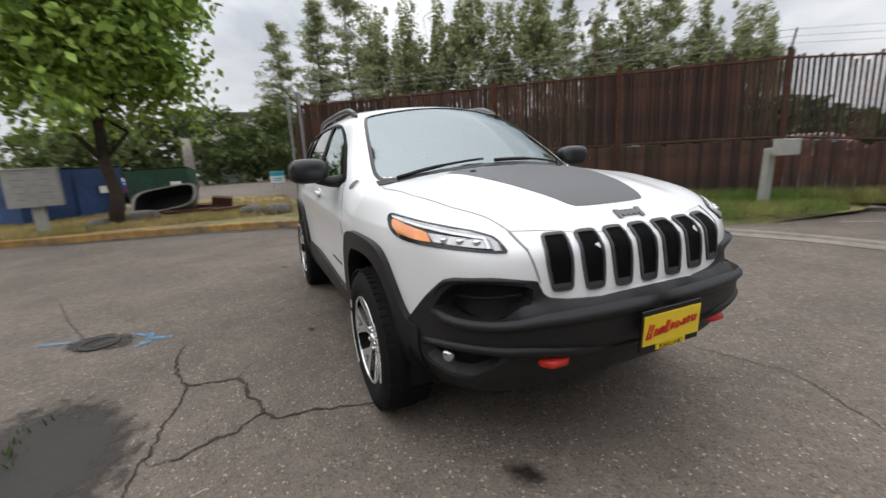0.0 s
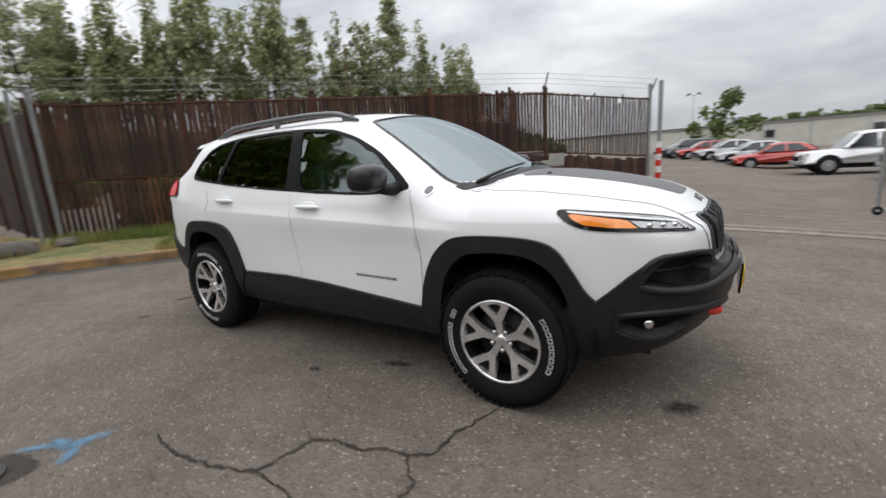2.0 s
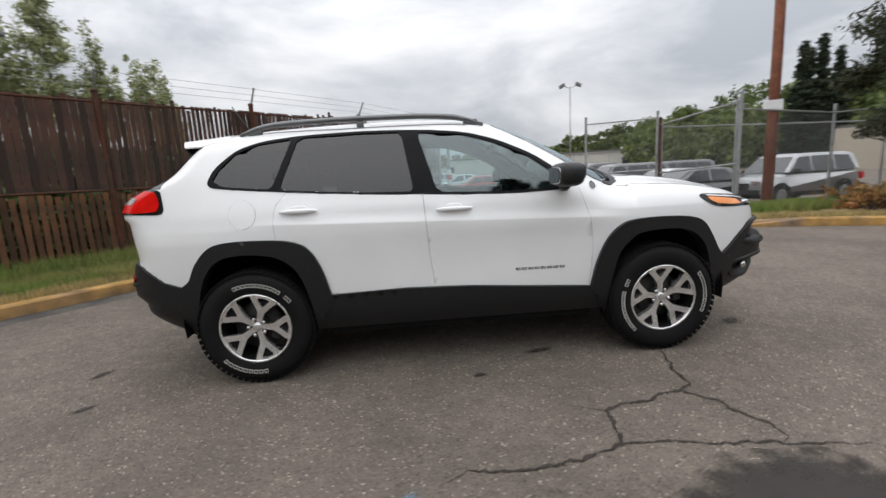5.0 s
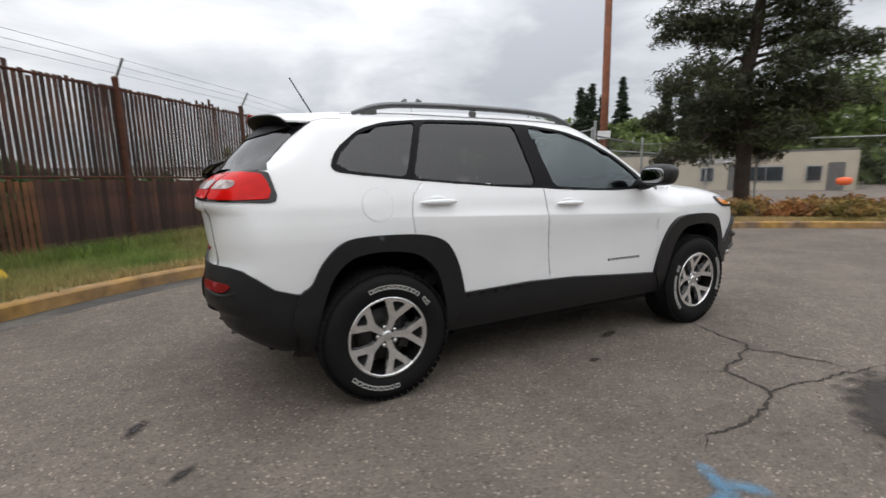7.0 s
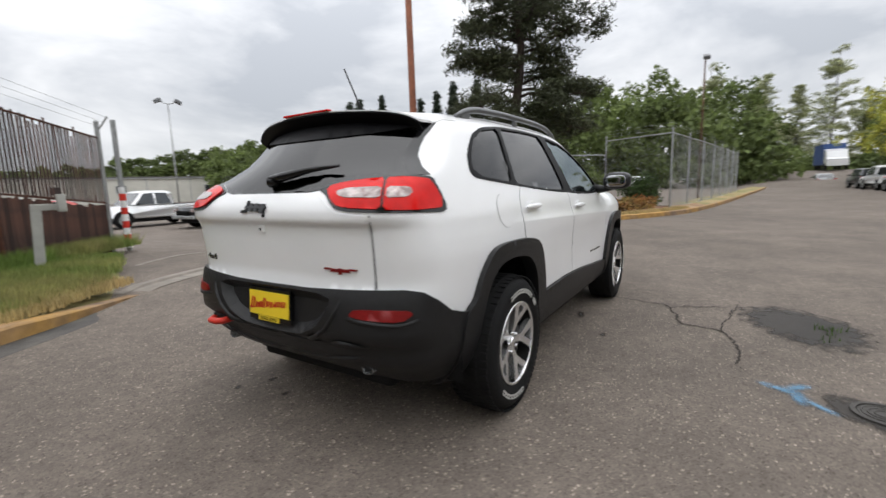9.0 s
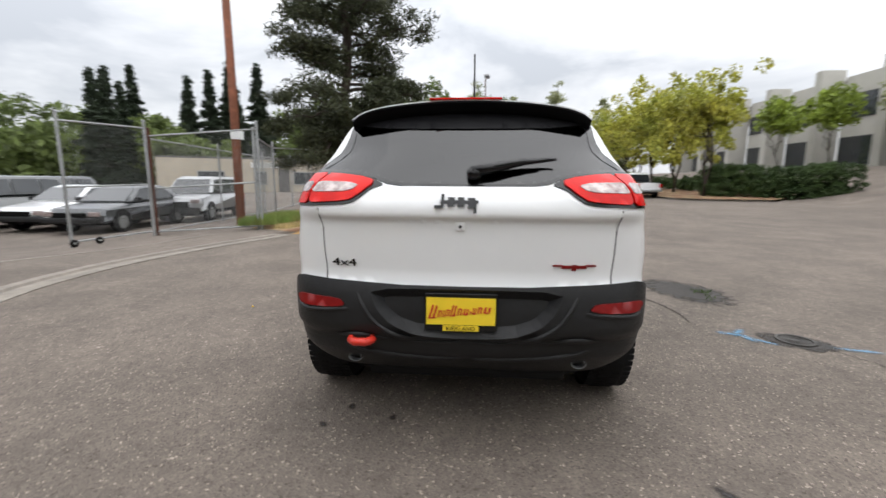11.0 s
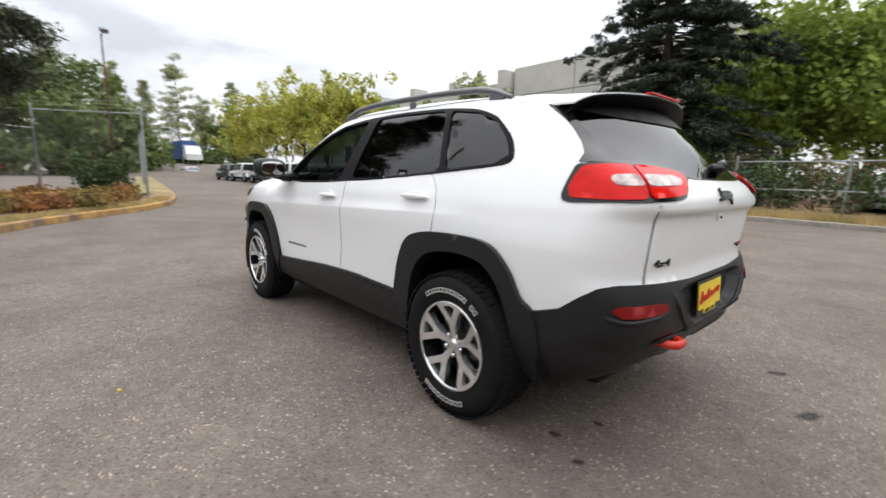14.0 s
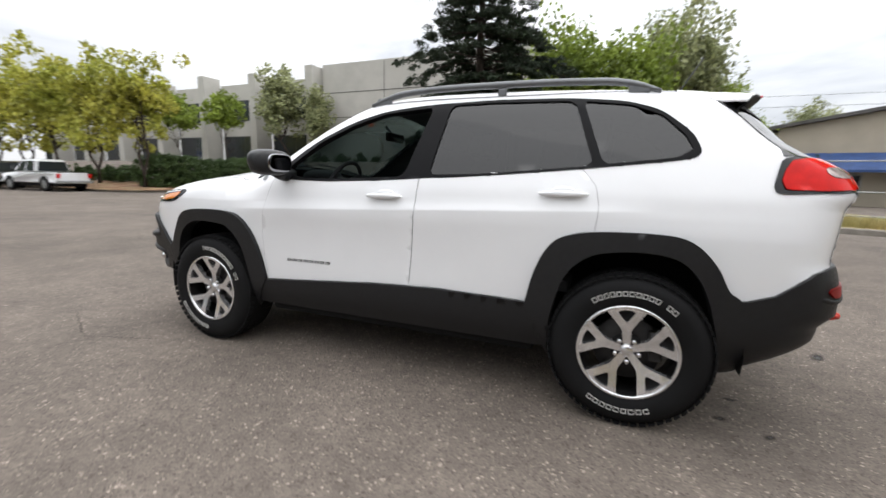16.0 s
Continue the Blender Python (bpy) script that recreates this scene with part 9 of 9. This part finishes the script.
grey, black, white = car_paint("grey", (0.085, 0.09, 0.09)), car_paint("black", (0.012, 0.012, 0.014), 0.0), car_paint("white", (0.70, 0.71, 0.72), 0.0)
silver, red, navy = car_paint("silver", (0.42, 0.43, 0.44)), car_paint("red", (0.40, 0.03, 0.02), 0.0), car_paint("blue", (0.02, 0.06, 0.28), 0.1)
maroon = car_paint("maroon", (0.10, 0.012, 0.01), 0.0)
charcoal = car_paint("charcoal", (0.05, 0.055, 0.06))
for kind, x, y, turn, paint, label in (
        ("suv", 9.1, 16.2, 183, grey, "grey boxy off-roader parked in the yard"),
        ("sedan", 10.0, 13.9, 182, white, "white hatchback parked behind the fence"),
        ("sedan", 9.7, 11.9, 184, charcoal, "charcoal coupe parked behind the gate"),
        ("suv", 13.2, 11.5, 190, silver, "silver crossover parked behind the fence"),
        ("suv", 12.9, 18.6, 181, charcoal, "dark estate parked behind the off-roader"),
        ("pickup", 9.6, 19.5, 182, black, "black pickup truck parked in a row"),
        ("pickup", 7.4, 24.0, 185, white, "white pickup truck parked in a row"),
        ("sedan", 4.2, 29.0, 190, red, "dark red car parked in the far row"),
        ("sedan", 3.2, 32.5, 192, silver, "silver car parked in the far row"),
        ("sedan", 1.8, 36.5, 195, silver, "pale car parked in the far row"),
        ("sedan", 0.0, 41.0, 198, red, "red car parked in the far row"),
        ("suv", -1.6, 46.0, 200, charcoal, "dark car parked in the far row"),
        ("sedan", -2.8, 50.0, 200, white, "white car parked in the far row"),
        ("sedan", -10.5, 12.0, 225, charcoal, "dark grey car behind the slatted fence"),
        ("sedan", -6.4, 17.0, 225, maroon, "dark maroon car behind the slatted fence"),
        ("sedan", -21.5, -7.9, 200, navy, "blue car parked beyond the dumpsters"),
        ("sedan", -27.0, -9.6, 190, silver, "silver car parked beyond the dumpsters"),
        ("pickup", -47.0, -8.6, 95, white, "white van-like truck far down the yard"),
        ("pickup", 31.2, -11.9, 2, white, "white pickup truck parked along the road"),
        ("suv", 37.2, -11.8, 2, black, "black car parked along the road"),
        ("pickup", 43.0, -11.9, 2, white, "white pickup truck parked farther along the road"),
        ("suv", 49.0, -11.9, 2, charcoal, "dark car parked farther along the road"),
        ("sedan", 64.0, -11.0, 2, silver, "silver car far along the road"),
        ("sedan", 71.0, -11.2, 2, white, "white car far along the road"),
        ("pickup", -2.4, -20.6, 80, white, "white pickup truck behind the brambles")):
    parked(kind, x, y, turn, paint, label)
for k in range(12):
    parked("sedan" if k % 3 else "suv", 58 + 2.9 * k, 9.0 + 0.7 * k, 80, (white, silver, red, charcoal, white)[k % 5], "far-off car in the lot beyond the fence")


def lorry(x, y, turn):
    t = thing("box_lorry", pose(x, y, float(rise(x, y)), 0, 0, turn), "white lorry with a blue box far along the road", "truck")
    bm = bmesh.new()
    add_box(bm, (-3.0, 0, 2.2), (6.0, 2.4, 2.8), bevel=0.05)
    part("box", bm, M["blue_paint"], t, "blue load box")
    bm = bmesh.new()
    round_box(bm, [(0.2, 0.6), (2.3, 0.6), (2.35, 1.5), (1.9, 1.7), (1.5, 2.7), (0.2, 2.9)], 2.3, 0.05, 0.1)
    part("cab", bm, white, t)
    for wx in (1.4, -2.0, -4.6):
        for s in (-1, 1):
            bm = bmesh.new()
            add_lathe(bm, [(0.1, -0.14), (0.45, -0.14), (0.5, -0.08), (0.5, 0.08), (0.45, 0.14), (0.1, 0.14)], 20)
            bmesh.ops.translate(bm, verts=bm.verts, vec=(wx, s * 1.05, 0.5))
            part("wheel", bm, M["rubber"], t, "", True)


lorry(76, -13.6, 182)


# ---- marks on the asphalt ----
def blob(name, label, category, x, y, rx, ry, turn, mat, z=0.006, seed=1, rough=0.3):
    pts = []
    for k in range(44):
        a = k * math.tau / 44
        r = 1 + rough * noise.noise(Vector((1.3 * math.cos(a), 1.3 * math.sin(a), seed * 3.1))) + rough * 0.5 * noise.noise(Vector((4 * math.cos(a), 4 * math.sin(a), seed * 1.7)))
        pts.append((r * rx * math.cos(a), r * ry * math.sin(a)))
    v, f = fill(pts, res=max(rx, ry) / 5)
    ob = slab(name, [(a, b, z) for a, b in v], [tuple(t) for t in f], [(a, b, 0) for a, b in v], M[mat], None)
    ob.matrix_world = pose(x, y, 0, 0, 0, turn)
    return tagged(ob, label, category)


def crack(points, width, seed, taper=(False, True), z=0.004):
    """A jagged groove along a line. taper: which ends run out to nothing."""
    rng = np.random.default_rng(seed)
    q = np.array(points, float)
    k = np.concatenate([[0], np.cumsum(np.hypot(*np.diff(q, axis=0).T))])
    s = np.append(np.arange(0, k[-1] - 0.008, 0.016), k[-1])
    m = len(s)
    loose = np.minimum(1, np.minimum(np.arange(m), m - 1 - np.arange(m)) / 4)[:, None]
    p = np.stack([np.interp(s, k, q[:, 0]), np.interp(s, k, q[:, 1])], 1) + loose * rng.normal(size=(m, 2)) * 0.0035
    p += 0.022 * loose * np.array([[noise.noise(Vector((a * 14, b * 14, seed))), noise.noise(Vector((a * 14, b * 14, seed + 9)))] for a, b in p])
    d = np.gradient(p, axis=0)
    d /= np.linalg.norm(d, axis=1)[:, None] + 1e-9
    n = np.stack([-d[:, 1], d[:, 0]], 1)
    run = np.arange(m)
    thin = np.minimum(1, (run + 1) / 12 if taper[0] else 1) * np.minimum(1, (m - run) / 18 if taper[1] else 1)
    side = [width * 0.5 * thin * (0.25 + 1.5 * rng.random(m) ** 1.4) for _ in (0, 1)]
    a, b = p + n * side[0][:, None], p - n * side[1][:, None]
    v = [(x, y, z) for x, y in a] + [(x, y, z) for x, y in b]
    f = [(i, m + i, m + i + 1, i + 1) for i in range(m - 1)]
    ob = mesh_object("crack", v, f, M["crack"])
    tagged(ob, "branching open crack in the asphalt", "crack", "cracks in the asphalt")


A, B, C = (1.17, -1.445), (0.612, -1.869), (0.671, -1.590)
for i, (pts, w, taper) in enumerate((([A, (1.254, -1.381), (1.28, -1.17), (1.35, -0.95), (1.38, -0.80)], 0.018, (False, True)), ([A, (1.03, -1.473), (0.938, -1.522), (0.778, -1.527), C], 0.020, (False, False)),
                                     ([C, (0.657, -1.74), B], 0.021, (False, False)), ([C, (0.569, -1.535), (0.45, -1.48)], 0.011, (False, True)),
                                     ([B, (0.41, -1.95), (0.20, -1.99), (0.01, -1.985), (-0.12, -1.97), (-0.24, -2.035)], 0.016, (False, True)), ([B, (0.64, -1.94), (0.62, -2.02)], 0.010, (False, True)),
                                     ([B, (0.867, -1.88), (1.049, -1.926), (1.215, -1.947), (1.336, -1.969), (1.52, -1.983), (1.75, -2.05)], 0.013, (False, True)),
                                     ([A, (1.228, -1.528), (1.293, -1.569), (1.302, -1.672), (1.346, -1.741), (1.388, -1.828), (1.38, -1.94), (1.30, -1.965)], 0.014, (False, True)),
                                     ([(-2.2, -3.4), (-1.2, -3.0), (-0.6, -2.7)], 0.007, (True, True)), ([(2.9, 1.0), (2.2, 1.3), (1.5, 1.05)], 0.006, (True, True)))):
    crack(pts, w, 40 + i, taper, 0.0035 + 0.0003 * i)
blob("tar_patch", "dark damp asphalt patch with a little grass", "patch", 1.08, -2.43, 0.60, 0.45, 20, "patch", 0.005, 4, 0.22)
blob("tar_patch", "small dark patch round the manhole", "patch", -0.52, -2.62, 0.30, 0.17, 55, "patch", 0.005, 6, 0.35)
blob("oil_stain", "small dark oil stain on asphalt", "stain", 2.187, -0.47, 0.13, 0.085, 20, "stain", 0.004, 8)
blob("oil_stain", "small dark oil spot on asphalt", "stain", 0.074, -1.066, 0.06, 0.04, 0, "stain", 0.004, 9)
blob("oil_stain", "dark oil drip stain on asphalt", "stain", -2.60, -0.59, 0.12, 0.06, 60, "stain", 0.004, 10, 0.5)
blob("oil_stain", "dark oil drip stain on asphalt", "stain", -2.35, -1.1, 0.09, 0.05, 30, "stain", 0.004, 11, 0.5)
blob("oil_stain", "dark oil drip spot on asphalt", "stain", -1.835, 0.606, 0.045, 0.035, 0, "stain", 0.004, 12)
blob("oil_stain", "dark oil drip spot on asphalt", "stain", -2.02, 0.70, 0.045, 0.025, 40, "stain", 0.004, 13)
blob("oil_stain", "dark oil drip spot on asphalt", "stain", -1.92, 0.36, 0.04, 0.03, 0, "stain", 0.004, 14)
blob("oil_stain", "faint oil stain on asphalt", "stain", 0.55, -0.75, 0.14, 0.05, 10, "stain", 0.004, 15, 0.5)
for k, (x, y, rx, ry, turn) in enumerate(((-0.40, -2.20, 0.17, 0.065, 65), (-0.50, -2.25, 0.11, 0.05, 8), (-0.34, -2.26, 0.12, 0.05, 130), (-0.55, -2.34, 0.14, 0.04, 40), (-0.68, -2.96, 0.19, 0.05, 75))):
    blob("blue_marking", "faded blue spray-paint marking on asphalt", "marking", x, y, rx, ry, turn, "blue", 0.0065 + 0.0005 * k, 20 + k, 0.35)
blob("fallen_leaf", "small yellow fallen leaf", "leaf", -0.05, 2.16, 0.012, 0.008, 20, "yellow", 0.01, 31)

t = thing("manhole_cover", pose(-0.50, -2.60, 0.007), "round cast-iron manhole cover with ribs", "manhole")
bm = bmesh.new()
add_lathe(bm, [(0.0, 0.004), (0.105, 0.004), (0.108, 0.0)], 36, "z")
part("disc", bm, M["iron"], t)
for r in (0.035, 0.06, 0.085):
    bm = bmesh.new()
    add_lathe(bm, [(r, 0.003), (r + 0.002, 0.008), (r + 0.007, 0.008), (r + 0.009, 0.003)], 32, "z")
    part("rib", bm, M["iron"], t)
bm = bmesh.new()
add_lathe(bm, [(0.112, 0.0), (0.112, 0.008), (0.135, 0.008), (0.137, 0.0)], 36, "z")
part("rim", bm, M["iron"], t)
blades("grass", "dark tuft of weeds growing in the patch", 7, lambda r: (1.0 + 0.09 * r.normal(), -2.55 + 0.05 * r.normal()), "hedge", 301, 0.03, 0.02)

# ---- fence slats, each its own piece ----
rng = np.random.default_rng(33)
bm = bmesh.new()
add_box(bm, (0, 0, 0), (0.056, 0.011, 1.0))
me_slat = bpy.data.meshes.new("slat")
bm.to_mesh(me_slat)
bm.free()
me_slat.materials.append(M["slat"])
me_pale = me_slat.copy()
me_pale.materials.clear()
me_pale.materials.append(M["pale_slat"])
fq = np.array(FENCE)
fs = np.concatenate([[0], np.cumsum(np.hypot(*np.diff(fq, axis=0).T))])
spots = list(np.arange(0.05, 5.0, 0.100)) + list(np.arange(5.0, fs[-1], 0.0805))
for s in spots:
    x, y = np.interp(s, fs, fq[:, 0]), np.interp(s, fs, fq[:, 1])
    k = min(len(FENCE) - 2, int(np.searchsorted(fs, s) - 1))
    turn = math.degrees(math.atan2(fq[k + 1, 1] - fq[k, 1], fq[k + 1, 0] - fq[k, 0]))
    for lo, hi, me in ((1.36, 2.76 + 0.05 * rng.normal() * (rng.random() > 0.5), me_slat), (0.22, 1.30 + 0.02 * rng.normal(), me_pale if 1.5 < s < 6.2 else me_slat)):
        ob = new("slat", me)
        ob.parent = fence
        twist = float(np.interp(s, [5.0, 7.0, 9.0, 10.3], [0, 16, 21, 6])) if lo > 1 else 0.0
        wide = (1.62 if s < 5.0 else 1.20 if s < 7 else 1.54 if s < 9.6 else float(np.interp(s, [9.6, 10.6], [1.3, 0.92]))) if lo > 1 else (1.25 if 1.5 < s < 5 else 1.02 if 5 <= s < 6.2 else 1.36)
        ob.matrix_world = pose(x, y, (lo + hi) / 2 - dip(x), 0, 0.45 * rng.normal(), turn + twist) @ Matrix.Diagonal((wide, 1, hi - lo, 1))


# ---- what stands in the hollow behind the gate goes down with it ----
def settle(ob):
    at = ob.matrix_world.translation
    if at.xy.length > 0.01:
        ob.location.z -= float(fall(at.x, at.y))
        return
    for o in (ob, *ob.children_recursive):
        if o.type == "MESH" and o.data.users == 1 and o.matrix_basis.translation.length < 0.01:
            co = np.empty(len(o.data.vertices) * 3, np.float32)
            o.data.vertices.foreach_get("co", co)
            co = co.reshape(-1, 3)
            down = fall(co[:, 0], co[:, 1])
            if down.max(initial=0) > 0.002:
                co[:, 2] -= down
                o.data.vertices.foreach_set("co", co.ravel())
                o.data.update()


bpy.context.view_layer.update()
LOW = ("chain_link", "gate_wheel", "parked_", "pickup_", "drive_joint", "gutter", "kerb_bed", "planting_bed", "shrub", "grass", "dry_grass", "floodlight_pole", "marker_post", "utility_pole", "pine_tree")
for ob in list(scene.collection.objects):
    if ob.parent is None and ob.name.startswith(LOW):
        settle(ob)
